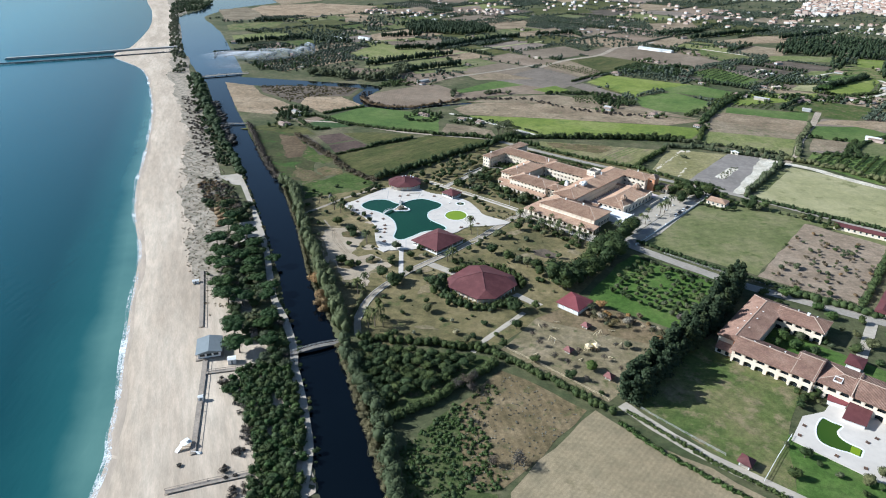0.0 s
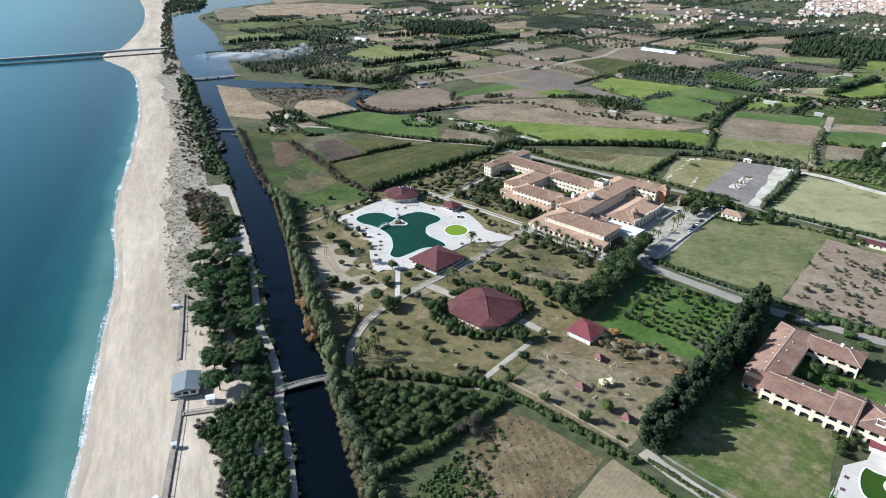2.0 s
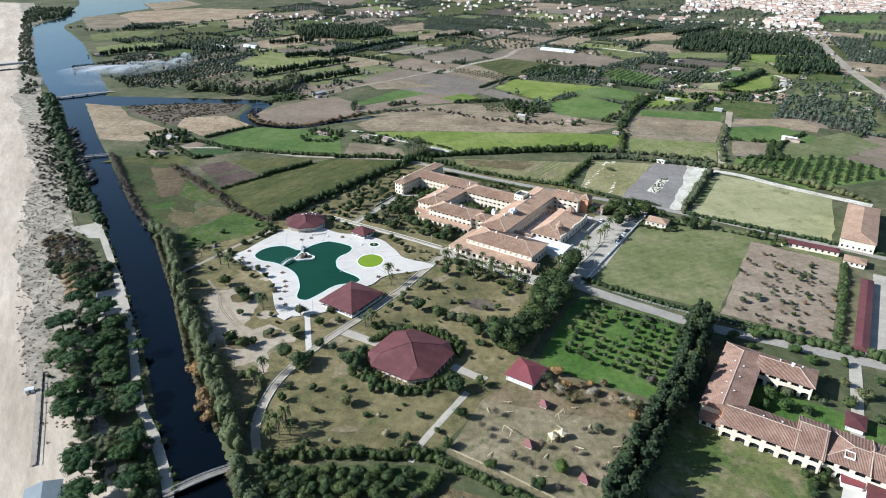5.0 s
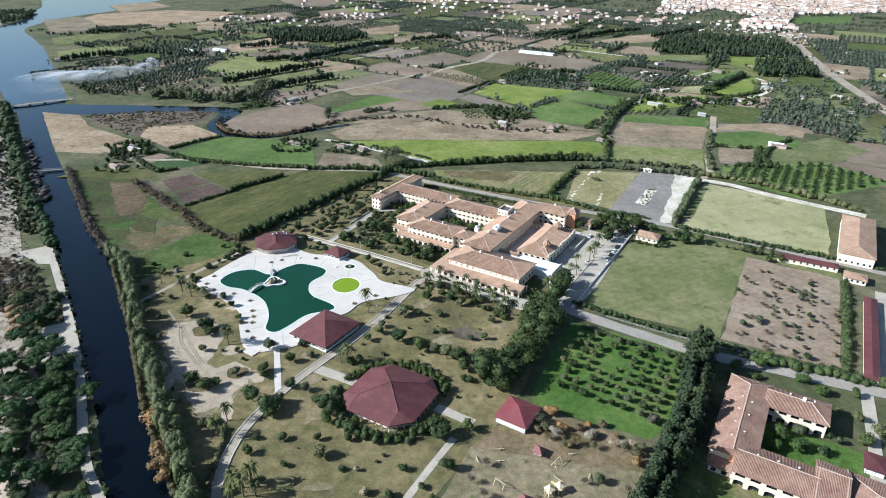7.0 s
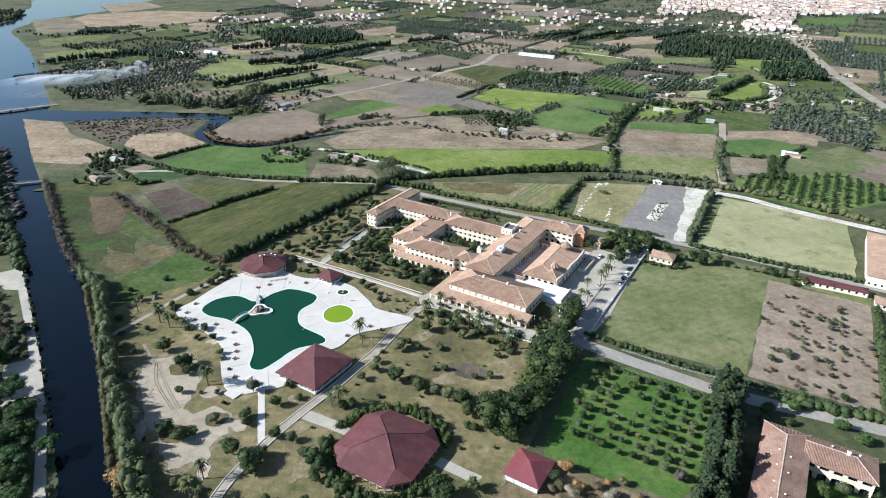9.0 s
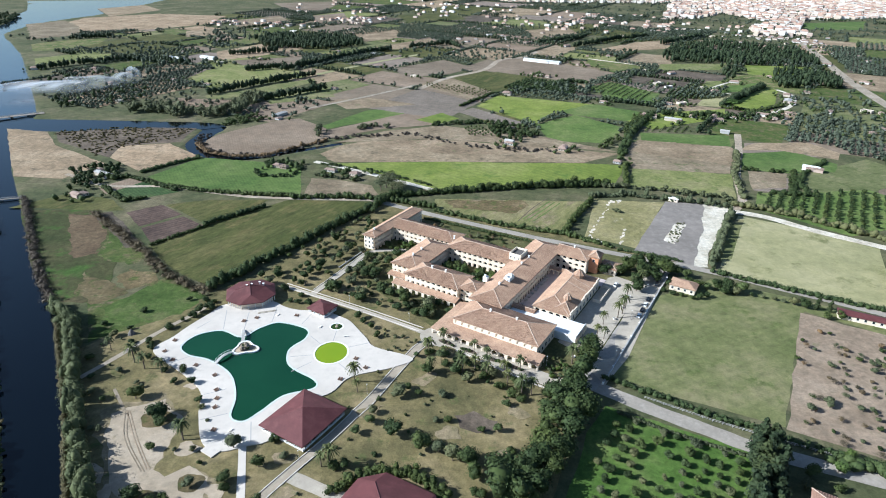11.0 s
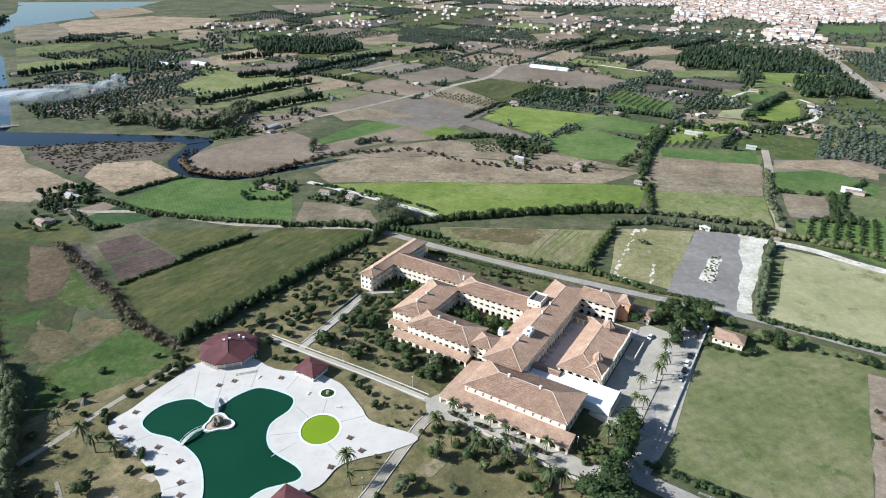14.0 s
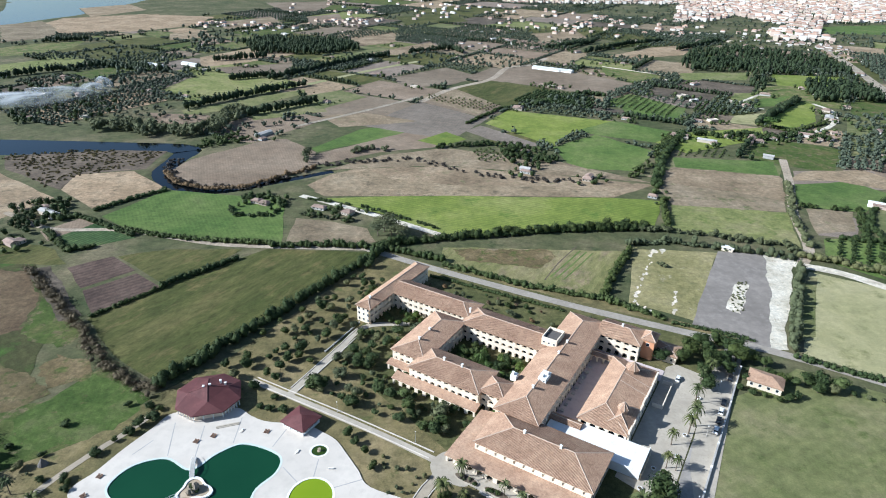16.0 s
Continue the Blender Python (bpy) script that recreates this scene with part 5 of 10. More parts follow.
def faceted_hall(name, x, y, turn, far, half, knee, zk, ze, zr, mat, label):
    """A broad hall whose square hipped roof has its four corners cut into facets."""
    t = empty(name, pose(x, y, 0.1, 0, 0, turn), label, "pavilion")
    rim, knees = [], []
    for k in range(4):
        c, s = math.cos(math.pi / 2 * k), math.sin(math.pi / 2 * k)
        knees.append((knee * c, knee * s, zk))
        for e in (-half, half):
            rim.append((far * c - e * s, far * s + e * c, ze))
    verts = rim + knees + [(0, 0, zr)] + [(a, b, c - 0.35) for a, b, c in rim]
    faces = []
    for k in range(4):
        faces.append((2 * k, 2 * k + 1, 8 + k))
        faces.append((2 * k + 1, (2 * k + 2) % 8, 8 + (k + 1) % 4, 8 + k))
        faces.append((8 + k, 8 + (k + 1) % 4, 12))
    faces += [(i, 13 + i, 13 + (i + 1) % 8, (i + 1) % 8) for i in range(8)] + [tuple(range(20, 12, -1))]
    roof = raw("roof", verts, faces, mat, t)
    for k in range(4):
        tube("hip_cap", (0, 0, zr + 0.03), Vector(knees[k]) + Vector((0, 0, 0.03)), 0.12, mat, roof, 5)
    for i in range(8):
        a, b = Vector(rim[i]) * 0.93, Vector(rim[(i + 1) % 8]) * 0.93
        n = 3 if i % 2 == 0 else 6
        for k in range(n):
            q = a.lerp(b, k / n)
            boxed("post", (q.x - 0.16, q.y - 0.16, 0, q.x + 0.16, q.y + 0.16, ze - 0.1), WHITE_PAINT, t)
    inner = [(v[0] * 0.86, v[1] * 0.86) for v in rim]
    n = len(inner)
    raw("hall_wall", [(a, b, z) for z in (0, ze - 0.2) for a, b in inner], [(i, (i + 1) % n, n + (i + 1) % n, n + i) for i in range(n)], PLASTER, t)
    return t


faceted_hall("festival_hall", -28.4, 179, 18, 17.6, 4.6, 12.8, 5.7, 3.5, 9.0, RED_SHEET, "broad burgundy-roofed hall with a faceted hipped roof")
ph = faceted_hall("pool_restaurant", -109, 309.5, 18, 11.5, 5.4, 7.0, 5.4, 3.4, 7.2, RED_SHEET, "burgundy-roofed restaurant pavilion beside the pool")
for u, v in ((-1.5, 0.5), (0.8, 1.0), (4.5, 3.2), (6.2, 1.6)):
    chimney(ph, u, v, 6.8 - 0.18 * abs(u), 0.6, 0.7)
pavilion("pool_bar", -62.6, 222.5, TURN, 9.6, 11.0, 3.2, 7.6, RED_SHEET, "burgundy-roofed open bar pavilion by the pool", 0.9, 5)
pavilion("pool_kiosk", -71.6, 298.5, TURN, 4.6, 4.2, 3.0, 5.0, RED_SHEET, "small burgundy-roofed kiosk by the pool", 1.0, 3)
pavilion("garden_house", 19.3, 171.4, TURN, 5.6, 6.0, 3.2, 6.0, RED_BRIGHT, "small white house with a bright red hipped roof", 3.1, 4)
pavilion("pool_hut", 82, 81, TURN, 1.6, 1.6, 2.3, 4.2, RED_SHEET, "small red-roofed hut beside a fence", 0.0, 1)
pavilion("garden_hut", 138, 152.5, TURN, 2.6, 3.8, 2.8, 3.6, RED_SHEET, "low red-roofed garden shed", 2.6, 2)
for x, y in ((25.4, 154), (18.7, 132.5), (36, 118)):
    ob = pavilion("play_hut", x, y, TURN, 1.0, 1.0, 1.7, 3.1, plain("faded_red_roof", (0.21, 0.09, 0.08), 0.7, 0.12), "little playground hut with a faded red roof", 0.0, 1)
    ob["group"] = "playground huts"

# ---- the lagoon pool ----
POOL = curve_points([(-126.5, 267), (-123, 276), (-113, 280), (-103, 275.5), (-97, 283), (-89, 288), (-76, 283.5), (-74.5, 276), (-79.5, 267), (-76.5, 256), (-64.5, 247.5), (-63.5, 242), (-74, 237), (-80, 228), (-85, 222), (-90.5, 224.5), (-92.5, 236), (-99, 249), (-111, 258), (-121, 261)], True, 6)
DECK_RIM = curve_points([(-137, 263), (-133, 274), (-129, 284), (-124, 294), (-121, 301), (-114, 304), (-104, 305), (-97, 306), (-91, 302), (-85, 299.5), (-78, 299), (-72, 300), (-65, 296), (-58, 291.5), (-53, 285), (-48, 278), (-43, 271), (-26, 264), (-34, 257), (-50, 250), (-56, 240), (-66, 232), (-72, 214), (-80, 210), (-88, 207), (-96, 211), (-103, 226), (-107, 238), (-119, 249)], True, 5)
ring = [(-61.2 + 7.2 * math.cos(a), 266 + 8.0 * math.sin(a)) for a in np.linspace(0, 2 * math.pi, 40, endpoint=False)]
ring2 = [(-62.6 + 3.0 * math.cos(a), 286 + 2.8 * math.sin(a)) for a in np.linspace(0, 2 * math.pi, 24, endpoint=False)]
deck = flat("pool_deck", [DECK_RIM, POOL, ring, ring2], 0.42, DECK, 0.45)
tagged(deck, "white concrete deck round the lagoon pool", "pool deck", kind="structure")
joint_mat = plain("deck_joint", (0.38, 0.36, 0.34), 0.8)
for a, b in (((-125, 281), (-121, 288)), ((-119, 261), (-126, 255)), ((-97, 240), (-105, 236)), ((-92, 226), (-101, 222)), ((-78, 262), (-68, 264)), ((-75, 252), (-68, 259)), ((-73, 278), (-66, 271)), ((-57, 259), (-50, 252)), ((-55, 270), (-46, 274)), ((-62, 274), (-62, 282)), ((-93, 288), (-94, 301)), ((-79, 287), (-76, 297)), ((-113, 281), (-117, 297)), ((-103, 277), (-106, 296)), ((-82, 222), (-79, 212))):
    tagged(ribbon("deck_joint", [a, b], 0.35, 0.426, joint_mat, 2), "grey expansion joint in the pool deck", "joint", kind="structure")
tagged(flat("pool_water", [POOL], 0.2, POOL_WATER), "dark green water of the lagoon pool", "pool", kind="structure")
DUCKWEED = water("lime_pool_water", (0.16, 0.24, 0.008), (0.25, 0.32, 0.012), 0.3, 0.02, ripple=1.5)
tagged(flat("round_pool_water", [ring], 0.3, DUCKWEED), "round basin of lime green water", "pool", kind="structure")
tagged(flat("small_basin_water", [ring2], 0.3, water("basin_water", (0.02, 0.045, 0.008), (0.05, 0.075, 0.012), 0.2, 0.03)), "small round basin of murky green water", "pool", kind="structure")
jet = empty("basin_fountain", pose(-62.6, 286, 0.3), "small pale stone fountain in a round basin", "fountain")
for nm, z0, z1, r0, r1 in (("base", 0, 0.25, 0.7, 0.55), ("stem", 0.25, 0.7, 0.2, 0.16), ("bowl", 0.7, 0.95, 0.25, 0.6)):
    tube(nm, (0, 0, z0), (0, 0, z1), r0, BARE, jet, 10, r1)
RIM = plain("pool_rim", (0.54, 0.60, 0.56), 0.5, 0.05)
for loop, nm in ((POOL, "pool_rim"), (ring, "basin_rim"), (ring2, "basin_rim")):
    pts = [tuple(p) for p in loop]
    tagged(ribbon(nm, pts + pts[:1], 0.7, 0.45, RIM if nm == "pool_rim" else WHITE_PAINT, 1, 0.25, False), "pale rounded pool edge", "pool rim", kind="structure")

ISLAND_ROCK = plain("brown_island_rock", (0.24, 0.195, 0.145), 0.9, 0.3, 0.9, stain=(0.14, 0.125, 0.075))
island = empty("pool_island", pose(-98.5, 267, 0.2), "rockery island with a fountain and two small bridges", "island")
blob = [((5.2 + 1.1 * math.cos(3 * a + 0.6)) * math.cos(a), (4.6 + 1.0 * math.cos(3 * a + 0.6)) * math.sin(a)) for a in np.linspace(0, 2 * math.pi, 30, endpoint=False)]
n = len(blob)
raw("island_wall", [(x, y, z) for x, y, z in [(x, y, -0.5) for x, y in blob] + [(x, y, 0.6) for x, y in blob] + [(x * 0.82, y * 0.82, 0.6) for x, y in blob] + [(x * 0.82, y * 0.82, 0.3) for x, y in blob]],
    [(j * n + i, j * n + (i + 1) % n, (j + 1) * n + (i + 1) % n, (j + 1) * n + i) for j in range(3) for i in range(n)], WHITE_PAINT, island)
raw("island_soil", [(x * 0.83, y * 0.83, 0.35) for x, y in blob], [tuple(range(n))], BARE, island)
rng = random.Random(5)
for k in range(16):
    bm = bmesh.new()
    bmesh.ops.create_icosphere(bm, subdivisions=1, radius=rng.uniform(0.5, 1.1))
    for v in bm.verts:
        v.co *= 1 + 0.35 * noise.noise(v.co * 1.7 + Vector((k, 0, 0)))
        v.co.z *= rng.uniform(0.8, 1.3)
    rock = part("rock", bm, ISLAND_ROCK, island)
    a, r = rng.uniform(0, 6.28), rng.uniform(0, 2.4)
    rock.location = (r * math.cos(a), r * math.sin(a), 0.5 + (2.4 - r) * 0.7)
for a, b in (((-4.4, -3.0), (-9.0, -11.5)), ((-2.4, 4.6), (-5.0, 13.5))):
    pts = [Vector((*a, 0)).lerp(Vector((*b, 0)), t) + Vector((0, 0, 0.5 + 1.1 * math.sin(math.pi * t))) for t in np.linspace(0, 1, 12)]
    d = (pts[-1] - pts[0]).normalized()
    s = Vector((-d.y, d.x, 0)) * 0.7
    m = len(pts)
    raw("bridge_deck", [p + s for p in pts] + [p - s for p in pts] + [p + s - Vector((0, 0, 0.25)) for p in pts] + [p - s - Vector((0, 0, 0.25)) for p in pts],
        [f for i in range(m - 1) for f in ((i, i + 1, m + i + 1, m + i), (2 * m + i, 3 * m + i, 3 * m + i + 1, 2 * m + i + 1), (i, 2 * m + i, 2 * m + i + 1, i + 1), (m + i, m + i + 1, 3 * m + i + 1, 3 * m + i))], CONCRETE, island)
    for e in (0.7, -0.7):
        for i in range(m - 1):
            o = Vector((-d.y, d.x, 0)) * e + Vector((0, 0, 0.8))
            tube("bridge_rail", pts[i] + o, pts[i + 1] + o, 0.06, WHITE_PAINT, island, 4)
            if i % 2 == 0:
                tube("bridge_post", pts[i] + o, pts[i] + o - Vector((0, 0, 0.8)), 0.05, WHITE_PAINT, island, 4)

# second pool by the residence
DECK2 = [(100.5, 97.9), (107.9, 112.7), (116.8, 117.6), (122, 126), (132, 127), (136, 116), (148, 108), (140, 80), (126, 82.3), (119.2, 86.7)]
POOL2 = curve_points([(115, 113.6), (111.4, 108), (110, 102), (111.2, 98.6), (115.1, 96.7), (119.1, 95.9), (122.1, 94.5), (123.4, 96.5), (124.3, 99), (120.9, 101), (118.4, 103.9), (118.6, 107), (121.3, 110.4), (118, 112)], True, 4)
tagged(flat("pool_deck", [[Vector(p) for p in DECK2], POOL2], 0.4, DECK, 0.4), "white paved deck of a smaller pool", "pool deck", kind="structure")
tagged(flat("pool_water", [POOL2], 0.22, water("algae_water", (0.03, 0.07, 0.006), (0.06, 0.10, 0.01), 0.12, 0.03)), "murky green water of a smaller pool", "pool", kind="structure")
pts = [tuple(p) for p in POOL2]
tagged(ribbon("pool_rim", pts + pts[:1], 0.6, 0.43, WHITE_PAINT, 1, 0.25, False), "white rounded pool edge", "pool rim", kind="structure")

shallow = flat("shallow_water", [[(119.3, 96.4), (121.9, 95.2), (123.7, 98.8), (121.1, 100.2)]], 0.226, DUCKWEED)
tagged(shallow, "lime green shallow end of a smaller pool", "pool", kind="structure")


def lean_roof(name, low, zl, high, zh, mat, label):
    """A sheet roof from a low eave line to a high one, on white walls."""
    t = empty(name, pose(0, 0, 0.1), label, "pool house")
    q = [Vector((*p, zl)) for p in low] + [Vector((*p, zh)) for p in high]
    raw("roof", q + [p - Vector((0, 0, 0.25)) for p in q], [(0, 1, 2, 3), (7, 6, 5, 4)] + [(i, 4 + i, 4 + (i + 1) % 4, (i + 1) % 4) for i in range(4)], mat, t)
    c = sum(q, Vector()) / 4
    w = [c.lerp(p, 0.9) for p in q]
    raw("wall", [(p.x, p.y, 0) for p in w] + [(p.x, p.y, p.z - 0.3) for p in w], [(i, (i + 1) % 4, 4 + (i + 1) % 4, 4 + i) for i in range(4)], WHITE_PAINT, t)


lean_roof("pool_house", [(120.9, 112.6), (128.3, 109.6)], 2.4, [(135.2, 122.2), (127.8, 125)], 3.9, RED_SHEET, "white pool house with a burgundy roof")
lean_roof("pool_arbour", [(118.6, 122.8), (124.7, 120.4)], 2.3, [(130.6, 128.2), (121, 128.8)], 3.3, RED_BRIGHT, "low white annex with a pinkish red roof")

# ---- plants: kit ----
LEAF = {
    "dark": foliage("dark_evergreen_leaves", (0.012, 0.024, 0.008), (0.060, 0.082, 0.024)),
    "pine": foliage("pine_needles", (0.012, 0.030, 0.009), (0.050, 0.088, 0.022)),
    "olive": foliage("grey_green_leaves", (0.040, 0.050, 0.024), (0.125, 0.135, 0.066)),
    "cypress": foliage("cypress_needles", (0.010, 0.020, 0.009), (0.045, 0.062, 0.025)),
    "green": foliage("fresh_green_leaves", (0.030, 0.055, 0.012), (0.090, 0.130, 0.034)),
    "hedge": foliage("hedge_leaves", (0.018, 0.036, 0.012), (0.080, 0.105, 0.036)),
    "brown": foliage("russet_leaves", (0.085, 0.06, 0.035), (0.21, 0.145, 0.08)),
    "grey": foliage("bare_twigs", (0.042, 0.035, 0.028), (0.112, 0.093, 0.074)),
    "twig": foliage("brown_twigs", (0.050, 0.040, 0.024), (0.125, 0.100, 0.060)),
    "canal": foliage("canal_hedge_leaves", (0.030, 0.042, 0.017), (0.115, 0.130, 0.056)),
    "palm": foliage("palm_fronds", (0.030, 0.042, 0.014), (0.125, 0.14, 0.052)),
    # Paler and bluer than near leaves: distance haze put into the colour.
    "far": foliage("hazy_distant_leaves", (0.026, 0.040, 0.026), (0.118, 0.132, 0.085)),
    "reed": foliage("bank_reeds", (0.070, 0.060, 0.028), (0.165, 0.142, 0.070)),
    "dune": foliage("dune_grass", (0.24, 0.205, 0.145), (0.36, 0.31, 0.232)),
    "orange": foliage("orange_brown_leaves", (0.14, 0.085, 0.035), (0.30, 0.19, 0.085)),
    "cream": foliage("cream_plume_grass", (0.22, 0.2, 0.11), (0.42, 0.38, 0.24)),
}
BARK = plain("tree_bark", (0.13, 0.10, 0.075), 0.9, 0.25, 3.0)

bm = bmesh.new()
bmesh.ops.create_icosphere(bm, subdivisions=1, radius=1)
ICO_V = np.array([v.co[:] for v in bm.verts])
ICO_F = np.array([[v.index for v in f.verts] for f in bm.faces])
bm.free()


def fast_mesh(name, verts, tris, mat):
    """A mesh from arrays of vertices and of triangles or quads."""
    me = bpy.data.meshes.new(name)
    k = tris.shape[1]
    me.vertices.add(len(verts))
    me.vertices.foreach_set("co", np.asarray(verts, np.float32).ravel())
    me.loops.add(tris.size)
    me.loops.foreach_set("vertex_index", tris.astype(np.int32).ravel())
    me.polygons.add(len(tris))
    me.polygons.foreach_set("loop_start", np.arange(0, tris.size, k, dtype=np.int32))
    me.materials.append(mat)
    me.update(calc_edges=True)
    me.validate()
    return me


def clump_arrays(centres, radii, leaves, leaf, rs, core=0.82, rough=0.28):
    """Uneven cores, each wrapped in many small leaf sprays facing outwards."""
    c, r = np.asarray(centres, float), np.asarray(radii, float)
    n = len(c)
    v = ICO_V[None] * (core * (1 + rough * (rs.random((n, len(ICO_V), 1)) * 2 - 1))) * r[:, None] + c[:, None]
    f = ICO_F[None] + (np.arange(n) * len(ICO_V))[:, None, None]
    verts, tris = [v.reshape(-1, 3)], [f.reshape(-1, 3)]
    if leaves:
        d = rs.normal(size=(n, leaves, 3))
        d[..., 2] = np.abs(d[..., 2]) * 0.9 + d[..., 2] * 0.25
        d /= np.linalg.norm(d, axis=-1, keepdims=True)
        at = c[:, None] + d * r[:, None] * (0.82 + 0.34 * rs.random((n, leaves, 1)))
        t = np.cross(d, rs.normal(size=d.shape))
        t /= np.linalg.norm(t, axis=-1, keepdims=True) + 1e-9
        b = np.cross(d, t)
        tip = d * (0.2 + 0.8 * rs.random((n, leaves, 1)))
        s = leaf * (0.6 + 0.8 * rs.random((n, leaves, 1)))
        tri = np.stack([at - t * s + tip * s * 0.2, at + t * s + tip * s * 0.2, at + b * s * 1.5 + tip * s], 2)
        k = v.size // 3
        verts.append(tri.reshape(-1, 3))
        tris.append(np.arange(n * leaves * 3).reshape(-1, 3) + k)
    return np.concatenate(verts), np.concatenate(tris)


def trunk_mesh(h, r, lean, limbs, rs):
    verts, faces = [], []

    def limb(a, b, ra, rb, sides=6):
        k = len(verts)
        d = (b - a).normalized()
        x = d.orthogonal().normalized()
        y = d.cross(x)
        for p, q in ((a, ra), (b, rb)):
            verts.extend(p + (x * math.cos(6.2832 * i / sides) + y * math.sin(6.2832 * i / sides)) * q for i in range(sides))
        faces.extend((k + i, k + (i + 1) % sides, k + sides + (i + 1) % sides, k + sides + i) for i in range(sides))

    top = Vector((lean, lean * 0.4, h))
    limb(Vector((0, 0, -0.03)), top * 0.5, r, r * 0.8)
    limb(top * 0.5, top, r * 0.8, r * 0.55)
    for i in range(limbs):
        a = 6.2832 * i / limbs + rs.random()
        limb(top * (0.75 + 0.2 * rs.random()), top + Vector((math.cos(a) * 0.2, math.sin(a) * 0.2, 0.12 + 0.1 * rs.random())), r * 0.45, r * 0.15, 4)
    me = bpy.data.meshes.new("trunk")
    me.from_pydata([tuple(v) for v in verts], [], faces)
    me.materials.append(BARK)
    return me


PROTO = {}


def proto(kind, leafkind, variant):
    """Trunk and crown of one metre of height, by kind."""
    key = (kind, leafkind, variant)
    if key in PROTO:
        return PROTO[key]
    rs = np.random.RandomState(hash_of(key))
    if kind == "round":
        n = 7
        a = rs.random(n) * 6.28
        rad = 0.10 + 0.17 * rs.random(n)
        c = np.stack([rad * np.cos(a), rad * np.sin(a), 0.36 + 0.36 * rs.random(n)], 1)
        r = np.stack([0.19 + 0.1 * rs.random(n)] * 3, 1)
        c = np.concatenate([c, [[0, 0, 0.5]]]); r = np.concatenate([r, [[0.31, 0.31, 0.36]]])
        arrays, trunk = clump_arrays(c, r, 90, 0.034, rs), trunk_mesh(0.35, 0.035, 0.03, 4, rs)
    elif kind == "pine":
        n = 16
        a = rs.random(n) * 6.28
        rad = 0.42 * np.sqrt(rs.random(n))
        c = np.stack([rad * np.cos(a), rad * np.sin(a), 0.74 + 0.09 * rs.random(n) - 0.45 * rad ** 2], 1)
        r = np.stack([0.17 + 0.06 * rs.random(n), 0.17 + 0.06 * rs.random(n), 0.11 + 0.04 * rs.random(n)], 1)
        c = np.concatenate([c, [[0, 0, 0.72]]]); r = np.concatenate([r, [[0.33, 0.33, 0.15]]])
        arrays, trunk = clump_arrays(c, r, 85, 0.028, rs), trunk_mesh(0.62, 0.03, 0.05, 5, rs)
    elif kind == "cypress":
        n = 9
        z = np.linspace(0.1, 0.93, n)
        w = 0.135 * np.sin(np.pi * (0.12 + 0.84 * z) ** 0.75) + 0.02
        c = np.stack([0.03 * rs.normal(size=n), 0.03 * rs.normal(size=n), z], 1)
        r = np.stack([w * (0.85 + 0.3 * rs.random(n)), w * (0.85 + 0.3 * rs.random(n)), np.full(n, 0.11)], 1)
        arrays, trunk = clump_arrays(c, r, 50, 0.030, rs), trunk_mesh(0.3, 0.02, 0.0, 0, rs)
    elif kind == "shrub":
        n = 5
        a = rs.random(n) * 6.28
        rad = 0.05 + 0.3 * rs.random(n)
        c = np.stack([rad * np.cos(a), rad * np.sin(a), 0.3 + 0.25 * rs.random(n)], 1)
        r = np.stack([0.26 + 0.12 * rs.random(n), 0.26 + 0.12 * rs.random(n), 0.26 + 0.14 * rs.random(n)], 1)
        arrays, trunk = clump_arrays(c, r, 85, 0.056, rs), trunk_mesh(0.2, 0.04, 0.0, 3, rs)
    elif kind == "bare":
        n = 8
        a = rs.random(n) * 6.28
        rad = 0.05 + 0.25 * rs.random(n)
        c = np.stack([rad * np.cos(a), rad * np.sin(a), 0.5 + 0.3 * rs.random(n)], 1)
        r = np.stack([0.2 + 0.08 * rs.random(n)] * 3, 1)
        arrays, trunk = clump_arrays(c, r, 90, 0.03, rs, core=0.25), trunk_mesh(0.4, 0.03, 0.02, 6, rs)
    else:
        verts, tris = [], []
        for i in range(34):
            a = 6.2832 * i / 34 + rs.random() * 0.3
            lift, reach = 0.05 + 0.26 * rs.random(), 0.26 + 0.1 * rs.random()
            ring = []
            for s in np.linspace(0, 1, 6):
                d = reach * s
                ring.append((d * math.cos(a), d * math.sin(a), 0.86 + lift * math.sin(s * 2.0) - 0.34 * s * s, 0.034 * (1 - s * 0.75)))
            for j, (x, y, z, w) in enumerate(ring):
                verts += [(x - math.sin(a) * w, y + math.cos(a) * w, z - 0.35 * w), (x, y, z + 0.2 * w), (x + math.sin(a) * w, y - math.cos(a) * w, z - 0.35 * w)]
            k = i * 18
            for j in range(5):
                p = k + 3 * j
                for q in (0, 1):
                    tris += [(p + q, p + q + 1, p + q + 4), (p + q, p + q + 4, p + q + 3)]
        arrays = (np.array(verts), np.array(tris))
        trunk = trunk_mesh(0.87, 0.028, 0.02, 0, rs)
    crown = fast_mesh("crown", *arrays, LEAF[leafkind])
    PROTO[key] = (trunk, crown)
    return PROTO[key]


def hash_of(key):
    return sum(ord(ch) * (i + 7) for i, ch in enumerate(repr(key))) % 99991


PLANTED = []
plant_rng = random.Random(11)
NAMES = {"round": ("tree", "tree"), "pine": ("pine_tree", "pine"), "cypress": ("cypress_tree", "cypress"), "shrub": ("shrub", "shrub"), "bare": ("bare_tree", "tree"), "palm": ("palm_tree", "palm")}


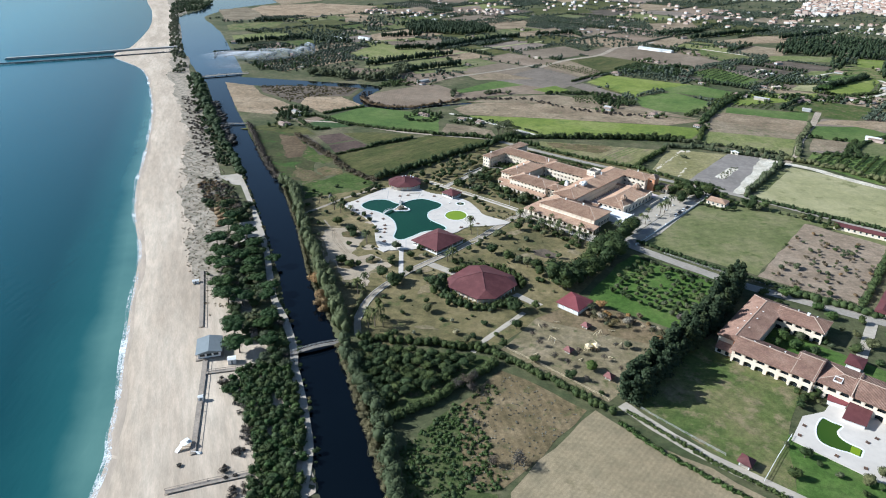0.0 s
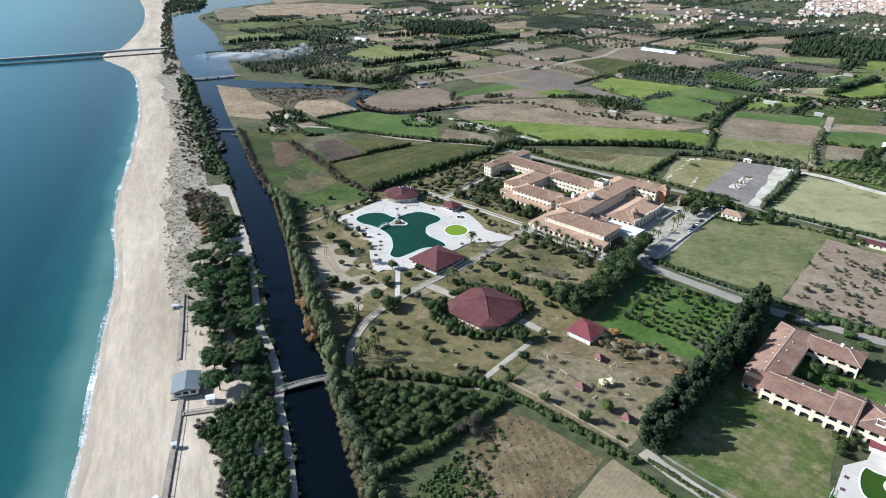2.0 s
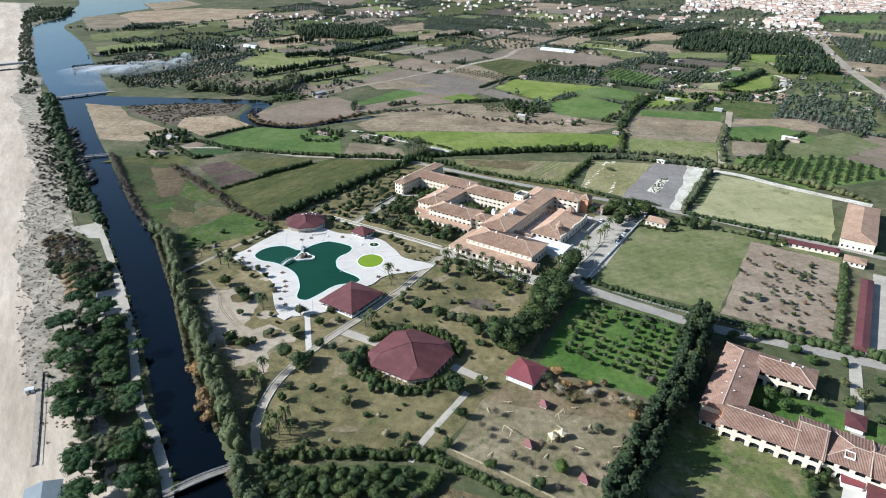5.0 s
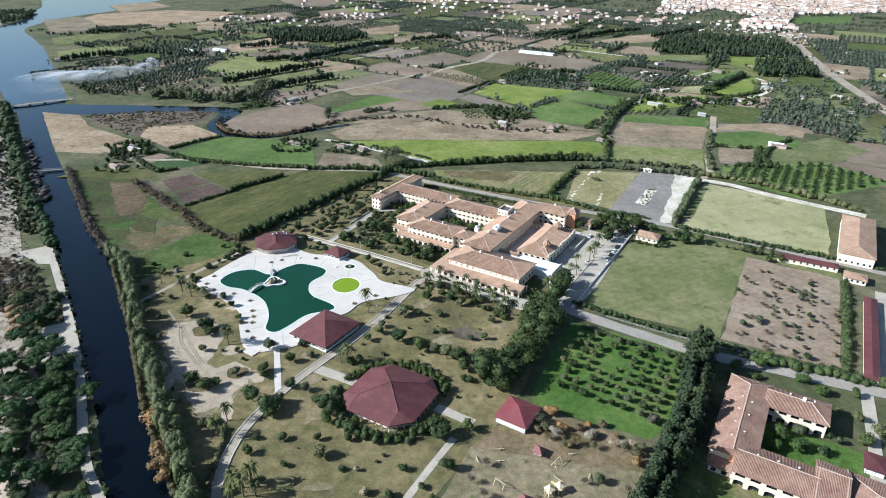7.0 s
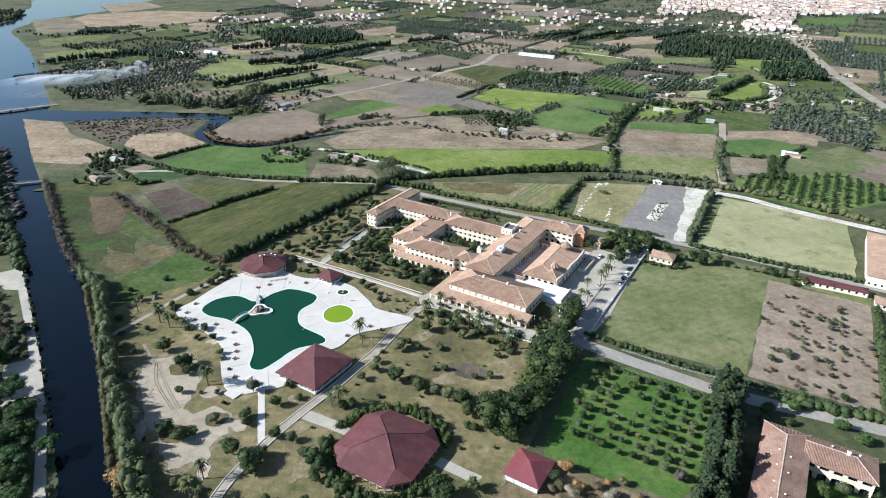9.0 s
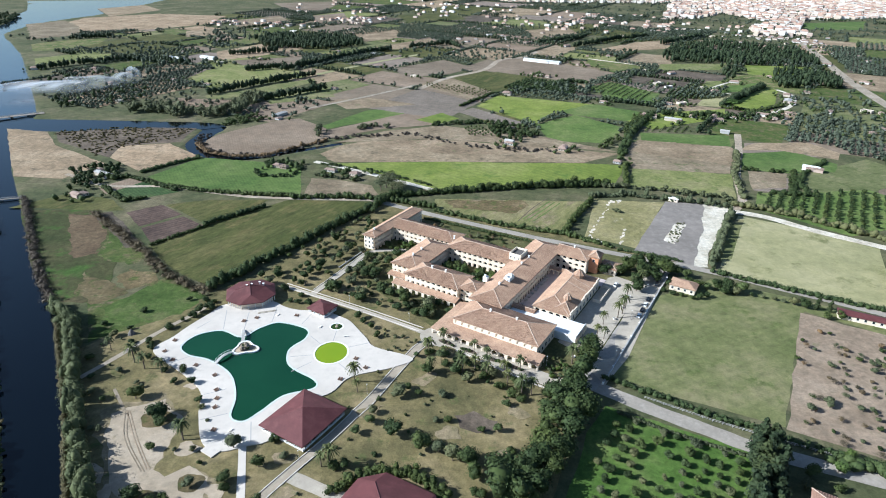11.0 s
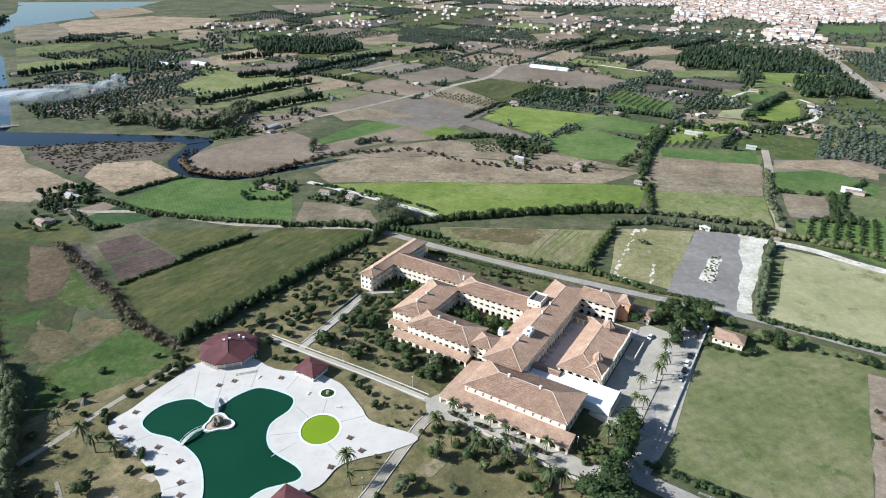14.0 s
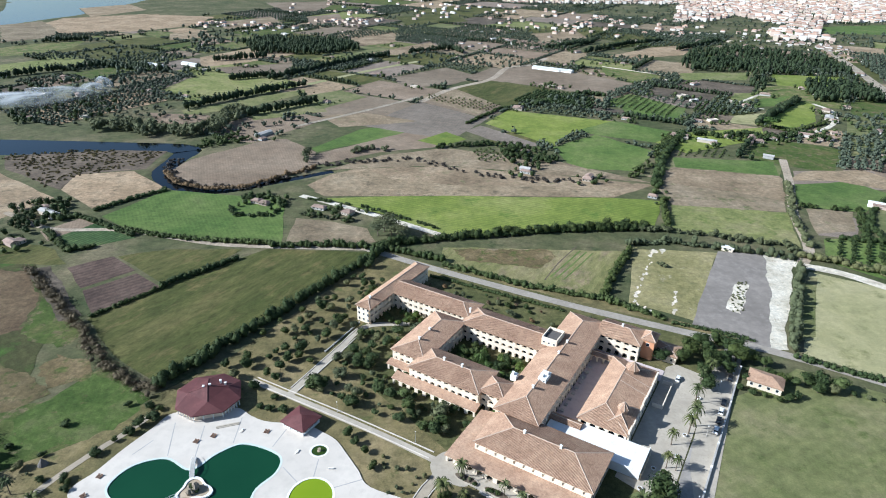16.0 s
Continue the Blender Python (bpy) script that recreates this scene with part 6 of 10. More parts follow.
def plant(kind, leafkind, x, y, h, label, group="", wide=1.0, z=0.08, name=""):
    v = plant_rng.randrange(4)
    trunk, crown = proto(kind, leafkind, v)
    nm, cat = NAMES[kind]
    nm = name or nm
    ob = new(nm)
    ob.empty_display_size = 0.3
    s = h * plant_rng.uniform(0.9, 1.1)
    w = s * wide * plant_rng.uniform(0.9, 1.12)
    ob.matrix_basis = Matrix.LocRotScale((x, y, z), Euler((0, 0, plant_rng.uniform(0, 6.28))), (w, w, s))
    for part_name, me in (("trunk", trunk), ("crown", crown)):
        p = new(part_name, me)
        p.parent = ob
    tagged(ob, label, cat, group)
    PLANTED.append((x, y, h * 0.4 * wide))
    return ob


def inside(x, y, poly):
    hit = False
    for (ax, ay), (bx, by) in zip(poly, poly[1:] + poly[:1]):
        if (ay > y) != (by > y) and x < (bx - ax) * (y - ay) / (by - ay) + ax:
            hit = not hit
    return hit


def in_fields(x, y):
    """Whether a place lies in one of the named fields."""
    if len(FIELD_BOXES) < len(FIELDS):
        for f in FIELDS[len(FIELD_BOXES):]:
            pts = [tuple(p) for p in f]
            FIELD_BOXES.append((min(p[0] for p in pts), min(p[1] for p in pts), max(p[0] for p in pts), max(p[1] for p in pts), pts))
    return any(a <= x <= c and b <= y <= d and inside(x, y, pts) for a, b, c, d, pts in FIELD_BOXES)


def seg_dist(x, y, a, b):
    dx, dy = b[0] - a[0], b[1] - a[1]
    t = max(0.0, min(1.0, ((x - a[0]) * dx + (y - a[1]) * dy) / (dx * dx + dy * dy + 1e-9)))
    return math.hypot(x - a[0] - t * dx, y - a[1] - t * dy)


def on_road(x, y, pad=1.0):
    return any(seg_dist(x, y, a, b) < w / 2 + pad for line, w in ROADS for a, b in zip(line, line[1:]))


HOTEL_BOXES = [(-27.3, -11, -19.8, 37.5), (-20, 7, 21, 20), (20, 2, 59, 17), (6, -30, 22, 3), (18, -37, 50, -21), (48, -34, 59, -24), (58, -40, 75, 36), (73, 26, 106, 42), (52, -65, 105, -37), (75, -38, 111, 27), (12, -41, 51, -36)]
RES_BOXES = [(-9, -6, 6, 46), (5, 32, 26, 46), (0, -8, 79, 12), (36, -14, 63, -5), (45, -25, 57, -13)]


def in_building(x, y, pad=1.0):
    for boxes, ox, oy in ((HOTEL_BOXES, -33, 365), (RES_BOXES, 90, 150)):
        dx, dy = x - ox, y - oy
        u, v = dx * 0.8704 - dy * 0.4924, dx * 0.4924 + dy * 0.8704
        if any(a - pad < u < c + pad and b - pad < v < d + pad for a, b, c, d in boxes):
            return True
    return any(math.hypot(x - cx, y - cy) < r + pad for cx, cy, r in ((-28.4, 179, 20), (-109, 309.5, 13), (-62.6, 222.5, 14), (-71.6, 298.5, 6.5), (19.3, 171.4, 8)))


DECK_POLY = [(p.x, p.y) for p in DECK_RIM]
BARE_POLY = [(-140, 230), (-128, 237), (-115, 237), (-106, 227), (-106, 203), (-92, 200), (-83, 192), (-88, 183), (-101, 166), (-112, 184), (-127, 205)]


def clear(x, y, pad, gap):
    if on_road(x, y, pad) or in_building(x, y, pad) or inside(x, y, DECK_POLY):
        return False
    return all(math.hypot(x - px, y - py) > gap * 0.5 + pr * 0.6 for px, py, pr in PLANTED)


def scatter(poly, n, make, gap, seed, pad=1.0, avoid=None):
    rng = random.Random(seed)
    xs, ys = [p[0] for p in poly], [p[1] for p in poly]
    made = tries = 0
    while made < n and tries < n * 30:
        tries += 1
        x, y = rng.uniform(min(xs), max(xs)), rng.uniform(min(ys), max(ys))
        if inside(x, y, poly) and clear(x, y, pad, gap) and not (avoid and inside(x, y, avoid)):
            make(x, y, rng)
            made += 1


def line_points(pts, step):
    out = []
    for a, b in zip(pts, pts[1:]):
        a, b = Vector(a), Vector(b)
        n = max(1, int((b - a).length / step))
        out += [a.lerp(b, i / n) for i in range(n)]
    return out + [Vector(pts[-1])]


def hedge(pts, w, h, leafkind, label, seed, name="hedge", leaves=26, step=None, leaf=0.3, ragged=0.22, kind="", core=0.82):
    """A hedge or thicket along a line: overlapping uneven clumps from the ground up."""
    rs = np.random.RandomState(seed)
    line = line_points(pts, step or w * 0.42)
    c, r = [], []
    for q in line:
        hh = h * (1 + ragged * rs.normal())
        hh = max(hh, h * 0.5)
        for side in ((-0.25, 0.25) if w > 3 else (0,)):
            a = 6.28 * rs.random()
            c.append((q.x + side * w * math.cos(a) + 0.1 * w * rs.normal(), q.y + side * w * math.sin(a) + 0.1 * w * rs.normal(), hh * 0.45))
            r.append((w * (0.36 + 0.12 * rs.random()), w * (0.36 + 0.12 * rs.random()), hh * (0.55 + 0.1 * rs.random())))
    ob = new(name, fast_mesh(name, *clump_arrays(c, r, leaves * 3 if leafkind == "grey" else int(leaves * 1.6), leaf * (0.7 if leafkind == "grey" else 0.78), rs, 0.55 if leafkind == "grey" else core), LEAF[leafkind]))
    tagged(ob, label, "hedge" if "hedge" in name else "thicket", "", kind)
    for q in line:
        PLANTED.append((q.x, q.y, w * 0.5))
    return ob


# ---- plants: hedges and thickets ----
H = hedge
H([(-297, 426), (-240, 345), (-205, 300)], 5, 2.4, "grey", "brown brushwood along the canal bank", 1, "thicket", 30, ragged=0.35)
H([(-198, 294), (-180, 277), (-160, 243), (-140, 211), (-122, 184), (-106, 160), (-91, 137), (-83, 123)], 6.2, 7.2, "canal", "tall dense grey-green hedge along the canal", 2, leaves=46, leaf=0.36, ragged=0.25)
H([(-79, 114), (-62, 91), (-50, 74), (-41, 60), (-33, 42), (-12, 6), (30, -60)], 6.0, 5.4, "canal", "tall dense grey-green hedge along the canal", 3, leaves=46, leaf=0.4)
BANK_LINE = [(float(canal_e(y)) + 2.6, y) for y in (285, 262, 240, 222, 200, 184, 168, 150, 131)]
H(BANK_LINE, 2.6, 1.3, "reed", "tawny reeds at the water's edge", 4, "thicket", 60, leaf=0.24, ragged=0.35, step=1.2)
for x, y, h in ((-113.6, 163, 5.4), (-114.8, 168, 4.4), (-104, 148, 5.8), (-101.5, 142, 5.2), (-98, 136.5, 4.0)):
    plant("shrub", "orange", x, y, h, "orange-brown bush on the canal bank", "bank bushes", 1.3)
H([(float(canal_e(y)) + 2.4, y) for y in (112, 98, 84, 70, 56, 42, 20, 0)], 3.6, 1.6, "reed", "tawny reeds at the water's edge", 5, "thicket", 60, leaf=0.24, ragged=0.35, step=1.2)
H([(-43, 73), (-31, 86), (-16, 108), (-11, 117)], 3.6, 3.2, "hedge", "clipped hedge between orchard and field", 6, leaves=36, step=1.0, ragged=0.05)
H([(-72, 119), (-52, 123), (-30, 124), (-14, 125)], 4.5, 3.4, "dark", "dense hedge along the park edge", 7, leaves=36)
H([(-12, 123), (6, 114), (22, 106), (36, 98)], 3.8, 3.0, "hedge", "clipped hedge along the playground", 8, leaves=36, step=2.2, ragged=0.08)
H([(-133, 316), (-108, 356), (-84, 397), (-60, 437)], 5.2, 4.8, "dark", "long dark hedge beside the pasture", 9, leaves=34, leaf=0.36)
H([(-238, 404), (-187, 357), (-161, 330), (-134, 313)], 6, 2.6, "twig", "brown twiggy thicket between pastures", 10, "thicket", 90, leaf=0.24, ragged=0.5, core=0.5)
H([(-164, 394), (-150, 410), (-137, 424)], 3.5, 2.6, "dark", "dark evergreen hedge between fields", 11)
H([(-184, 364), (-163, 392)], 3, 1.8, "dark", "dark evergreen hedge between fields", 12)
H([(-215, 458), (-185, 449), (-158, 446), (-122, 444)], 3.6, 2.4, "hedge", "field hedge along the farm track", 13)
H([(-122, 441), (-100, 444), (-60, 443), (-25, 430)], 4.5, 3.4, "dark", "dark evergreen hedge between fields", 14)
H([(-60, 446), (-25, 457), (44, 474), (101, 481)], 5, 3.8, "dark", "dense hedge with trees along the crop field", 15, leaves=34, leaf=0.45, ragged=0.35)
H([(-247, 484), (-233, 505), (-218, 523)], 3.5, 2.2, "hedge", "green hedge between two fields", 16)
H([(-262, 470), (-250, 474), (-205, 450)], 4, 2.4, "dark", "dark hedge round the vegetable plot", 17)
H([(-258, 452), (-232, 428), (-222, 434)], 4, 2.4, "dark", "dark hedge round the vegetable plot", 171)
H([(82, 450), (68, 424), (56, 397)], 4, 3.0, "dark", "dark hedge beside the grass field", 18)
H([(-24, 425), (20, 404), (55, 394), (80, 378)], 3.6, 2.4, "hedge", "green hedge along the road", 19)
H([(84, 374), (100, 369), (116, 362)], 2.5, 1.4, "hedge", "low green hedge along the road", 20)
H([(-30, 412), (10, 393), (34, 382)], 2.5, 1.5, "hedge", "low garden hedge behind the hotel", 21)
H([(131, 356), (140, 374), (152, 398), (170, 432)], 5, 4.0, "olive", "bushy grey-green hedge beside the gravel", 22, ragged=0.5)
H([(130, 350), (160, 334), (198, 315), (226, 300)], 3.4, 2.2, "hedge", "green hedge along the road", 23)
H([(84, 458), (110, 462), (150, 452), (172, 446)], 5, 3.2, "olive", "ragged row of bushes", 24, ragged=0.45)
H([(113, 483), (118, 505), (123, 530)], 4.5, 3.2, "dark", "dark evergreen hedge between fields", 25)
H([(126, 556), (140, 600), (158, 640), (190, 700)], 7, 4.0, "dark", "dark hedgerow of dense trees", 26, leaf=0.5)
H([(190, 462), (203, 512), (226, 566)], 5, 2.6, "olive", "scrubby edge of the farm track", 27, ragged=0.45)
H([(178, 448), (200, 440), (225, 420), (262, 385)], 6, 3.2, "olive", "ragged bushes along the gravel road", 28, ragged=0.4)
H([(53, 255), (68, 246), (88, 234), (109, 224), (124, 216), (155, 204), (200, 186)], 3.2, 2.0, "hedge", "roadside hedge of round bushes", 29, step=2.4, ragged=0.12)
H([(124, 213), (145, 206), (175, 195), (215, 178)], 6, 3.0, "hedge", "thick green hedge along the road", 30)
H([(54, 234), (67, 226), (81, 219), (96, 213)], 2.0, 1.0, "olive", "low green hedge along the road", 31)
H([(198, 284), (178, 245), (158, 207)], 3.4, 2.4, "hedge", "clipped hedge beside the young trees", 32)
H([(276, 740), (320, 795), (366, 850)], 8, 6.5, "cypress", "tall dark windbreak of cypresses", 33, leaf=0.5)
H([(275, 736), (300, 716), (345, 750)], 5, 3, "dark", "green hedge between two fields", 34)
H([(62, 795), (92, 830), (120, 858), (147, 852)], 6, 4.0, "dark", "dark windbreak of dense trees", 35)
H([(-10, 716), (26, 780), (60, 800)], 4, 2.5, "dark", "green hedge between two fields", 36)
H([(215, 474), (240, 470), (246, 508)], 4, 2.6, "dark", "dark hedge round a plot", 37)
H([(226, 470), (258, 518), (290, 550)], 4, 2.4, "dark", "green hedge between two fields", 38)
H([(-232, 556), (-216, 536), (-190, 526), (-166, 531), (-146, 556), (-126, 577)], 3.5, 2.0, "brown", "reedy bank along the creek", 39, "thicket", ragged=0.4)
H([(43, 99), (56, 90), (72, 79), (98, 66)], 1.8, 1.1, "hedge", "low hedge along the concrete lane", 40)
H([(40, 92), (52, 82), (72, 70), (92, 60)], 2.4, 0.9, "green", "weedy grass verge of the lane", 401, "thicket", ragged=0.5)
H([(-82, 130), (-84, 148), (-86, 160)], 2.6, 1.6, "olive", "shrubby edge of the park path", 41)
# ring of clipped bushes round the hall
H([(-28.4 + 22.0 * math.cos(a), 179 + 22.0 * math.sin(a)) for a in np.linspace(0.3, 2.55, 16)], 4.0, 3.2, "dark", "clipped hedge round the hall", 42)
H([(-28.4 + 21.6 * math.cos(a), 179 + 21.6 * math.sin(a)) for a in np.linspace(2.95, 4.6, 12)], 4.8, 3.8, "dark", "bushy hedge round the hall", 43)
H([(-28.4 + 21.0 * math.cos(a), 179 + 21.0 * math.sin(a)) for a in np.linspace(4.7, 5.7, 9)], 4.0, 3.0, "dark", "clipped hedge round the hall", 44)

H([(-28.4 + 20.2 * math.cos(a), 179 + 20.2 * math.sin(a)) for a in np.linspace(0.15, 2.5, 18)], 2.6, 2.6, "dark", "inner clipped hedge round the hall", 47)
H([(-28.4 + 19.8 * math.cos(a), 179 + 19.8 * math.sin(a)) for a in np.linspace(3.0, 5.75, 20)], 2.6, 2.8, "dark", "inner clipped hedge round the hall", 48)

# ---- plants: trees, space by space ----
for k, (x, y) in enumerate([(p.x, p.y) for p in line_points([(101, 217), (90, 190), (79, 167), (70, 152), (57, 129), (44, 106)], 3.4)]):
    for e in (-2.2, 2.2):
        plant("cypress", "cypress", x + e + plant_rng.uniform(-1, 1), y - e * 0.5 + plant_rng.uniform(-1, 1), plant_rng.uniform(10.5, 15.5), "tall dark cypress in a windbreak row", "cypress windbreak", 1.35)
for x, y in ((40, 248), (44, 254), (37, 240), (33, 234), (38, 229), (28, 226), (33, 221), (24, 214), (29, 211), (20, 205), (25, 203), (15, 197), (20, 195), (11, 190), (15, 187), (47, 262), (50, 270), (31, 240), (8, 199)):
    plant("round", "dark", x, y, plant_rng.uniform(9.5, 13.0), "large dark evergreen tree beside the park road", "", 1.1)
for x, y, h in ((-30, 240, 5.9), (-30, 218, 6.6), (-19, 213, 6.5), (-13, 211, 5.9), (-8, 207, 6.3), (-3, 206, 6.9), (-1, 200, 5.6), (-19, 254, 6.1), (-8, 255, 4.1), (-3, 250, 4.7), (8, 222, 3.4), (-10, 226, 2.7), (-13, 240, 2.9), (12, 236, 2.8), (-39, 224, 3.7), (-38, 229, 3.8), (-43, 218, 3.4), (-44, 202, 4.0), (-1, 193, 2.4), (1, 192, 2.7), (28, 241, 4.6), (-48, 202, 2.9), (-22, 240, 3.2), (2, 221, 3.1), (12, 212, 2.6), (-26, 244, 2.9), (-35, 208, 1.7), (-15, 226, 2.0), (-37, 237, 1.6), (18, 239, 2.6)):
    plant("round" if h > 3 else "shrub", plant_rng.choice(["dark", "dark", "hedge", "dark", "olive"]), x, y, h, "dark evergreen on the dry park lawn", "park trees", 1.25)
for x, y, h in ((-84, 209, 6.1), (-82, 194, 4.8), (-73, 201, 5.2), (-81, 176, 7.1), (-71, 175, 5.6), (-72, 168, 5.2), (-57, 176, 4.7), (-63, 183, 4.2), (-69, 185, 4.4), (-108, 185, 5.6), (-102, 182, 4.8), (-93, 192, 3.8), (-117, 223, 7.1), (-114, 219, 5.0), (-130, 233, 5.9), (-112, 207, 3.4), (-49, 170, 6.4), (-51, 166, 4.5), (-70, 214, 4.1), (-98, 185, 3.7), (-65, 205, 2.7), (-98, 222, 1.4), (-103, 229, 2.0), (-40, 166, 3.4)):
    plant("round" if h > 3 else "shrub", plant_rng.choice(["dark", "dark", "hedge", "olive"]), x, y, h, "evergreen tree or bush by the park path", "park trees", 1.25)
for x, y, h in ((-74, 149, 3.8), (-73, 171, 7), (-74, 156, 2.3), (-64, 156, 2.9), (-52, 157, 3.3), (-41, 157, 3.6), (-61, 144, 2.5), (-66, 137, 3.1), (-41, 143, 1.8), (-21, 144, 2.6), (-24, 133, 2.7), (-59, 127, 2.9), (-20, 157, 2.0), (-9, 161, 7), (1, 164, 4.7), (-6, 145, 5.0), (-10, 130, 4.1), (-14, 137, 2.4), (-50, 171, 7)):
    plant("round" if h > 3 else "shrub", plant_rng.choice(["dark", "dark", "hedge", "olive"]), x, y, h, "dark bush on the lawn below the hall", "park trees", 1.25)
for x, y, h in ((-50, 149, 5.6), (-26, 129, 4.4)):
    plant("round", "olive", x, y, h, "pale grey-green tree on the lawn", "park trees", 1.3)
for x, y, h in ((-36, 143, 2.2), (-51, 129, 2.2), (-32, 134, 3.2)):
    plant("shrub", "cream", x, y, h, "pale tuft of ornamental grass on the lawn", "", 1.0)
for x, y in ((-88, 157), (-85, 156), (-87, 165), (-52, 202), (-49, 202), (-74, 134), (-70, 131), (-69, 136), (-66, 131), (-72, 128), (-155, 263), (-141, 255), (-135, 251), (-103, 212), (-104, 214), (-48, 247), (-46, 241), (-127, 249), (-76, 220), (-12, 277), (8, 273), (14, 264), (25, 267), (12, 254), (18, 242), (22, 243), (-5, 256), (0, 257), (-14, 261), (41, 264), (55, 284), (60, 295), (76, 318), (68, 301), (71, 305), (58, 283), (52, 276), (82, 330), (88, 336), (74, 312), (5, 258), (-18, 255)):
    if in_building(x, y, 1.0) or on_road(x, y, 0.3):
        continue
    plant("palm", "palm", x, y, plant_rng.uniform(6, 9), "date palm with a shaggy crown", "palms of the resort", 1.15)
for x, y in ((84, 351), (90, 356), (99, 357), (103, 353), (97, 345), (96, 338), (90, 342), (85, 335), (83, 327), (79, 345), (70, 345), (92, 349), (102, 346)):
    plant("round", "dark", x, y, plant_rng.uniform(6.5, 9), "dense dark tree beside the forecourt", "", 1.15)
# scattered park shrubs and garden trees
PARK = [(-76, 124), (-14, 130), (-4, 160), (14, 182), (34, 222), (42, 248), (-12, 278), (-48, 244), (-52, 206), (-74, 176), (-78, 140)]
scatter(PARK, 26, lambda x, y, r: plant("shrub", r.choice(["dark", "olive", "dark", "hedge"]), x, y, r.uniform(0.6, 1.4), "rounded evergreen shrub on dry grass", "park shrubs", 1.15), 3.5, 21)
scatter([(-170, 258), (-152, 286), (-136, 262), (-116, 244), (-100, 212), (-82, 204), (-74, 176), (-78, 150), (-92, 150), (-116, 182), (-150, 228)], 26, lambda x, y, r: plant("shrub", r.choice(["dark", "olive", "olive", "hedge"]), x, y, r.uniform(1.0, 3.2), "rounded shrub on sandy grass", "park shrubs", 1.2), 4, 22, 1.0, BARE_POLY)
scatter([(-118, 322), (-112, 335), (-66, 425), (-50, 396), (-62, 362), (-84, 320)], 55, lambda x, y, r: plant("round", r.choice(["dark", "olive", "dark"]), x, y, r.uniform(2.2, 5.6), "small evergreen tree in garden rows", "garden trees", 1.15, name="garden_tree"), 4.5, 23)
scatter([(-80, 322), (-60, 358), (-36, 362), (-20, 340), (14, 318), (12, 296), (-8, 288), (-36, 300)], 72, lambda x, y, r: plant(r.choice(["round", "shrub", "round"]), r.choice(["dark", "olive", "dark", "hedge"]), x, y, r.uniform(1.6, 5.8), "evergreen garden tree before the hotel", "garden trees", 1.15, name="garden_tree"), 3.2, 24)
scatter([(-44, 286), (-14, 274), (-34, 252), (-50, 252), (-46, 270)], 16, lambda x, y, r: plant("shrub", "olive", x, y, r.uniform(0.8, 2.2), "low shrub on dry grass", "park shrubs"), 3, 25)
scatter([(-12, 274), (40, 248), (46, 262), (14, 284), (0, 288)], 46, lambda x, y, r: plant("shrub", r.choice(["dark", "green", "olive"]), x, y, r.uniform(1.2, 2.8), "garden shrub before the restaurant", "garden shrubs"), 2.6, 26)
scatter([(-30, 405), (60, 372), (50, 350), (24, 352), (-20, 385), (-50, 396)], 46, lambda x, y, r: plant(r.choice(["shrub", "round"]), r.choice(["dark", "olive", "brown"]), x, y, r.uniform(1.5, 3.8), "garden shrub behind the hotel", "garden shrubs"), 4, 27)
c29, s29 = math.cos(radians(TURN)), math.sin(radians(TURN))
rng = random.Random(31)
for k in range(46):
    u, v = rng.uniform(24, 56), rng.uniform(-19.5, -1.5)
    plant(rng.choice(["round", "shrub", "round"]), rng.choice(["dark", "green", "dark", "hedge"]), -33 + u * c29 - v * s29, 365 + u * s29 + v * c29, rng.uniform(2.5, 5.5), "lush tree in the hotel courtyard", "courtyard trees", name="courtyard_tree")
for k in range(16):
    u, v = rng.uniform(-17, 5), rng.uniform(-8, 5)
    plant("round", rng.choice(["dark", "green"]), -33 + u * c29 - v * s29, 365 + u * s29 + v * c29, rng.uniform(3, 5), "evergreen tree beside the hotel wing", "garden trees", name="courtyard_tree")
# trees round the pool deck's edge
for x, y in ((-140, 268), (-137, 281), (-134, 287), (-131, 291), (-129, 295), (-126, 299), (-89, 307), (-85, 306), (-80, 305), (-54, 294), (-51, 290), (-47, 286), (-43, 279), (-84, 213), (-105, 232), (-112, 243), (-118, 250), (-126, 250), (-72, 213), (-95, 318), (-85, 312)):
    plant("shrub" if plant_rng.random() < 0.6 else "round", "dark", x, y, plant_rng.uniform(2.2, 4.0), "dark shrub at the edge of the pool deck", "poolside shrubs", 1.2)
for x, y, h in ((-155, 294, 2.6), (-168, 282, 2.4), (-149, 269, 2.6), (-141, 269, 2.8), (-138, 305, 2.2), (-130, 305, 2.8), (-126, 304, 2.2)):
    plant("shrub", "dark", x, y, h, "dark round bush on rough grass", "poolside shrubs", 1.25)
# playground trees
for x, y, k, l, h in ((28.9, 122.4, "round", "green", 5.2), (44, 141.5, "round", "olive", 4.2), (5.3, 121.3, "round", "dark", 4), (20.2, 113.7, "round", "dark", 4.4), (33, 107, "shrub", "dark", 2.2)):
    plant(k, l, x, y, h, "leafy tree on the playground", "", 1.15)
for x, y in ((23, 132), (6, 134), (19, 122.5), (38.7, 141), (7, 147), (13, 126), (41, 124), (47, 130), (27, 114), (52, 138), (34, 130), (2, 140)):
    plant("bare", "grey", x, y, 3.4, "leafless young tree casting thin shadows", "bare playground trees")
for k in range(26):
    x, y = rng.uniform(14, 66), 0
    y = 168 - (x - 14) * 0.36 + rng.uniform(-4, 8)
    plant(rng.choice(["bare", "shrub", "bare"]), rng.choice(["reed", "dune", "reed", "olive"]), x, y, rng.uniform(2.0, 4.0), "russet brush beside the playground", "brush", 1.2, name="brush_bush")
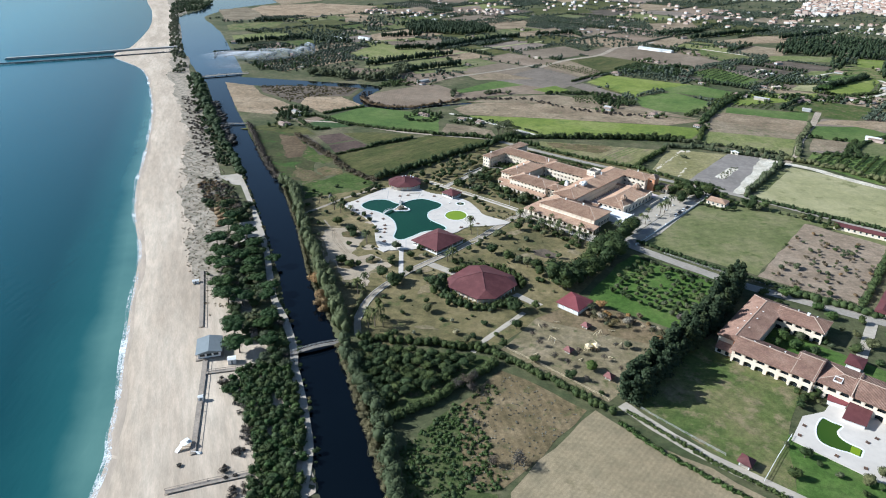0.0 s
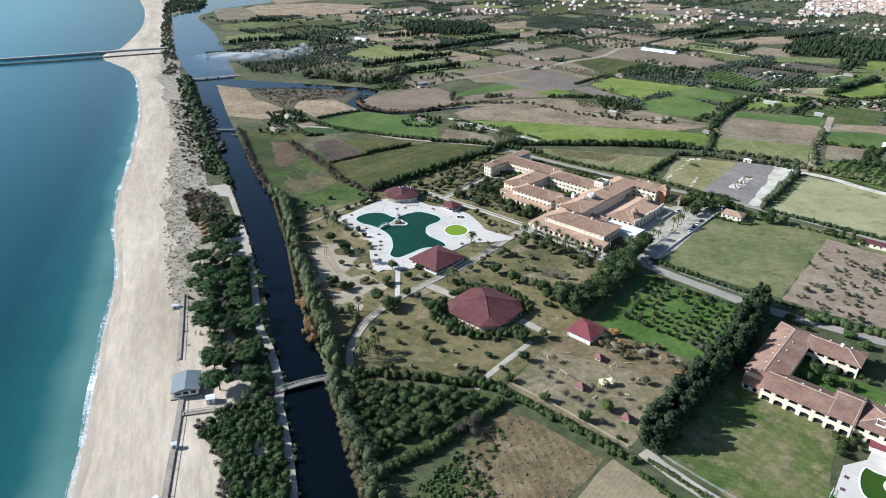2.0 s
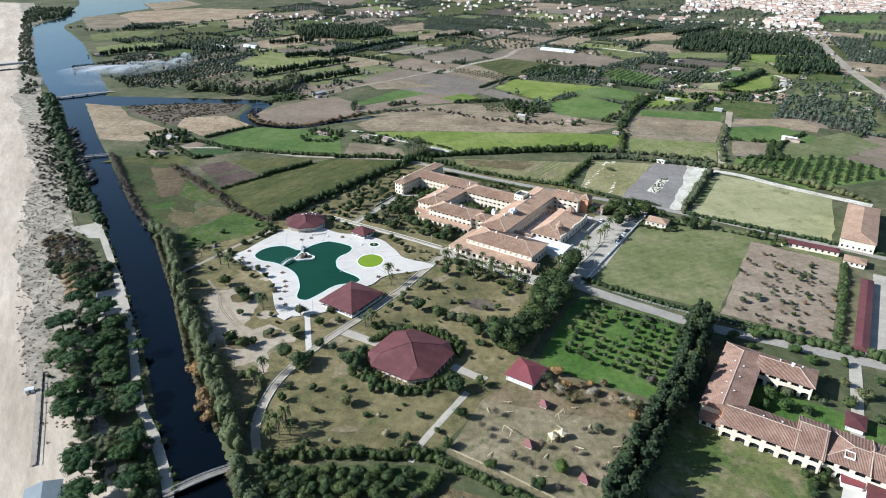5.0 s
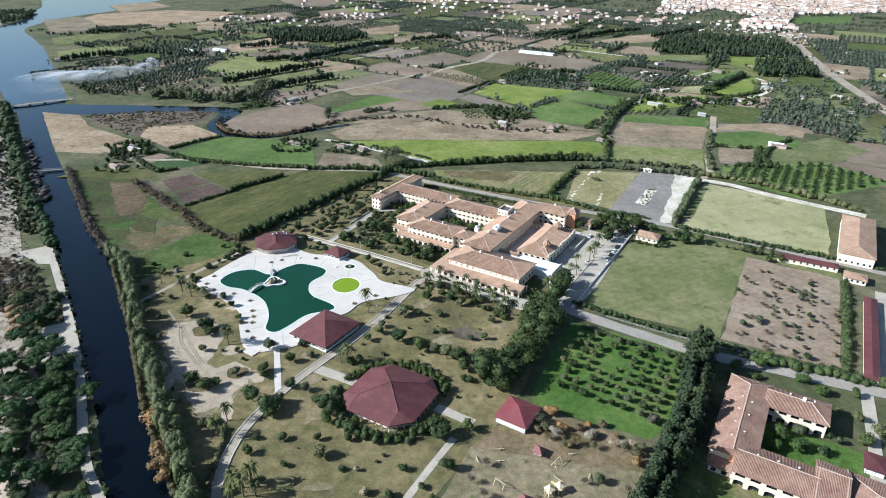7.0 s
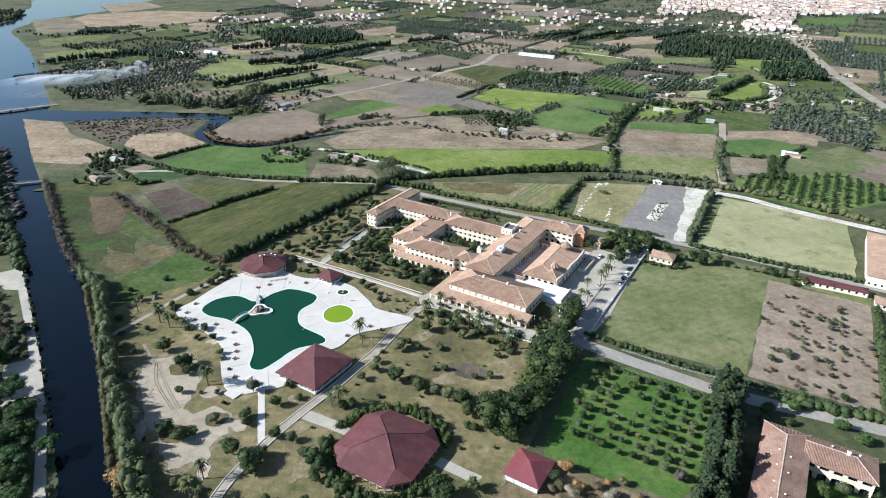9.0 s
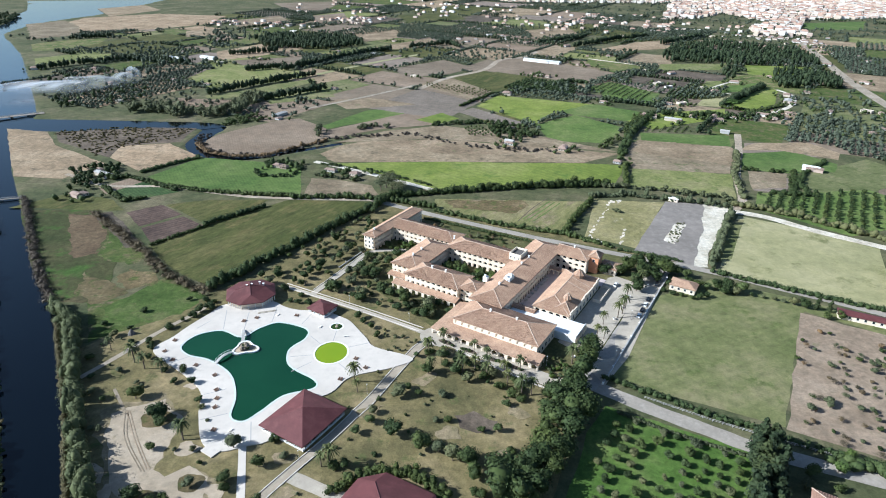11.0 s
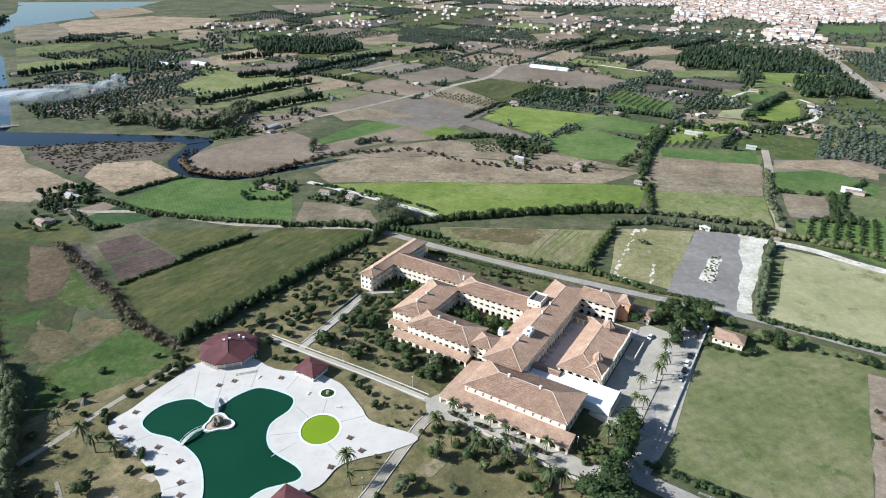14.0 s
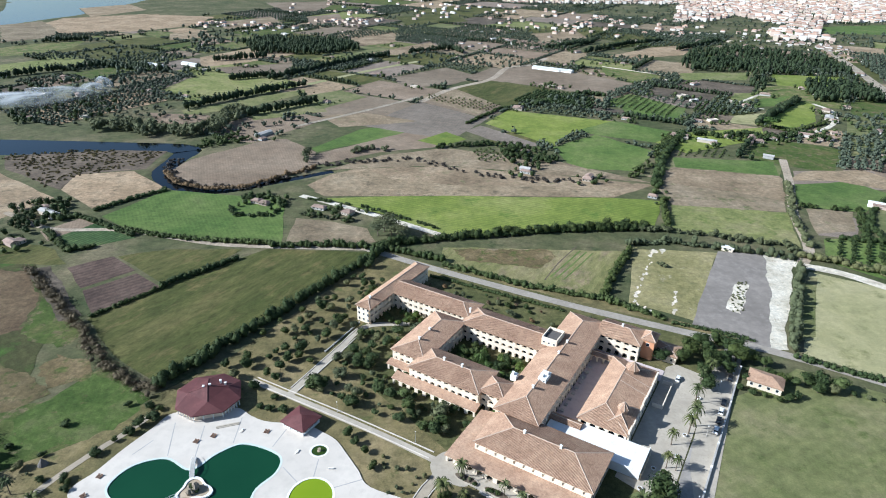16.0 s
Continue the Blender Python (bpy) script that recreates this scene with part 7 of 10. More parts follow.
for x, y, l, h in ((32, 174, "orange", 4.2), (35, 166, "orange", 3.4), (26, 164.5, "brown", 3.2), (41, 166, "brown", 3.4), (45, 168, "orange", 2.8), (50, 168, "brown", 3.0), (54, 163, "orange", 2.6), (58, 150, "orange", 3.6), (61, 157, "olive", 3.6), (69, 171, "grey", 4.4), (47, 163, "brown", 2.4)):
    plant("round", l, x, y, h, "russet leafy bush beside the playground", "brush", 1.3, name="brush_bush")
# dense citrus orchard and small orchards in rows
def rows_in(poly, du, dv, make, seed, jitter=0.5, skip=0.05, turn=TURN):
    r = random.Random(seed)
    cu, su = math.cos(radians(turn)), math.sin(radians(turn))
    pu = [x * cu + y * su for x, y in poly]
    pv = [-x * su + y * cu for x, y in poly]
    u = min(pu)
    while u < max(pu):
        v = min(pv)
        while v < max(pv):
            x, y = u * cu - v * su + r.uniform(-jitter, jitter), u * su + v * cu + r.uniform(-jitter, jitter)
            if inside(x, y, poly) and r.random() > skip:
                make(x, y, r)
            v += dv
        u += du


rows_in([(-16, 118), (-68, 114), (-73, 103), (-50, 76), (-26, 100)], 4.4, 4.4, lambda x, y, r: plant("round", r.choice(["dark", "dark", "hedge"]), x, y, r.uniform(3.6, 5.0), "dense citrus tree in orchard rows", "citrus orchard", 1.3, name="citrus_tree"), 41, 0.8)
rows_in([(50, 232), (94, 212), (80, 182), (66, 170), (34, 186), (42, 220)], 5.2, 5.4, lambda x, y, r: plant("round", r.choice(["dark", "hedge", "olive"]), x, y, r.uniform(2.5, 3.6), "young fruit tree on bright grass", "fruit orchard", 1.25, name="fruit_tree"), 42, 0.7, 0.08)
for x, y in ((158, 293), (162, 292), (147, 286), (146, 281), (149, 279), (159, 282), (161, 280), (162, 279), (158, 276), (160, 275), (138, 272), (139, 268), (150, 267), (155, 270), (154, 265), (153, 261), (145, 259), (145, 256), (149, 256), (164, 272), (166, 274), (180, 283), (178, 279), (176, 273), (169, 266), (171, 262), (175, 261), (168, 259), (148, 252), (145, 247), (153, 253), (153, 250), (161, 257), (159, 252), (157, 248), (163, 249)):
    plant(plant_rng.choice(["round", "bare"]), plant_rng.choice(["olive", "twig", "brown", "dark"]), x, y, plant_rng.uniform(1.5, 2.5), "spindly young tree on bare soil", "young trees", 1.35, name="young_tree")
for x, y in ((162, 245), (162, 244), (168, 248), (166, 242), (178, 254), (175, 249), (174, 244), (182, 253), (176, 243), (132, 246), (134, 245), (129, 238), (147, 240), (151, 239), (151, 237), (158, 240), (165, 237), (122, 231), (136, 233), (150, 234), (148, 229), (143, 230), (154, 230), (167, 233), (164, 227), (130, 227), (132, 224), (133, 223), (130, 220), (138, 222), (142, 219), (148, 222), (140, 215), (158, 217), (149, 210), (153, 208), (125, 232)):
    plant(plant_rng.choice(["round", "bare"]), plant_rng.choice(["olive", "twig", "brown", "dark"]), x, y, plant_rng.uniform(1.5, 2.5), "spindly young tree on bare soil", "young trees", 1.35, name="young_tree")
for x, y in ((168, 269), (166, 264), (172, 267), (171, 269), (137, 244), (136, 241), (128, 239)):
    plant("round", "olive", x, y, plant_rng.uniform(2.8, 3.6), "yellowish leafy young tree on bare soil", "young trees", 1.3, name="young_tree")
rows_in([(204, 470), (286, 482), (314, 442), (234, 406), (196, 442)], 7.0, 4.6, lambda x, y, r: plant("round", "dark", x, y, r.uniform(2.6, 3.4), "orchard tree in long rows", "farm orchard", 1.25, name="orchard_tree"), 44, 0.5, 0.04)
# scrub on the abandoned fields
def shrub_field(name, poly, n, lo, hi, leafkind, label, seed, wide=1.5, gap=0.0):
    """Low plants that nobody could count, as one object."""
    r, rs = random.Random(seed), np.random.RandomState(seed)
    xs, ys = [p[0] for p in poly], [p[1] for p in poly]
    c, rad = [], []
    while len(c) < n:
        x, y = r.uniform(min(xs), max(xs)), r.uniform(min(ys), max(ys))
        if inside(x, y, poly) and not on_road(x, y, 0.5):
            h = r.uniform(lo, hi)
            c.append((x, y, h * 0.4)), rad.append((h * wide * r.uniform(0.5, 0.9), h * wide * r.uniform(0.5, 0.9), h * 0.6))
    ob = new(name, fast_mesh(name, *clump_arrays(c, rad, 22, 0.2, rs), LEAF[leafkind]))
    return tagged(ob, label, "scrub", kind="stuff")


shrub_field("brambles", [(-9, 46), (2, 50), (-6, 72), (-22, 88), (-36, 60), (-24, 34), (-10, 6)], 520, 0.3, 0.9, "green", "low green brambles in the abandoned field", 45, 1.4)
shrub_field("dark_brambles", [(-9, 46), (2, 50), (-6, 72), (-22, 88), (-36, 60), (-24, 34)], 110, 0.6, 1.5, "hedge", "dark green brambles in the abandoned field", 451, 1.3)
shrub_field("russet_weeds", [(26, 94), (4, 52), (-8, 52), (-20, 80), (-6, 110)], 260, 0.08, 0.2, "dune", "low russet weeds in the field", 46, 1.6)
shrub_field("field_brambles", [(-2, 60), (4, 54), (-6, 56), (-20, 84), (-12, 104), (-6, 100), (-10, 80)], 60, 0.4, 1.1, "hedge", "green brambles spreading into the weeds", 461, 1.3)
plant("bare", "grey", 6, 62, 4.6, "large leafless grey bush in the weeds", "", 1.5)
for x, y, h in ((-20, 99, 5), (-17, 96, 4.4), (-23, 97, 4.2), (-18, 103, 4.6), (-2, 60, 4.2), (-11, 78, 2.2)):
    plant("bare", "grey", x, y, h, "leafless grey shrub in the fields", "", 1.3)
# residence garden
for x, y in ((116, 175), (123, 174), (120, 168), (128, 170), (112, 166), (108, 160), (116, 160), (124, 158), (132, 164), (130, 168), (141, 180), (129, 214), (122, 208), (145, 214), (112, 206), (108, 200), (152, 190), (146, 176), (140, 190), (150, 170), (136, 198), (118, 200), (160, 178), (142, 164), (148, 156)):
    plant(plant_rng.choice(["round", "round", "shrub"]), plant_rng.choice(["dark", "green", "hedge", "olive"]), x, y, plant_rng.uniform(3, 5.5), "leafy tree in the residence garden", "residence trees", 1.15)
for x, y in ((97, 79), (107, 87), (112, 83), (109, 126), (112, 124), (116, 122), (120, 82), (126, 86), (130, 88), (134, 92), (103, 90), (98, 94), (124, 80), (118, 76), (132, 82)):
    plant("round", plant_rng.choice(["dark", "green", "olive"]), x, y, plant_rng.uniform(2.2, 4.6), "small tree on garden grass", "residence trees", 1.2)

# beach pine belt
YARD = [(-192, 221), (-179, 229), (-162, 199), (-177, 194)]
LANDING = [(-251, 293), (-237, 303), (-218, 280), (-230, 279)]
TREE_W_Y, TREE_W_X = [20, 37, 51, 72, 92, 107, 117, 132, 148, 165, 181, 198, 218, 234, 258, 286, 420, 600], [-79, -87, -92, -105, -113, -134, -142, -157, -166, -175, -187, -197, -201, -219, -244, -262, -345, -486]
PATH_Y, PATH_X = [5, 31, 51, 74, 94, 106, 127, 145, 191, 238, 305, 385, 482, 620], [-46, -60, -67, -80, -93, -99, -114, -129, -157, -190, -240, -300, -372, -470]
rng = random.Random(51)
belt = []
# the umbrella pines behind the beach
for x, y, h in ((-194, 219, 8), (-191, 208, 9), (-183, 203, 7), (-174, 200, 8.5), (-174, 191, 8), (-185, 186, 8.5), (-164, 190, 6.5), (-172, 173, 9), (-162, 172, 8), (-180, 177, 7), (-159, 180, 6.5), (-164, 160, 8.5), (-172, 163, 7), (-151, 168, 6.5), (-150, 159, 7), (-156, 143, 7.5),
                (-146, 132, 9.5), (-138, 132, 8), (-152, 137, 6), (-128, 138, 6.5), (-130, 145, 6.5), (-129, 108, 8.5), (-120, 97, 8), (-118, 122, 6.5), (-118, 114, 6.5), (-141, 152, 6), (-143, 174, 6), (-110, 104, 6)):
    plant("pine", "pine", x, y, h, "umbrella pine in the belt behind the beach", "beach pines", 1.3)
    belt.append((x, y, h * 0.75))
tries = 0
while len(belt) < 215 and tries < 14000:
    tries += 1
    y = rng.uniform(90, 250)
    a, b = np.interp(y, TREE_W_Y, TREE_W_X), np.interp(y, PATH_Y, PATH_X) - 3.6
    f = rng.random()
    x = a + (b - a) * f
    sandy = 100 < y < 232
    if 84 < y < 104 and x < -108 or inside(x, y, YARD) or inside(x, y, LANDING):
        continue
    if sandy and (f < 0.3 or noise.noise((x * 0.09, y * 0.09, 1.0)) < -0.12):
        continue
    gap = 3.3
    if any(math.hypot(x - px, y - py) < (gap + pg) * 0.5 for px, py, pg in belt):
        continue
    belt.append((x, y, gap))
    dice = rng.random()
    if y > 226 and dice < 0.6:
        plant("shrub", rng.choice(["grey", "brown", "grey", "reed"]), x, y, rng.uniform(1.6, 2.8), "dry brown scrub behind the beach", "beach scrub", 1.5, name="beach_bush")
    elif dice < 0.12:
        plant("bare", "grey", x, y, rng.uniform(2.5, 4), "leafless grey shrub behind the beach", "beach scrub", 1.3)
    else:
        plant("round" if dice < 0.6 else "shrub", rng.choice(["hedge", "dark", "dark", "olive", "dark"]), x, y, rng.uniform(3.2, 5.4), "dense evergreen bush behind the beach", "beach scrub", 1.3, name="beach_bush")
# bushes between the path and the water
for k in range(70):
    y = rng.uniform(30, 300)
    x = float(np.interp(y, PATH_Y, PATH_X)) + rng.uniform(2.4, 3.6)
    plant("shrub", rng.choice(["olive", "dark", "hedge", "reed"]), x, y, rng.uniform(0.8, 2.2), "small bush on the canal bank", "bank bushes", 1.2, name="bank_bush")
fringe = 0
while fringe < 90:
    y = rng.uniform(16, 290)
    a, b = np.interp(y, TREE_W_Y, TREE_W_X), np.interp(y, PATH_Y, PATH_X) - 3.2
    x = a - 3 + (b - a + 3) * rng.random()
    if 82 < y < 108 and x < -112 or inside(x, y, YARD) or inside(x, y, LANDING):
        continue
    plant("shrub", rng.choice(["grey", "olive", "dark", "hedge", "reed", "pine"]), x, y, rng.uniform(0.8, 2.0), "low bush among sand and pines", "beach scrub", 1.5, name="low_bush")
    fringe += 1
H([(-330, 420), (-300, 380), (-262, 335), (-236, 302)], 7, 3.4, "dark", "dense scrub beside the canal path", 52, "thicket", ragged=0.4)
H([(-480, 618), (-430, 552), (-384, 490), (-330, 420)], 10, 4.5, "dark", "dense trees beside the canal path", 53, "thicket", ragged=0.4, leaf=0.5)
H([(-380, 500), (-330, 432), (-285, 372)], 12, 2.2, "grey", "brown scrub on the dunes", 54, "thicket", ragged=0.5)
H([(-228, 246), (-214, 238), (-198, 216)], 8, 2.0, "brown", "brown scrub on the dunes", 56, "thicket", ragged=0.5)
shrub_field("dune_scrub", [(-150, 118), (-186, 158), (-222, 206), (-276, 282), (-345, 395), (-420, 495), (-400, 500), (-325, 398), (-248, 300), (-196, 210), (-140, 135)], 1300, 0.10, 0.26, "dune", "low grey-green scrub on the dunes", 58, 2.6)
# the car park's weeds and bushes
for x, y, h in ((95, 432, 3.2), (96.5, 430.5, 2.4), (93.5, 433, 2.2)):
    plant("round", "olive", x, y, h, "lone bushy tree on trampled grass", "", 1.4)
shrub_field("gravel_weeds", [(127, 415), (136, 417), (122, 387), (115, 386)], 60, 0.2, 0.7, "olive", "weeds on a rubble island", 61, 1.5)
for x, y, h in ((-98.5, 267.5, 2.6), (-97, 266.2, 1.6), (-100.2, 268.3, 1.4), (-99.6, 265.6, 1.2)):
    plant("shrub", "dark", x, y, h, "dark shrub on the rockery island", "island shrubs", 1.0, 0.55)
# planting beds along the restaurant walk
def uv(u, v):
    return (-33 + u * c29 - v * s29, 365 + u * s29 + v * c29)


bed_soil = plain("bed_soil", (0.13, 0.10, 0.07), 0.9, 0.2, 1.0)
for k, u in enumerate((62, 73, 84, 95)):
    loop = [uv(u + 4.4 * math.cos(a), -67.2 + 1.5 * math.sin(a)) for a in np.linspace(0, 6.283, 18, endpoint=False)]
    tagged(flat("planting_bed", [loop], 0.34, bed_soil, 0.1), "planting bed before the restaurant porch", "flower bed", kind="structure")
    tagged(ribbon("bed_kerb", loop + loop[:1], 0.3, 0.4, PAVING, 1, 0.2, False), "pale stone kerb round a planting bed", "kerb", kind="structure")
    for j in range(7):
        x, y = uv(u + plant_rng.uniform(-3.6, 3.6), -67.2 + plant_rng.uniform(-0.8, 0.8))
        plant("shrub", plant_rng.choice(["dark", "grey", "hedge", "olive"]), x, y, plant_rng.uniform(0.8, 1.7), "garden shrub in a bed before the restaurant", "garden shrubs", 1.2)
    for j in range(1):
        x, y = uv(u + (-2.4, 2.6)[k % 2] + plant_rng.uniform(-0.6, 0.6), -67.0)
        plant("palm", "palm", x, y, plant_rng.uniform(5.5, 7.5), "date palm with a shaggy crown", "palms of the resort", 1.2)
for u, v in ((58, -77), (60, -78.5), (66, -76), (75, -77), (78, -79), (88, -79), (97, -78)):
    x, y = uv(u, v)
    plant("palm", "palm", x, y, plant_rng.uniform(5.5, 8), "date palm with a shaggy crown", "palms of the resort", 1.2)
for k in range(34):
    x, y = uv(plant_rng.uniform(56, 104), plant_rng.uniform(-84, -75))
    plant(plant_rng.choice(["shrub", "shrub", "round"]), plant_rng.choice(["dark", "hedge", "olive", "dark"]), x, y, plant_rng.uniform(1.4, 3.4), "evergreen shrub beside the restaurant walk", "garden shrubs", 1.25)
# trees along the meadow's edge by the road
for x, y, k, l, h in ((112, 336, "round", "dark", 4.5), (116, 333, "round", "dark", 5), (120, 331, "round", "hedge", 4), (125, 332, "round", "dark", 7), (130, 331, "round", "dark", 7.5), (136, 329, "round", "hedge", 6.5), (127, 327, "round", "dark", 5.5), (133, 326, "round", "olive", 4.5), (103, 350, "round", "dark", 6), (109, 346, "round", "dark", 6), (113, 343, "round", "hedge", 5), (97, 328, "shrub", "dark", 2.6), (101, 325, "shrub", "dark", 2.8), (105, 323, "shrub", "hedge", 2.6), (109, 321, "shrub", "dark", 2.8), (113, 321, "round", "dark", 3.4), (117, 323, "round", "dark", 3.6), (101, 333, "round", "dark", 4.4), (158, 318, "round", "olive", 5.5), (162, 316, "round", "dark", 5), (167, 314, "cypress", "cypress", 7), (172, 312, "cypress", "cypress", 7), (168, 306, "round", "dark", 4), (175, 306, "round", "dark", 4.6), (150, 322, "shrub", "olive", 2.4), (145, 324, "shrub", "olive", 2.4), (140, 326, "shrub", "dark", 2.4), (154, 320, "shrub", "olive", 2.2)):
    plant(k, l, x, y, h, "evergreen tree between meadow and road", "meadow trees", 1.15)
for x, y in ((110, 122), (113, 124), (116, 126), (108, 118), (118, 129)):
    plant("round", "dark", x, y, plant_rng.uniform(2.6, 4), "dark bush beside the smaller pool", "residence trees", 1.3)

# ---- the far plain: fields, hedgerows, woods, farms and the town ----
far_rng = random.Random(77)
FAR_MATS = [(SOIL, "brown ploughed field on the plain"), (OLIVE, "olive green pasture on the plain"), (MEADOW, "rough green meadow on the plain"), (REED, "pale dry grassland on the plain"), (FALLOW, "brown weedy fallow on the plain"),
            (GREY_SOIL, "grey brown fallow on the plain"), (MARSH, "dark brown fallow on the plain"), (OLIVE, "olive green pasture on the plain"), (RES_MEADOW, "damp green meadow on the plain"), (PASTURE, "fresh pasture on the plain"), (SOIL, "brown ploughed field on the plain"), (ROUGH_LAWN, "patchy grass on the plain")]
CU, SU = math.cos(radians(TURN)), math.sin(radians(TURN))


def to_world(u, v):
    return (u * CU - v * SU, u * SU + v * CU)


def split(u0, v0, u1, v1, out, lo):
    w, h = u1 - u0, v1 - v0
    if w < lo * 1.9 and h < lo * 2.1 and far_rng.random() < 0.8 or (w < lo and h < lo):
        out.append((u0, v0, u1, v1))
        return
    k = far_rng.uniform(0.36, 0.64)
    if w > h * far_rng.uniform(0.7, 1.4):
        split(u0, v0, u0 + w * k, v1, out, lo), split(u0 + w * k, v0, u1, v1, out, lo)
    else:
        split(u0, v0, u1, v0 + h * k, out, lo), split(u0, v0 + h * k, u1, v1, out, lo)


cells = []
for a, b, c, d, lo in ((-1250, 250, -50, 1100, 62), (-50, 250, 700, 1100, 62), (-1250, 1100, -100, 2300, 95), (-100, 1100, 900, 2300, 95)):
    split(a, b, c, d, cells, lo)


def wet(x, y):
    if x > -90:
        return False
    p, q = np.array([x]), np.array([y])
    if x < dune_x(y) + 75:
        return True
    if y > 740 and x > -560 or y < 500:
        return False
    return min(near_line(p, q, RIVER)[0], near_line(p, q, CREEK)[0], near_line(p, q, CANAL)[0]) < 9


NEAR_ZONE = [(-310, 640), (-480, 640), (-300, 380), (-60, 20), (180, 20), (260, 320), (330, 480), (320, 600), (160, 640), (100, 590), (-30, 720), (-120, 700), (-190, 650)]
WOODS = [[(302, 1070), (348, 1176), (441, 1230), (546, 1177), (552, 1089), (518, 1013), (417, 1008), (292, 1025)], [(365, 994), (398, 1018), (357, 905), (329, 887)], [(417, 945), (449, 967), (500, 906), (456, 844), (384, 849)],
         [(-371, 1167), (-340, 1222), (-222, 1209), (-173, 1128), (-232, 1077), (-326, 1079)], [(-502, 1265), (-412, 1266), (-367, 1156), (-440, 1133)], [(-480, 965), (-428, 985), (-376, 951), (-404, 898), (-455, 903)],
         [(-520, 830), (-400, 900), (-380, 850), (-460, 790)], [(480, 700), (420, 760), (460, 830), (560, 800)], [(62, 797), (120, 766), (150, 800), (147, 852), (92, 836)], [(440, 640), (400, 700), (470, 720), (520, 660)]]
WINDBREAKS = [[(-248, 893), (-208, 964), (-161, 1048), (-124, 1083)], [(-97, 1112), (-33, 1160), (-15, 1124)], [(-567, 868), (-536, 907), (-488, 952), (-388, 926)], [(-676, 1137), (-627, 1164)], [(-293, 744), (-254, 801), (-201, 866)],
              [(-224, 724), (-170, 784)], [(-298, 887), (-254, 913)], [(177, 1151), (267, 1253), (337, 1297)], [(338, 1203), (442, 1313)], [(-360, 1010), (-300, 1050)], [(120, 1190), (210, 1260)]]
tree_c, tree_r = [], []
cyp_c, cyp_r = [], []
layer_far = 0.012
for u0, v0, u1, v1 in cells:
    g = 2.0
    corners = [to_world(u0 + g, v0 + g), to_world(u1 - g, v0 + g), to_world(u1 - g, v1 - g), to_world(u0 + g, v1 - g)]
    mid = to_world((u0 + u1) / 2, (v0 + v1) / 2)
    samples = corners + [mid] + [((a[0] + mid[0]) / 2, (a[1] + mid[1]) / 2) for a in corners] + [((a[0] + b[0]) / 2, (a[1] + b[1]) / 2) for a, b in zip(corners, corners[1:] + corners[:1])]
    if any(wet(*s) for s in samples) or inside(*mid, NEAR_ZONE) or mid[1] > 2250 or mid[1] < 300:
        continue
    town = inside(*mid, [(180, 2300), (250, 1900), (420, 1500), (560, 1250), (760, 1300), (1600, 1900), (1600, 2700)])
    if not town:
        mat, label = far_rng.choice(FAR_MATS)
        layer_far = 0.012 + (layer_far - 0.012 + 0.0008) % 0.045
        pts = []
        for a, b in zip(corners, corners[1:] + corners[:1]):
            pts += [(a[0] + (b[0] - a[0]) * t + far_rng.uniform(-2.5, 2.5), a[1] + (b[1] - a[1]) * t + far_rng.uniform(-2.5, 2.5)) for t in (0, 0.33, 0.66)]
        if (mid[1] > 600 or mid[0] > 250) and not in_fields(*mid):
            tagged(flat("field", [pts], layer_far, mat), label, "field", "fields of the plain", "structure")
    # hedgerows and trees on its borders
    for a, b in (((u0, v0), (u1, v0)), ((u0, v0), (u0, v1))):
        dice = far_rng.random()
        length = math.hypot(b[0] - a[0], b[1] - a[1])
        if dice < 0.68:
            tall = far_rng.random() < 0.3
            wind = far_rng.random() < 0.22
            s0, s1 = sorted((far_rng.random(), far_rng.random())) if far_rng.random() < 0.5 else (0, 1)
            k = int(length * (s1 - s0) / (4.2 if wind else 3.6))
            for i in range(k):
                t = s0 + (s1 - s0) * i / max(1, k)
                x, y = to_world(a[0] + (b[0] - a[0]) * t + far_rng.gauss(0, 0.8), a[1] + (b[1] - a[1]) * t + far_rng.gauss(0, 0.8))
                if wet(x, y) or inside(x, y, NEAR_ZONE) or in_fields(x, y):
                    continue
                h = far_rng.uniform(1.4, 2.4) * (1.7 if tall else 1)
                if wind:
                    h = far_rng.uniform(4.5, 7)
                    cyp_c.append((x, y, h * 0.48)), cyp_r.append((2.4, 2.4, h * 0.55))
                else:
                    tree_c.append((x, y, h * 0.45)), tree_r.append((far_rng.uniform(1.8, 3.2), far_rng.uniform(1.8, 3.2), h * 0.6))
        elif dice < 0.9:
            for i in range(int(length / 12)):
                t = far_rng.random()
                x, y = to_world(a[0] + (b[0] - a[0]) * t + far_rng.gauss(0, 3), a[1] + (b[1] - a[1]) * t + far_rng.gauss(0, 3))
                if wet(x, y) or inside(x, y, NEAR_ZONE) or in_fields(x, y):
                    continue
                h = far_rng.uniform(2.5, 6)
                tree_c.append((x, y, h * 0.5)), tree_r.append((h * 0.45, h * 0.45, h * 0.5))
    # some cells are orchards or groves
    kind = far_rng.random()
    if not town and kind < 0.30 and mid[1] > 600:
        sp = far_rng.uniform(6.5, 9) if kind < 0.14 else far_rng.uniform(5, 6.5)
        for i in range(int((u1 - u0) / sp)):
            for j in range(int((v1 - v0) / sp)):
                if kind > 0.24 and far_rng.random() < 0.6:
                    continue
                x, y = to_world(u0 + 4 + i * sp + far_rng.gauss(0, 0.6), v0 + 4 + j * sp + far_rng.gauss(0, 0.6))
                if wet(x, y) or inside(x, y, NEAR_ZONE) or in_fields(x, y):
                    continue
                h = far_rng.uniform(2.2, 4.2)
                tree_c.append((x, y, h * 0.5)), tree_r.append((h * 0.55, h * 0.55, h * 0.55))
    elif town or kind > 0.86:
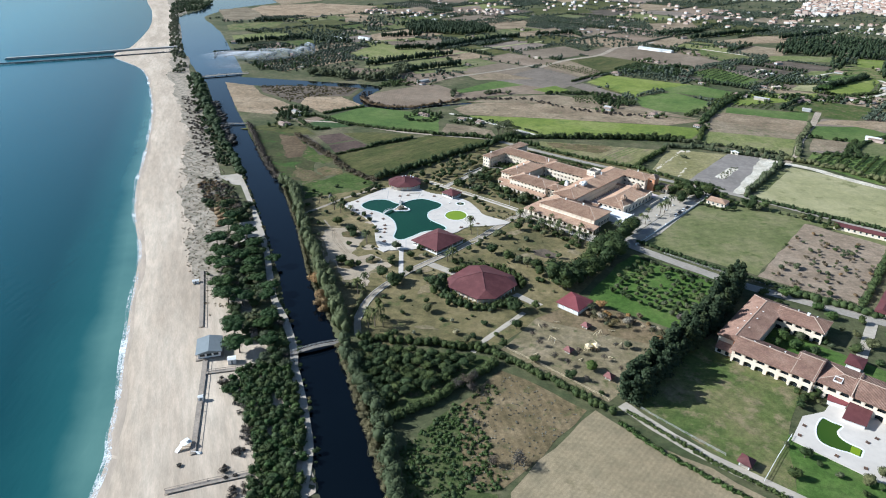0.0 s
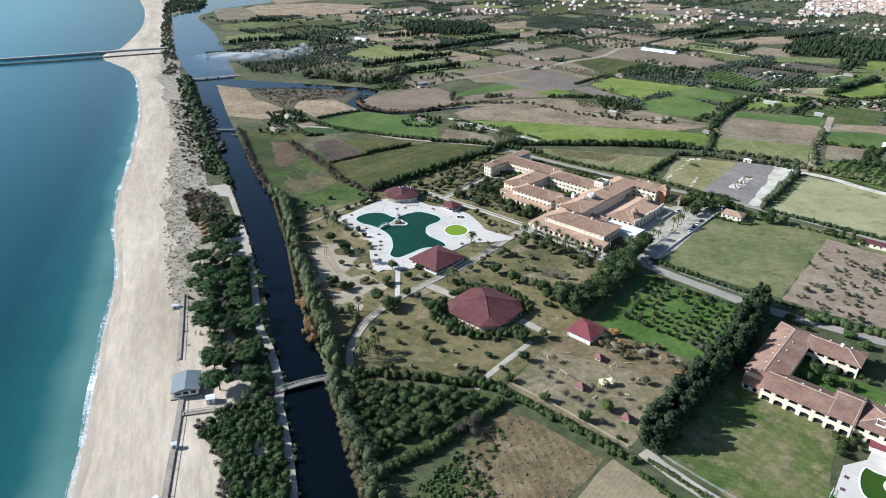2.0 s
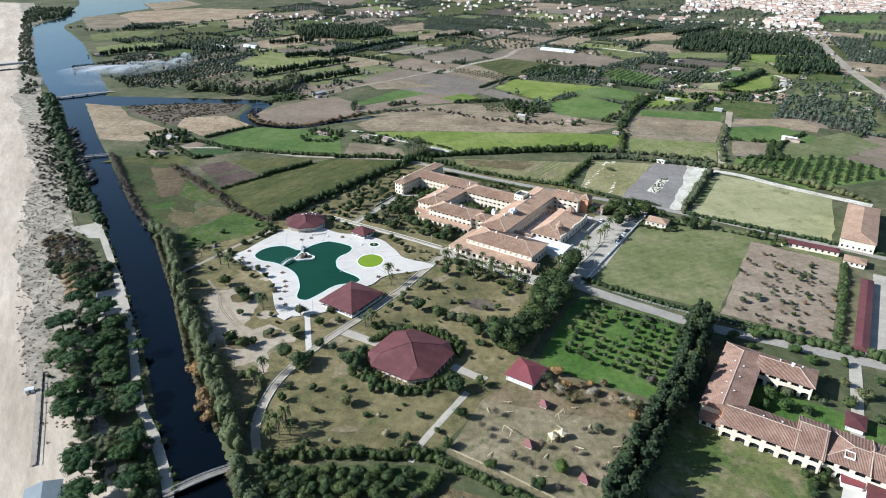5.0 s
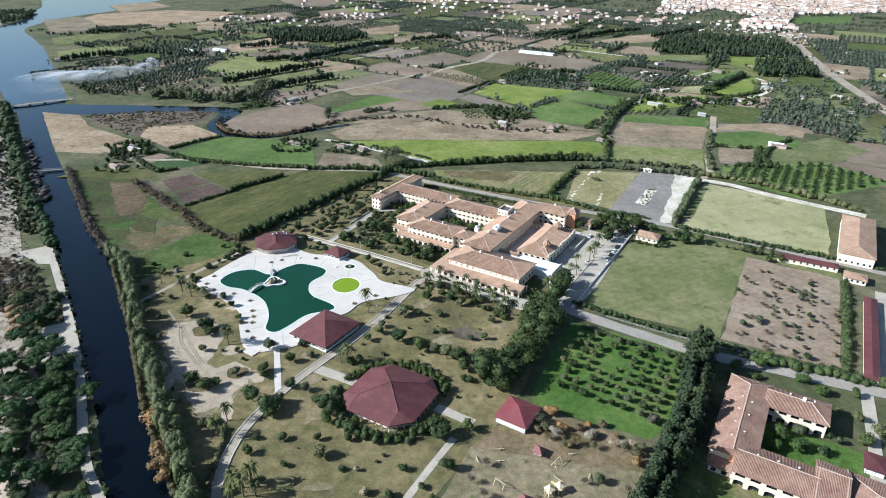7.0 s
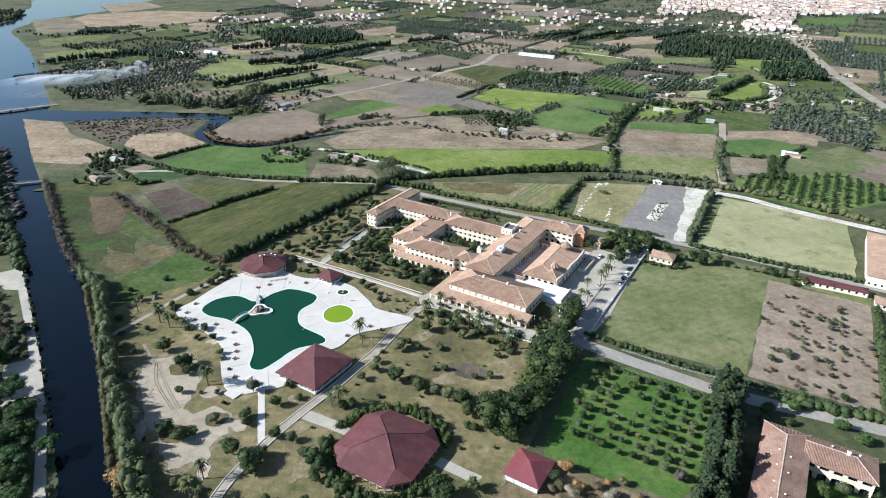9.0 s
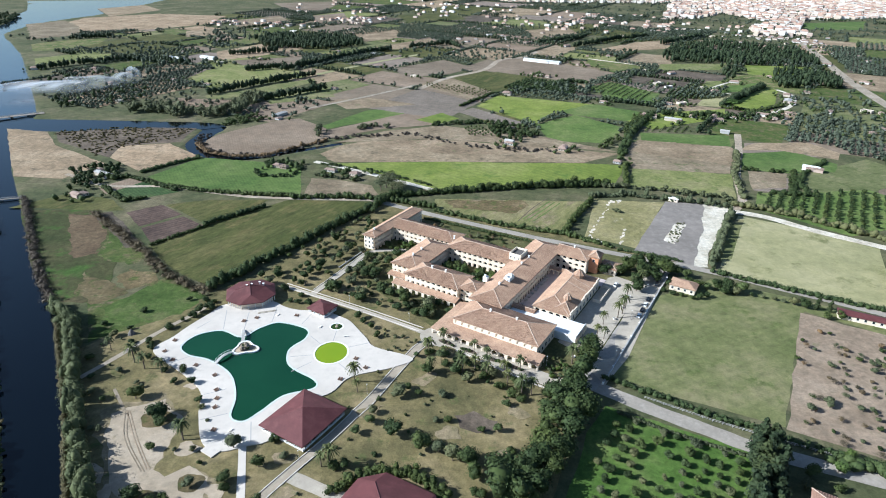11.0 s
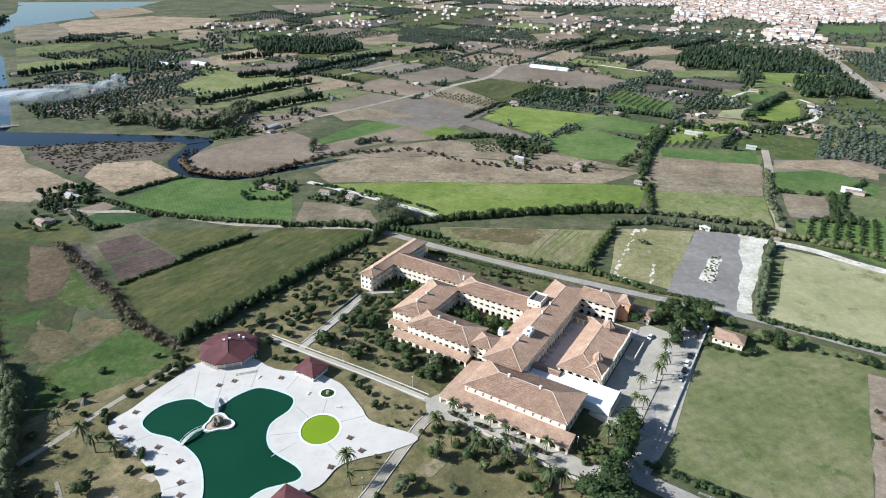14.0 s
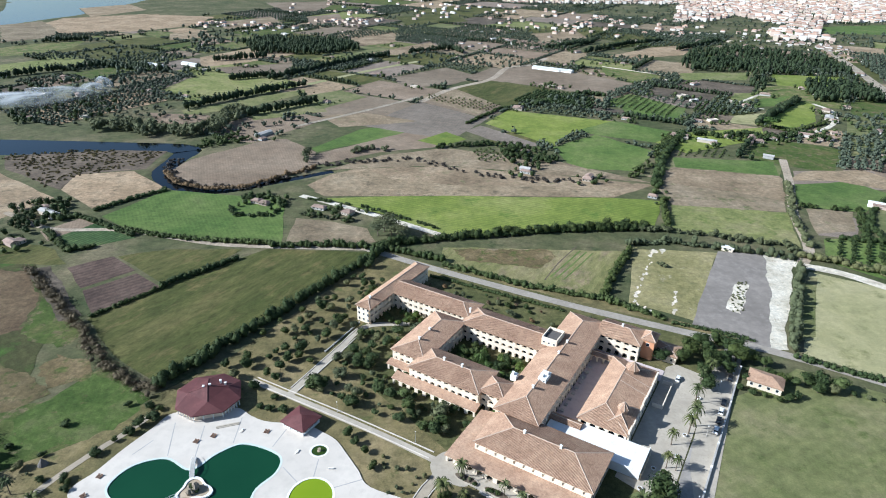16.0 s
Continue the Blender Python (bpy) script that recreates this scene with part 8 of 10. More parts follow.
        for i in range(26 if town else 40):
            x, y = to_world(far_rng.uniform(u0, u1), far_rng.uniform(v0, v1))
            if not wet(x, y) and not inside(x, y, NEAR_ZONE) and not in_fields(x, y):
                h = far_rng.uniform(2, 6.5)
                tree_c.append((x, y, h * 0.45)), tree_r.append((h * 0.5, h * 0.5, h * 0.52))
for wi, poly in enumerate(WOODS):
    xs, ys = [p[0] for p in poly], [p[1] for p in poly]
    area = 0.5 * abs(sum(a[0] * b[1] - b[0] * a[1] for a, b in zip(poly, poly[1:] + poly[:1])))
    for i in range(min(900, int(area / (26 if wi < 4 else 105)))):
        x, y = far_rng.uniform(min(xs), max(xs)), far_rng.uniform(min(ys), max(ys))
        if inside(x, y, poly) and not wet(x, y):
            if wi in (0, 1, 2, 3):
                h = far_rng.uniform(7, 13)
                cyp_c.append((x, y, h * 0.5)), cyp_r.append((2.6, 2.6, h * 0.55))
            else:
                h = far_rng.uniform(4, 9)
                tree_c.append((x, y, h * 0.5)), tree_r.append((h * 0.36, h * 0.36, h * 0.52))
for line in WINDBREAKS:
    for q in line_points(line, 2.3):
        h = far_rng.uniform(6, 11)
        cyp_c.append((q.x + far_rng.gauss(0, 1.2), q.y + far_rng.gauss(0, 1.2), h * 0.48)), cyp_r.append((2.8, 2.8, h * 0.55))
HIGHWAY = [Vector(q) for q in ((620, 1300), (549, 1062), (498, 893), (449, 685), (420, 560))]


def off_highway(q):
    return all(seg_dist(q[0], q[1], a, b) > 17 for a, b in zip(HIGHWAY, HIGHWAY[1:]))


tree_r = [r for c, r in zip(tree_c, tree_r) if off_highway(c)]
tree_c = [c for c in tree_c if off_highway(c)]
cyp_r = [r for c, r in zip(cyp_c, cyp_r) if off_highway(c)]
cyp_c = [c for c in cyp_c if off_highway(c)]
rs = np.random.RandomState(5)
# The far leaf tone has the haze of distance mixed into it.
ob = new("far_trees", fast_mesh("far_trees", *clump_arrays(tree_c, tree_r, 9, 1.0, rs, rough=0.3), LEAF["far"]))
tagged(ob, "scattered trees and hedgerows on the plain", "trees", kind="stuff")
ob = new("far_conifers", fast_mesh("far_conifers", *clump_arrays(cyp_c, cyp_r, 9, 0.9, rs, rough=0.3), LEAF["cypress"]))
tagged(ob, "dark conifer windbreaks and woods", "trees", kind="stuff")

# farmhouses
FARMS = []
TILE_FAR = plain("far_tiles", (0.30, 0.215, 0.17), 0.85, 0.25, 0.3)
WALL_FAR = [plain("far_wall_white", (0.56, 0.53, 0.49), 0.85, 0.1, 0.2), plain("far_wall_cream", (0.5, 0.43, 0.35), 0.85, 0.1, 0.2), plain("far_wall_pink", (0.45, 0.34, 0.28), 0.85, 0.1, 0.2), plain("far_wall_grey", (0.4, 0.39, 0.37), 0.85, 0.1, 0.2)]
house_data = []
for i in range(10):
    a, b, h = far_rng.uniform(4.5, 8.5), far_rng.uniform(3.5, 5), far_rng.choice([2.8, 3.0, 3.2, 3.0])
    pitched = i % 5 != 4
    bm = bmesh.new()
    box(bm, -a, -b, 0, a, b, h)
    if not pitched:
        for d in ((-a, -b, h, a, -b + 0.2, h + 0.7), (-a, b - 0.2, h, a, b, h + 0.7), (-a, -b + 0.2, h, -a + 0.2, b - 0.2, h + 0.7), (a - 0.2, -b + 0.2, h, a, b - 0.2, h + 0.7)):
            box(bm, *d)
    wall = bpy.data.meshes.new("wall")
    bm.to_mesh(wall), bm.free()
    wall.materials.append(WALL_FAR[i % 4])
    bm = bmesh.new()
    for st in range(max(1, round(h / 3.1))):
        for k in range(3):
            cx = -a + (k + 0.5) * 2 * a / 3
            box(bm, cx - 0.55, -b - 0.05, st * 3.0 + 0.9, cx + 0.55, -b + 0.05, st * 3.0 + 2.3)
    glass = bpy.data.meshes.new("windows")
    bm.to_mesh(glass), bm.free()
    glass.materials.append(GLASS_DARK)
    roof = None
    if pitched:
        o, z = 0.5, h + 0.01
        verts = [(-a - o, -b - o, z), (a + o, -b - o, z), (a + o, b + o, z), (-a - o, b + o, z), (-a + b * 0.6, 0, z + b * 0.42), (a - b * 0.6, 0, z + b * 0.42)]
        verts += [(x, y, zz - 0.2) for x, y, zz in verts[:4]]
        roof = bpy.data.meshes.new("roof")
        roof.from_pydata(verts, [], [(0, 1, 5, 4), (2, 3, 4, 5), (3, 0, 4), (1, 2, 5), (0, 6, 7, 1), (1, 7, 8, 2), (2, 8, 9, 3), (3, 9, 6, 0), (9, 8, 7, 6)])
        roof.materials.append(TILE_FAR)
    house_data.append((wall, roof, glass, pitched, a, b, h))


pane_bm = bmesh.new()
box(pane_bm, -0.55, -0.05, 0, 0.55, 0.05, 1.4)
PANE = bpy.data.meshes.new("window")
pane_bm.to_mesh(PANE)
pane_bm.free()
PANE.materials.append(GLASS_DARK)


def house(x, y, turn, i, label, group, name="farmhouse", scale=1.0):
    wall, roof, glass, pitched, a, b, h = house_data[i % len(house_data)]
    single = name == "farmhouse"
    ob = empty(name, Matrix.LocRotScale((x, y, 0.1), Euler((0, 0, radians(turn))), (scale,) * 3), label, "house", group)
    for nm, me in (("wall", wall), ("roof", roof), ("window_band", None)):
        if me:
            p = new(nm, me)
            p.parent = ob
    for st in range(max(1, round(h / 3.1)) if single else 0):
        for k in range(3):
            p = new("window", PANE)
            p.parent, p.location = ob, (-a + (k + 0.5) * 2 * a / 3, -b, st * 3.0 + 0.9)
    return ob


for i, (x, y) in enumerate([(78, 566), (34, 579), (38, 631), (185, 684), (219, 746), (207, 668), (286, 834), (251, 678), (310, 689), (361, 760), (405, 820), (148, 746), (118, 535), (244, 943), (328, 1091), (82, 901), (92, 893), (102, 886), (156, 982), (-187, 646), (-159, 786), (-314, 796), (-363, 818), (-511, 964), (-371, 739), (-304, 977), (-72, 872),
                            (-279, 485), (-268, 473), (-265, 436), (-150, 506), (-144, 503), (-107, 498), (-87, 491), (142, 1051), (130, 1040), (118, 1046), (320, 700), (335, 712), (296, 705), (270, 690), (228, 690), (176, 690), (380, 640), (400, 655), (340, 640), (450, 680)]):
    house(x, y, TURN + far_rng.choice([0, 90, 0, 12]), (i * 3 + (0 if i % 2 else 1)) if i < 27 else (0, 1, 5, 6)[i % 4], "tile-roofed farmhouse among the fields", "farmhouses", scale=0.62)
    FARMS.append((x, y))
placed = 0
while placed < 120:
    x, y = far_rng.uniform(-600, 700), far_rng.uniform(680, 1500)
    if wet(x, y) or in_fields(x, y) or far_rng.random() < 0.4 - x * 0.0006:
        continue
    house(x, y, TURN + far_rng.uniform(-20, 110), far_rng.randrange(10), "small pale house on the plain", "farmhouses", "plain_house", far_rng.uniform(0.5, 0.9))
    FARMS.append((x, y))
    placed += 1
# greenhouses and sheds
for x, y, a, b in ((100, 1005, 20, 6), (118, 995, 16, 5), (268, 528, 6, 2.4), (-420, 962, 16, 4), (-380, 975, 14, 4)):
    sh = empty("greenhouse", pose(x, y, 0.1, 0, 0, TURN), "long pale greenhouse or farm shed", "shed", "sheds")
    boxed("wall", (-a, -b, 0, a, b, 2.6), WHITE_PAINT, sh)
    raw("roof", [(-a - 0.3, -b - 0.3, 2.62), (a + 0.3, -b - 0.3, 2.62), (a + 0.3, b + 0.3, 2.62), (-a - 0.3, b + 0.3, 2.62), (-a - 0.3, 0, 4.0), (a + 0.3, 0, 4.0)], [(0, 1, 5, 4), (2, 3, 4, 5), (3, 0, 4), (1, 2, 5)], plain("pale_metal_sheet", (0.6, 0.6, 0.58), 0.5, 0.1, 0.4), sh)
# the town
town_poly = [(100, 1985), (350, 2030), (604, 2060), (450, 1612), (538, 1640), (645, 1764), (700, 1600), (612, 1497), (529, 1293), (551, 1265), (592, 1290), (580, 1210), (620, 1199), (656, 1280), (690, 1420), (795, 1640), (994, 1720), (1700, 2060), (1800, 2650), (100, 2500)]
spots = []
for i in range(140):
    for j in range(110):
        u, v = -1050 + i * 15.5 + (4 if j % 5 > 2 else 0), 1100 + j * 15.5 + (5 if i % 4 > 1 else 0)
        x, y = to_world(u + far_rng.gauss(0, 1.8), v + far_rng.gauss(0, 1.8))
        if inside(x, y, town_poly) and far_rng.random() < 0.74 and not inside(x, y, [(762, 1588), (943, 1652), (838, 1476), (714, 1472)]):
            spots.append((x, y))
for cx, cy, n, spread in ((-243, 1490, 26, 28), (-508, 1395, 12, 22), (-385, 1372, 16, 30), (60, 1230, 14, 40), (180, 1480, 30, 70), (330, 1560, 40, 80), (0, 1750, 40, 120), (-250, 1800, 40, 160), (430, 1430, 20, 60)):
    spots += [(far_rng.gauss(cx, spread), far_rng.gauss(cy, spread)) for k in range(n)]
spots.sort(key=lambda p: p[1])
for i, (x, y) in enumerate(spots[:60]):
    house(x, y, TURN + far_rng.choice([0, 90]) + far_rng.uniform(-8, 8), far_rng.randrange(10), "pale house at the edge of the town", "town houses", "town_house", far_rng.uniform(0.5, 0.8))
side_f = np.array([(0, 1, 5, 4), (1, 2, 6, 5), (2, 3, 7, 6), (3, 0, 4, 7), (4, 5, 6, 7)])
walls = {k: ([], []) for k in range(3)}
caps_v, caps_f = [], []
for x, y in spots[60:]:
    a, b, h = far_rng.uniform(4.5, 8.0), far_rng.uniform(3.6, 6.2), far_rng.choice([3.6, 6.0, 6.6, 6.6, 9.2])
    if not inside(x, y, town_poly):
        a, b, h = a * 0.7, b * 0.7, min(h, 5.0) * 0.8
    t = radians(TURN + far_rng.choice([0, 90]) + far_rng.uniform(-5, 5))
    ct, st = math.cos(t), math.sin(t)
    vs, fs = walls[far_rng.choice([0, 0, 1, 2])]
    k = len(vs)
    for z in (0, h):
        vs.extend((x + px * ct - py * st, y + px * st + py * ct, z + 0.05) for px, py in ((-a, -b), (a, -b), (a, b), (-a, b)))
    fs.extend((side_f + k).tolist())
    if far_rng.random() < 0.62:
        k, o = len(caps_v), 0.4
        caps_v.extend((x + px * ct - py * st, y + px * st + py * ct, pz) for px, py, pz in ((-a - o, -b - o, h), (a + o, -b - o, h), (a + o, b + o, h), (-a - o, b + o, h), (-a * 0.55, 0, h + 1.7), (a * 0.55, 0, h + 1.7)))
        caps_f.extend(((k, k + 1, k + 5, k + 4), (k + 2, k + 3, k + 4, k + 5), (k + 3, k, k + 4), (k + 1, k + 2, k + 5)))
for k, (vs, fs) in walls.items():
    tone = ((0.68, 0.63, 0.57), (0.60, 0.50, 0.40), (0.52, 0.41, 0.34))[k]
    tw = raw("town_walls", vs, fs, plain("town_walls_%s" % "abc"[k], tone, 0.85, 0.2, 0.03))
    tagged(tw, ("dense white town houses on the horizon", "dense cream town houses on the horizon", "dense pinkish town houses on the horizon")[k], "town", kind="stuff")
tw = raw("town_roofs", caps_v, caps_f, plain("town_tiles", (0.42, 0.27, 0.20), 0.85, 0.3, 0.03))
tagged(tw, "low tiled roofs of the town houses", "town", kind="stuff")

def rail_line(name, pts, r, mat, parent):
    """One continuous square rail along a line of points."""
    p = [Vector(q) for q in pts]
    verts = []
    for i, q in enumerate(p):
        d = (p[min(i + 1, len(p) - 1)] - p[max(i - 1, 0)]).normalized()
        o = Vector((-d.y, d.x, 0)).normalized() * r
        verts += [q + o + Vector((0, 0, r)), q - o + Vector((0, 0, r)), q - o - Vector((0, 0, r)), q + o - Vector((0, 0, r))]
    n = len(p)
    faces = [(4 * i + k, 4 * i + (k + 1) % 4, 4 * i + 4 + (k + 1) % 4, 4 * i + 4 + k) for i in range(n - 1) for k in range(4)] + [(3, 2, 1, 0), (4 * n - 4, 4 * n - 3, 4 * n - 2, 4 * n - 1)]
    return raw(name, verts, faces, mat, parent)


# ---- beach things ----
GREY_SHEET = plain("blue_grey_roof_sheet", (0.19, 0.21, 0.215), 0.5, 0.08, 0.4)
PLANK = plain("weathered_planks", (0.30, 0.25, 0.20), 0.85, 0.2, 1.2)
RAW_WOOD = plain("pale_raw_timber", (0.66, 0.54, 0.34), 0.8, 0.15, 1.5)
ROCK = plain("breakwater_rock", (0.20, 0.19, 0.18), 0.9, 0.25, 0.15, stain=(0.33, 0.31, 0.29))

foam_mat, nt, b = nodes_of("sea_foam")
at = place_node(nt)
n1, n2 = noise_node(nt, 1.6, 7, 0.75, streak_node(nt, 124, 2.2)), noise_node(nt, 0.05, 3, 0.6, at)
k = ramp_node(nt, mix_node(nt, 0.45, n1.outputs[0], n2.outputs[0]), [(0.46, (0, 0, 0)), (0.62, (1, 1, 1))])
b.inputs["Base Color"].default_value = (0.85, 0.87, 0.86, 1)
b.inputs["Roughness"].default_value = 0.6
nt.links.new(k.outputs[0], b.inputs["Alpha"])


def shore_strip(name, off0, off1, z, mat, label, cat, y0=-200, y1=700, step=3.0, wob=1.0):
    verts, faces = [], []
    ys = np.arange(y0, y1, step)
    for i, y in enumerate(ys):
        w = wob * (1.1 * math.sin(y * 0.045) + 0.8 * math.sin(y * 0.13 + 1) + 0.9 * noise.noise((y * 0.05, off0, 2.0)))
        for o in (off0, off1):
            verts.append((shore_x(y) + (o + w) * 1.2, y, z))
    faces = [(2 * i, 2 * i + 1, 2 * i + 3, 2 * i + 2) for i in range(len(ys) - 1)]
    return tagged(raw(name, verts, faces, mat), label, cat, kind="structure")


shore_strip("surf_foam", -2.0, 0.6, WATER_Z + 0.10, foam_mat, "broken white foam along the waterline", "foam", step=1.5, wob=0.45)

WET = earth("wet_sand", (0.36, 0.295, 0.225), (0.40, 0.33, 0.255), (0.44, 0.365, 0.285), 0.05, 0.5, rough=0.6, contrast=0.3, streak=(124.5, 5.0))
rows = []
ys = np.arange(-200, 700, 4.0)
for y in ys:
    w = 1.3 * math.sin(y * 0.045) + 1.0 * math.sin(y * 0.13 + 1)
    for o in (-1.0, 1.0, 3.0 + w * 0.8):
        x = shore_x(y) + o
        rows.append((x, y, float(height(np.array([x]), np.array([y]))[0]) + 0.066))
n = len(ys)
tagged(raw("wet_sand", rows, [(3 * i + k, 3 * i + k + 1, 3 * i + k + 4, 3 * i + k + 3) for i in range(n - 1) for k in (0, 1)], WET, smooth=True), "damp brown sand along the waterline", "sand", kind="structure")

kiosk = empty("beach_kiosk", pose(-133, 95, 0.1, 0, 0, 29.5), "white beach kiosk with a blue-grey gabled roof", "kiosk")
boxed("deck", (-5.6, -6.6, 0, 5.6, 6.6, 0.45), PLANK, kiosk)
boxed("wall", (-4.6, -5.6, 0.45, 4.6, 5.6, 3.0), WHITE_PAINT, kiosk)
raw("roof", [(-5.4, -6.2, 2.95), (5.4, -6.2, 2.95), (5.4, 6.2, 2.95), (-5.4, 6.2, 2.95), (0, -6.2, 4.3), (0, 6.2, 4.3), (-5.4, -6.2, 2.8), (5.4, -6.2, 2.8), (5.4, 6.2, 2.8), (-5.4, 6.2, 2.8)],
    [(3, 0, 4, 5), (1, 2, 5, 4), (0, 1, 4), (2, 3, 5), (0, 6, 7, 1), (1, 7, 8, 2), (2, 8, 9, 3), (3, 9, 6, 0), (9, 8, 7, 6)], GREY_SHEET, kiosk)
for u in (-2.8, 0, 2.8):
    boxed("shutter", (u - 1.0, -5.66, 1.3, u + 1.0, -5.58, 2.6), GLASS_DARK, kiosk)


def boardwalk(pts, w, label):
    t = empty("boardwalk", pose(0, 0, 0), label, "boardwalk", "boardwalks")
    d = ribbon("deck", pts, w, 0.55, PLANK, 4, 0.14, False)
    d.parent = t
    line = line_points(pts, 3.5)
    for i, q in enumerate(line):
        a = line[min(i + 1, len(line) - 1)] - line[max(i - 1, 0)]
        a.normalize()
        for s in (-1, 1):
            boxed("support", (q.x - a.y * s * w * 0.45 - 0.08, q.y + a.x * s * w * 0.45 - 0.08, -0.1, q.x - a.y * s * w * 0.45 + 0.08, q.y + a.x * s * w * 0.45 + 0.08, 0.45 if s < 0 else 1.3), PLANK, t)
    rail = []
    for i, q in enumerate(line):
        a = (line[min(i + 1, len(line) - 1)] - line[max(i - 1, 0)]).normalized()
        rail.append((q.x - a.y * w * 0.45, q.y + a.x * w * 0.45, 1.3))
    rail_line("rail", rail, 0.06, PLANK, t)
    return t


boardwalk([(-177, 158), (-160, 131), (-147, 110)], 1.8, "weathered plank boardwalk across the sand")
boardwalk([(-131, 88), (-124, 75), (-114, 56), (-105, 39)], 2.0, "weathered plank boardwalk across the sand")
boardwalk([(-126, 80.5), (-119, 84), (-112, 87.5)], 1.8, "short plank boardwalk to the trees")
boardwalk([(-104, 22), (-93, 29), (-81, 36)], 1.8, "plank boardwalk over the dune edge")
for x, y, a, b, h, lab in ((-118.4, 65.2, 0.9, 0.8, 2.0, "small white beach hut on the sand"), (-119.5, 90, 1.6, 1.4, 2.3, "white storage hut beside the pines"), (-173, 146, 1.5, 0.9, 1.6, "pale beach cabin beside the boardwalk")):
    t = empty("beach_hut", pose(x, y, 0.05, 0, 0, 29.5), lab, "hut")
    boxed("wall", (-a, -b, 0, a, b, h), WHITE_PAINT, t)
    raw("roof", [(-a - 0.15, -b - 0.15, h), (a + 0.15, -b - 0.15, h), (a + 0.15, b + 0.15, h), (-a - 0.15, b + 0.15, h), (-a - 0.15, 0, h + 0.5), (a + 0.15, 0, h + 0.5)], [(0, 1, 5, 4), (2, 3, 4, 5), (3, 0, 4), (1, 2, 5)], WHITE_PAINT, t)
    boxed("door", (-0.35, -b - 0.04, 0, 0.35, -b + 0.02, min(1.9, h - 0.1)), GREY_SHEET, t)
tower = empty("lifeguard_stand", pose(-109.6, 42.4, 0.05, 0, 0, -25), "white wooden lifeguard stand with a ramp", "lifeguard stand")
for x in (-1.2, 1.2):
    for y in (-1.2, 1.2):
        tube("leg", (x * 1.2, y * 1.2, 0), (x, y, 1.8), 0.09, WHITE_PAINT, tower, 4)
boxed("platform", (-1.5, -1.5, 1.8, 1.5, 1.5, 1.95), WHITE_PAINT, tower)
boxed("seat", (-0.8, -0.2, 1.95, 0.8, 0.8, 2.7), WHITE_PAINT, tower)
raw("ramp", [(-0.8, -1.5, 1.9), (0.8, -1.5, 1.9), (0.8, -4.2, 0.05), (-0.8, -4.2, 0.05), (-0.8, -1.5, 1.75), (0.8, -1.5, 1.75), (0.8, -4.2, -0.1), (-0.8, -4.2, -0.1)], [(0, 3, 2, 1), (0, 4, 7, 3), (1, 2, 6, 5), (4, 5, 6, 7)], WHITE_PAINT, tower)
boat = empty("pedal_boat", pose(-104.5, 40.3, 0.05, 0, 0, 5), "pale upturned boat lying on the sand", "boat")
raw("hull", [(x, y * s, z) for x, y, z in ((-2.4, 0.0, 0.1), (-1.8, 0.6, 0.1), (1.6, 0.65, 0.1), (2.3, 0.0, 0.1)) for s in (1, -1)] + [(-1.6, 0, 0.6), (1.7, 0, 0.6)],
    [(0, 2, 8), (2, 4, 9, 8), (4, 6, 9), (1, 8, 3), (3, 8, 9, 5), (5, 9, 7), (6, 7, 9), (0, 8, 1)], WHITE_PAINT, boat)
plant("shrub", "grey", -106.7, 33.2, 1.2, "dry bush alone on the sand", "", 1.6, 0.05)

# breakwater
gro = empty("breakwater", pose(0, 0, 0), "long rock breakwater with a flat concrete crown", "breakwater")
GL = [(-630, 807), (-641.3, 796.9), (-683.2, 758.1), (-725.6, 712.6), (-797.1, 643.3)]
GM = [(-606, 769), (-615.9, 760.2), (-655.4, 721.8), (-697.1, 679.2), (-772.9, 610.2), (-900, 495)]
d = ribbon("crown", GL, 5.5, 2.3, CONCRETE, 3, 2.6, False)
d.parent = gro
rk = np.random.RandomState(8)
c, r = [], []
for line, spread in ((GL, 7), (GM, 8)):
    for q in line_points(line, 1.7):
        for k in range(4 if line is GM else 3):
            o = rk.normal() * spread * 0.5
            c.append((q.x + o * 0.70, q.y + o * 0.71, 0.1 + 1.3 * math.exp(-(o / spread) ** 2 * 2) * rk.uniform(0.5, 1.0) - (0.9 if line is GL and abs(o) < 3 else 0)))
            r.append((rk.uniform(0.8, 1.7), rk.uniform(0.8, 1.7), rk.uniform(0.6, 1.2)))
rocks = new("rock_armour", fast_mesh("rock_armour", *clump_arrays(c, r, 0, 0, rk, 1.0, 0.25), ROCK))
rocks.parent = gro
rocks["kind"] = "stuff"


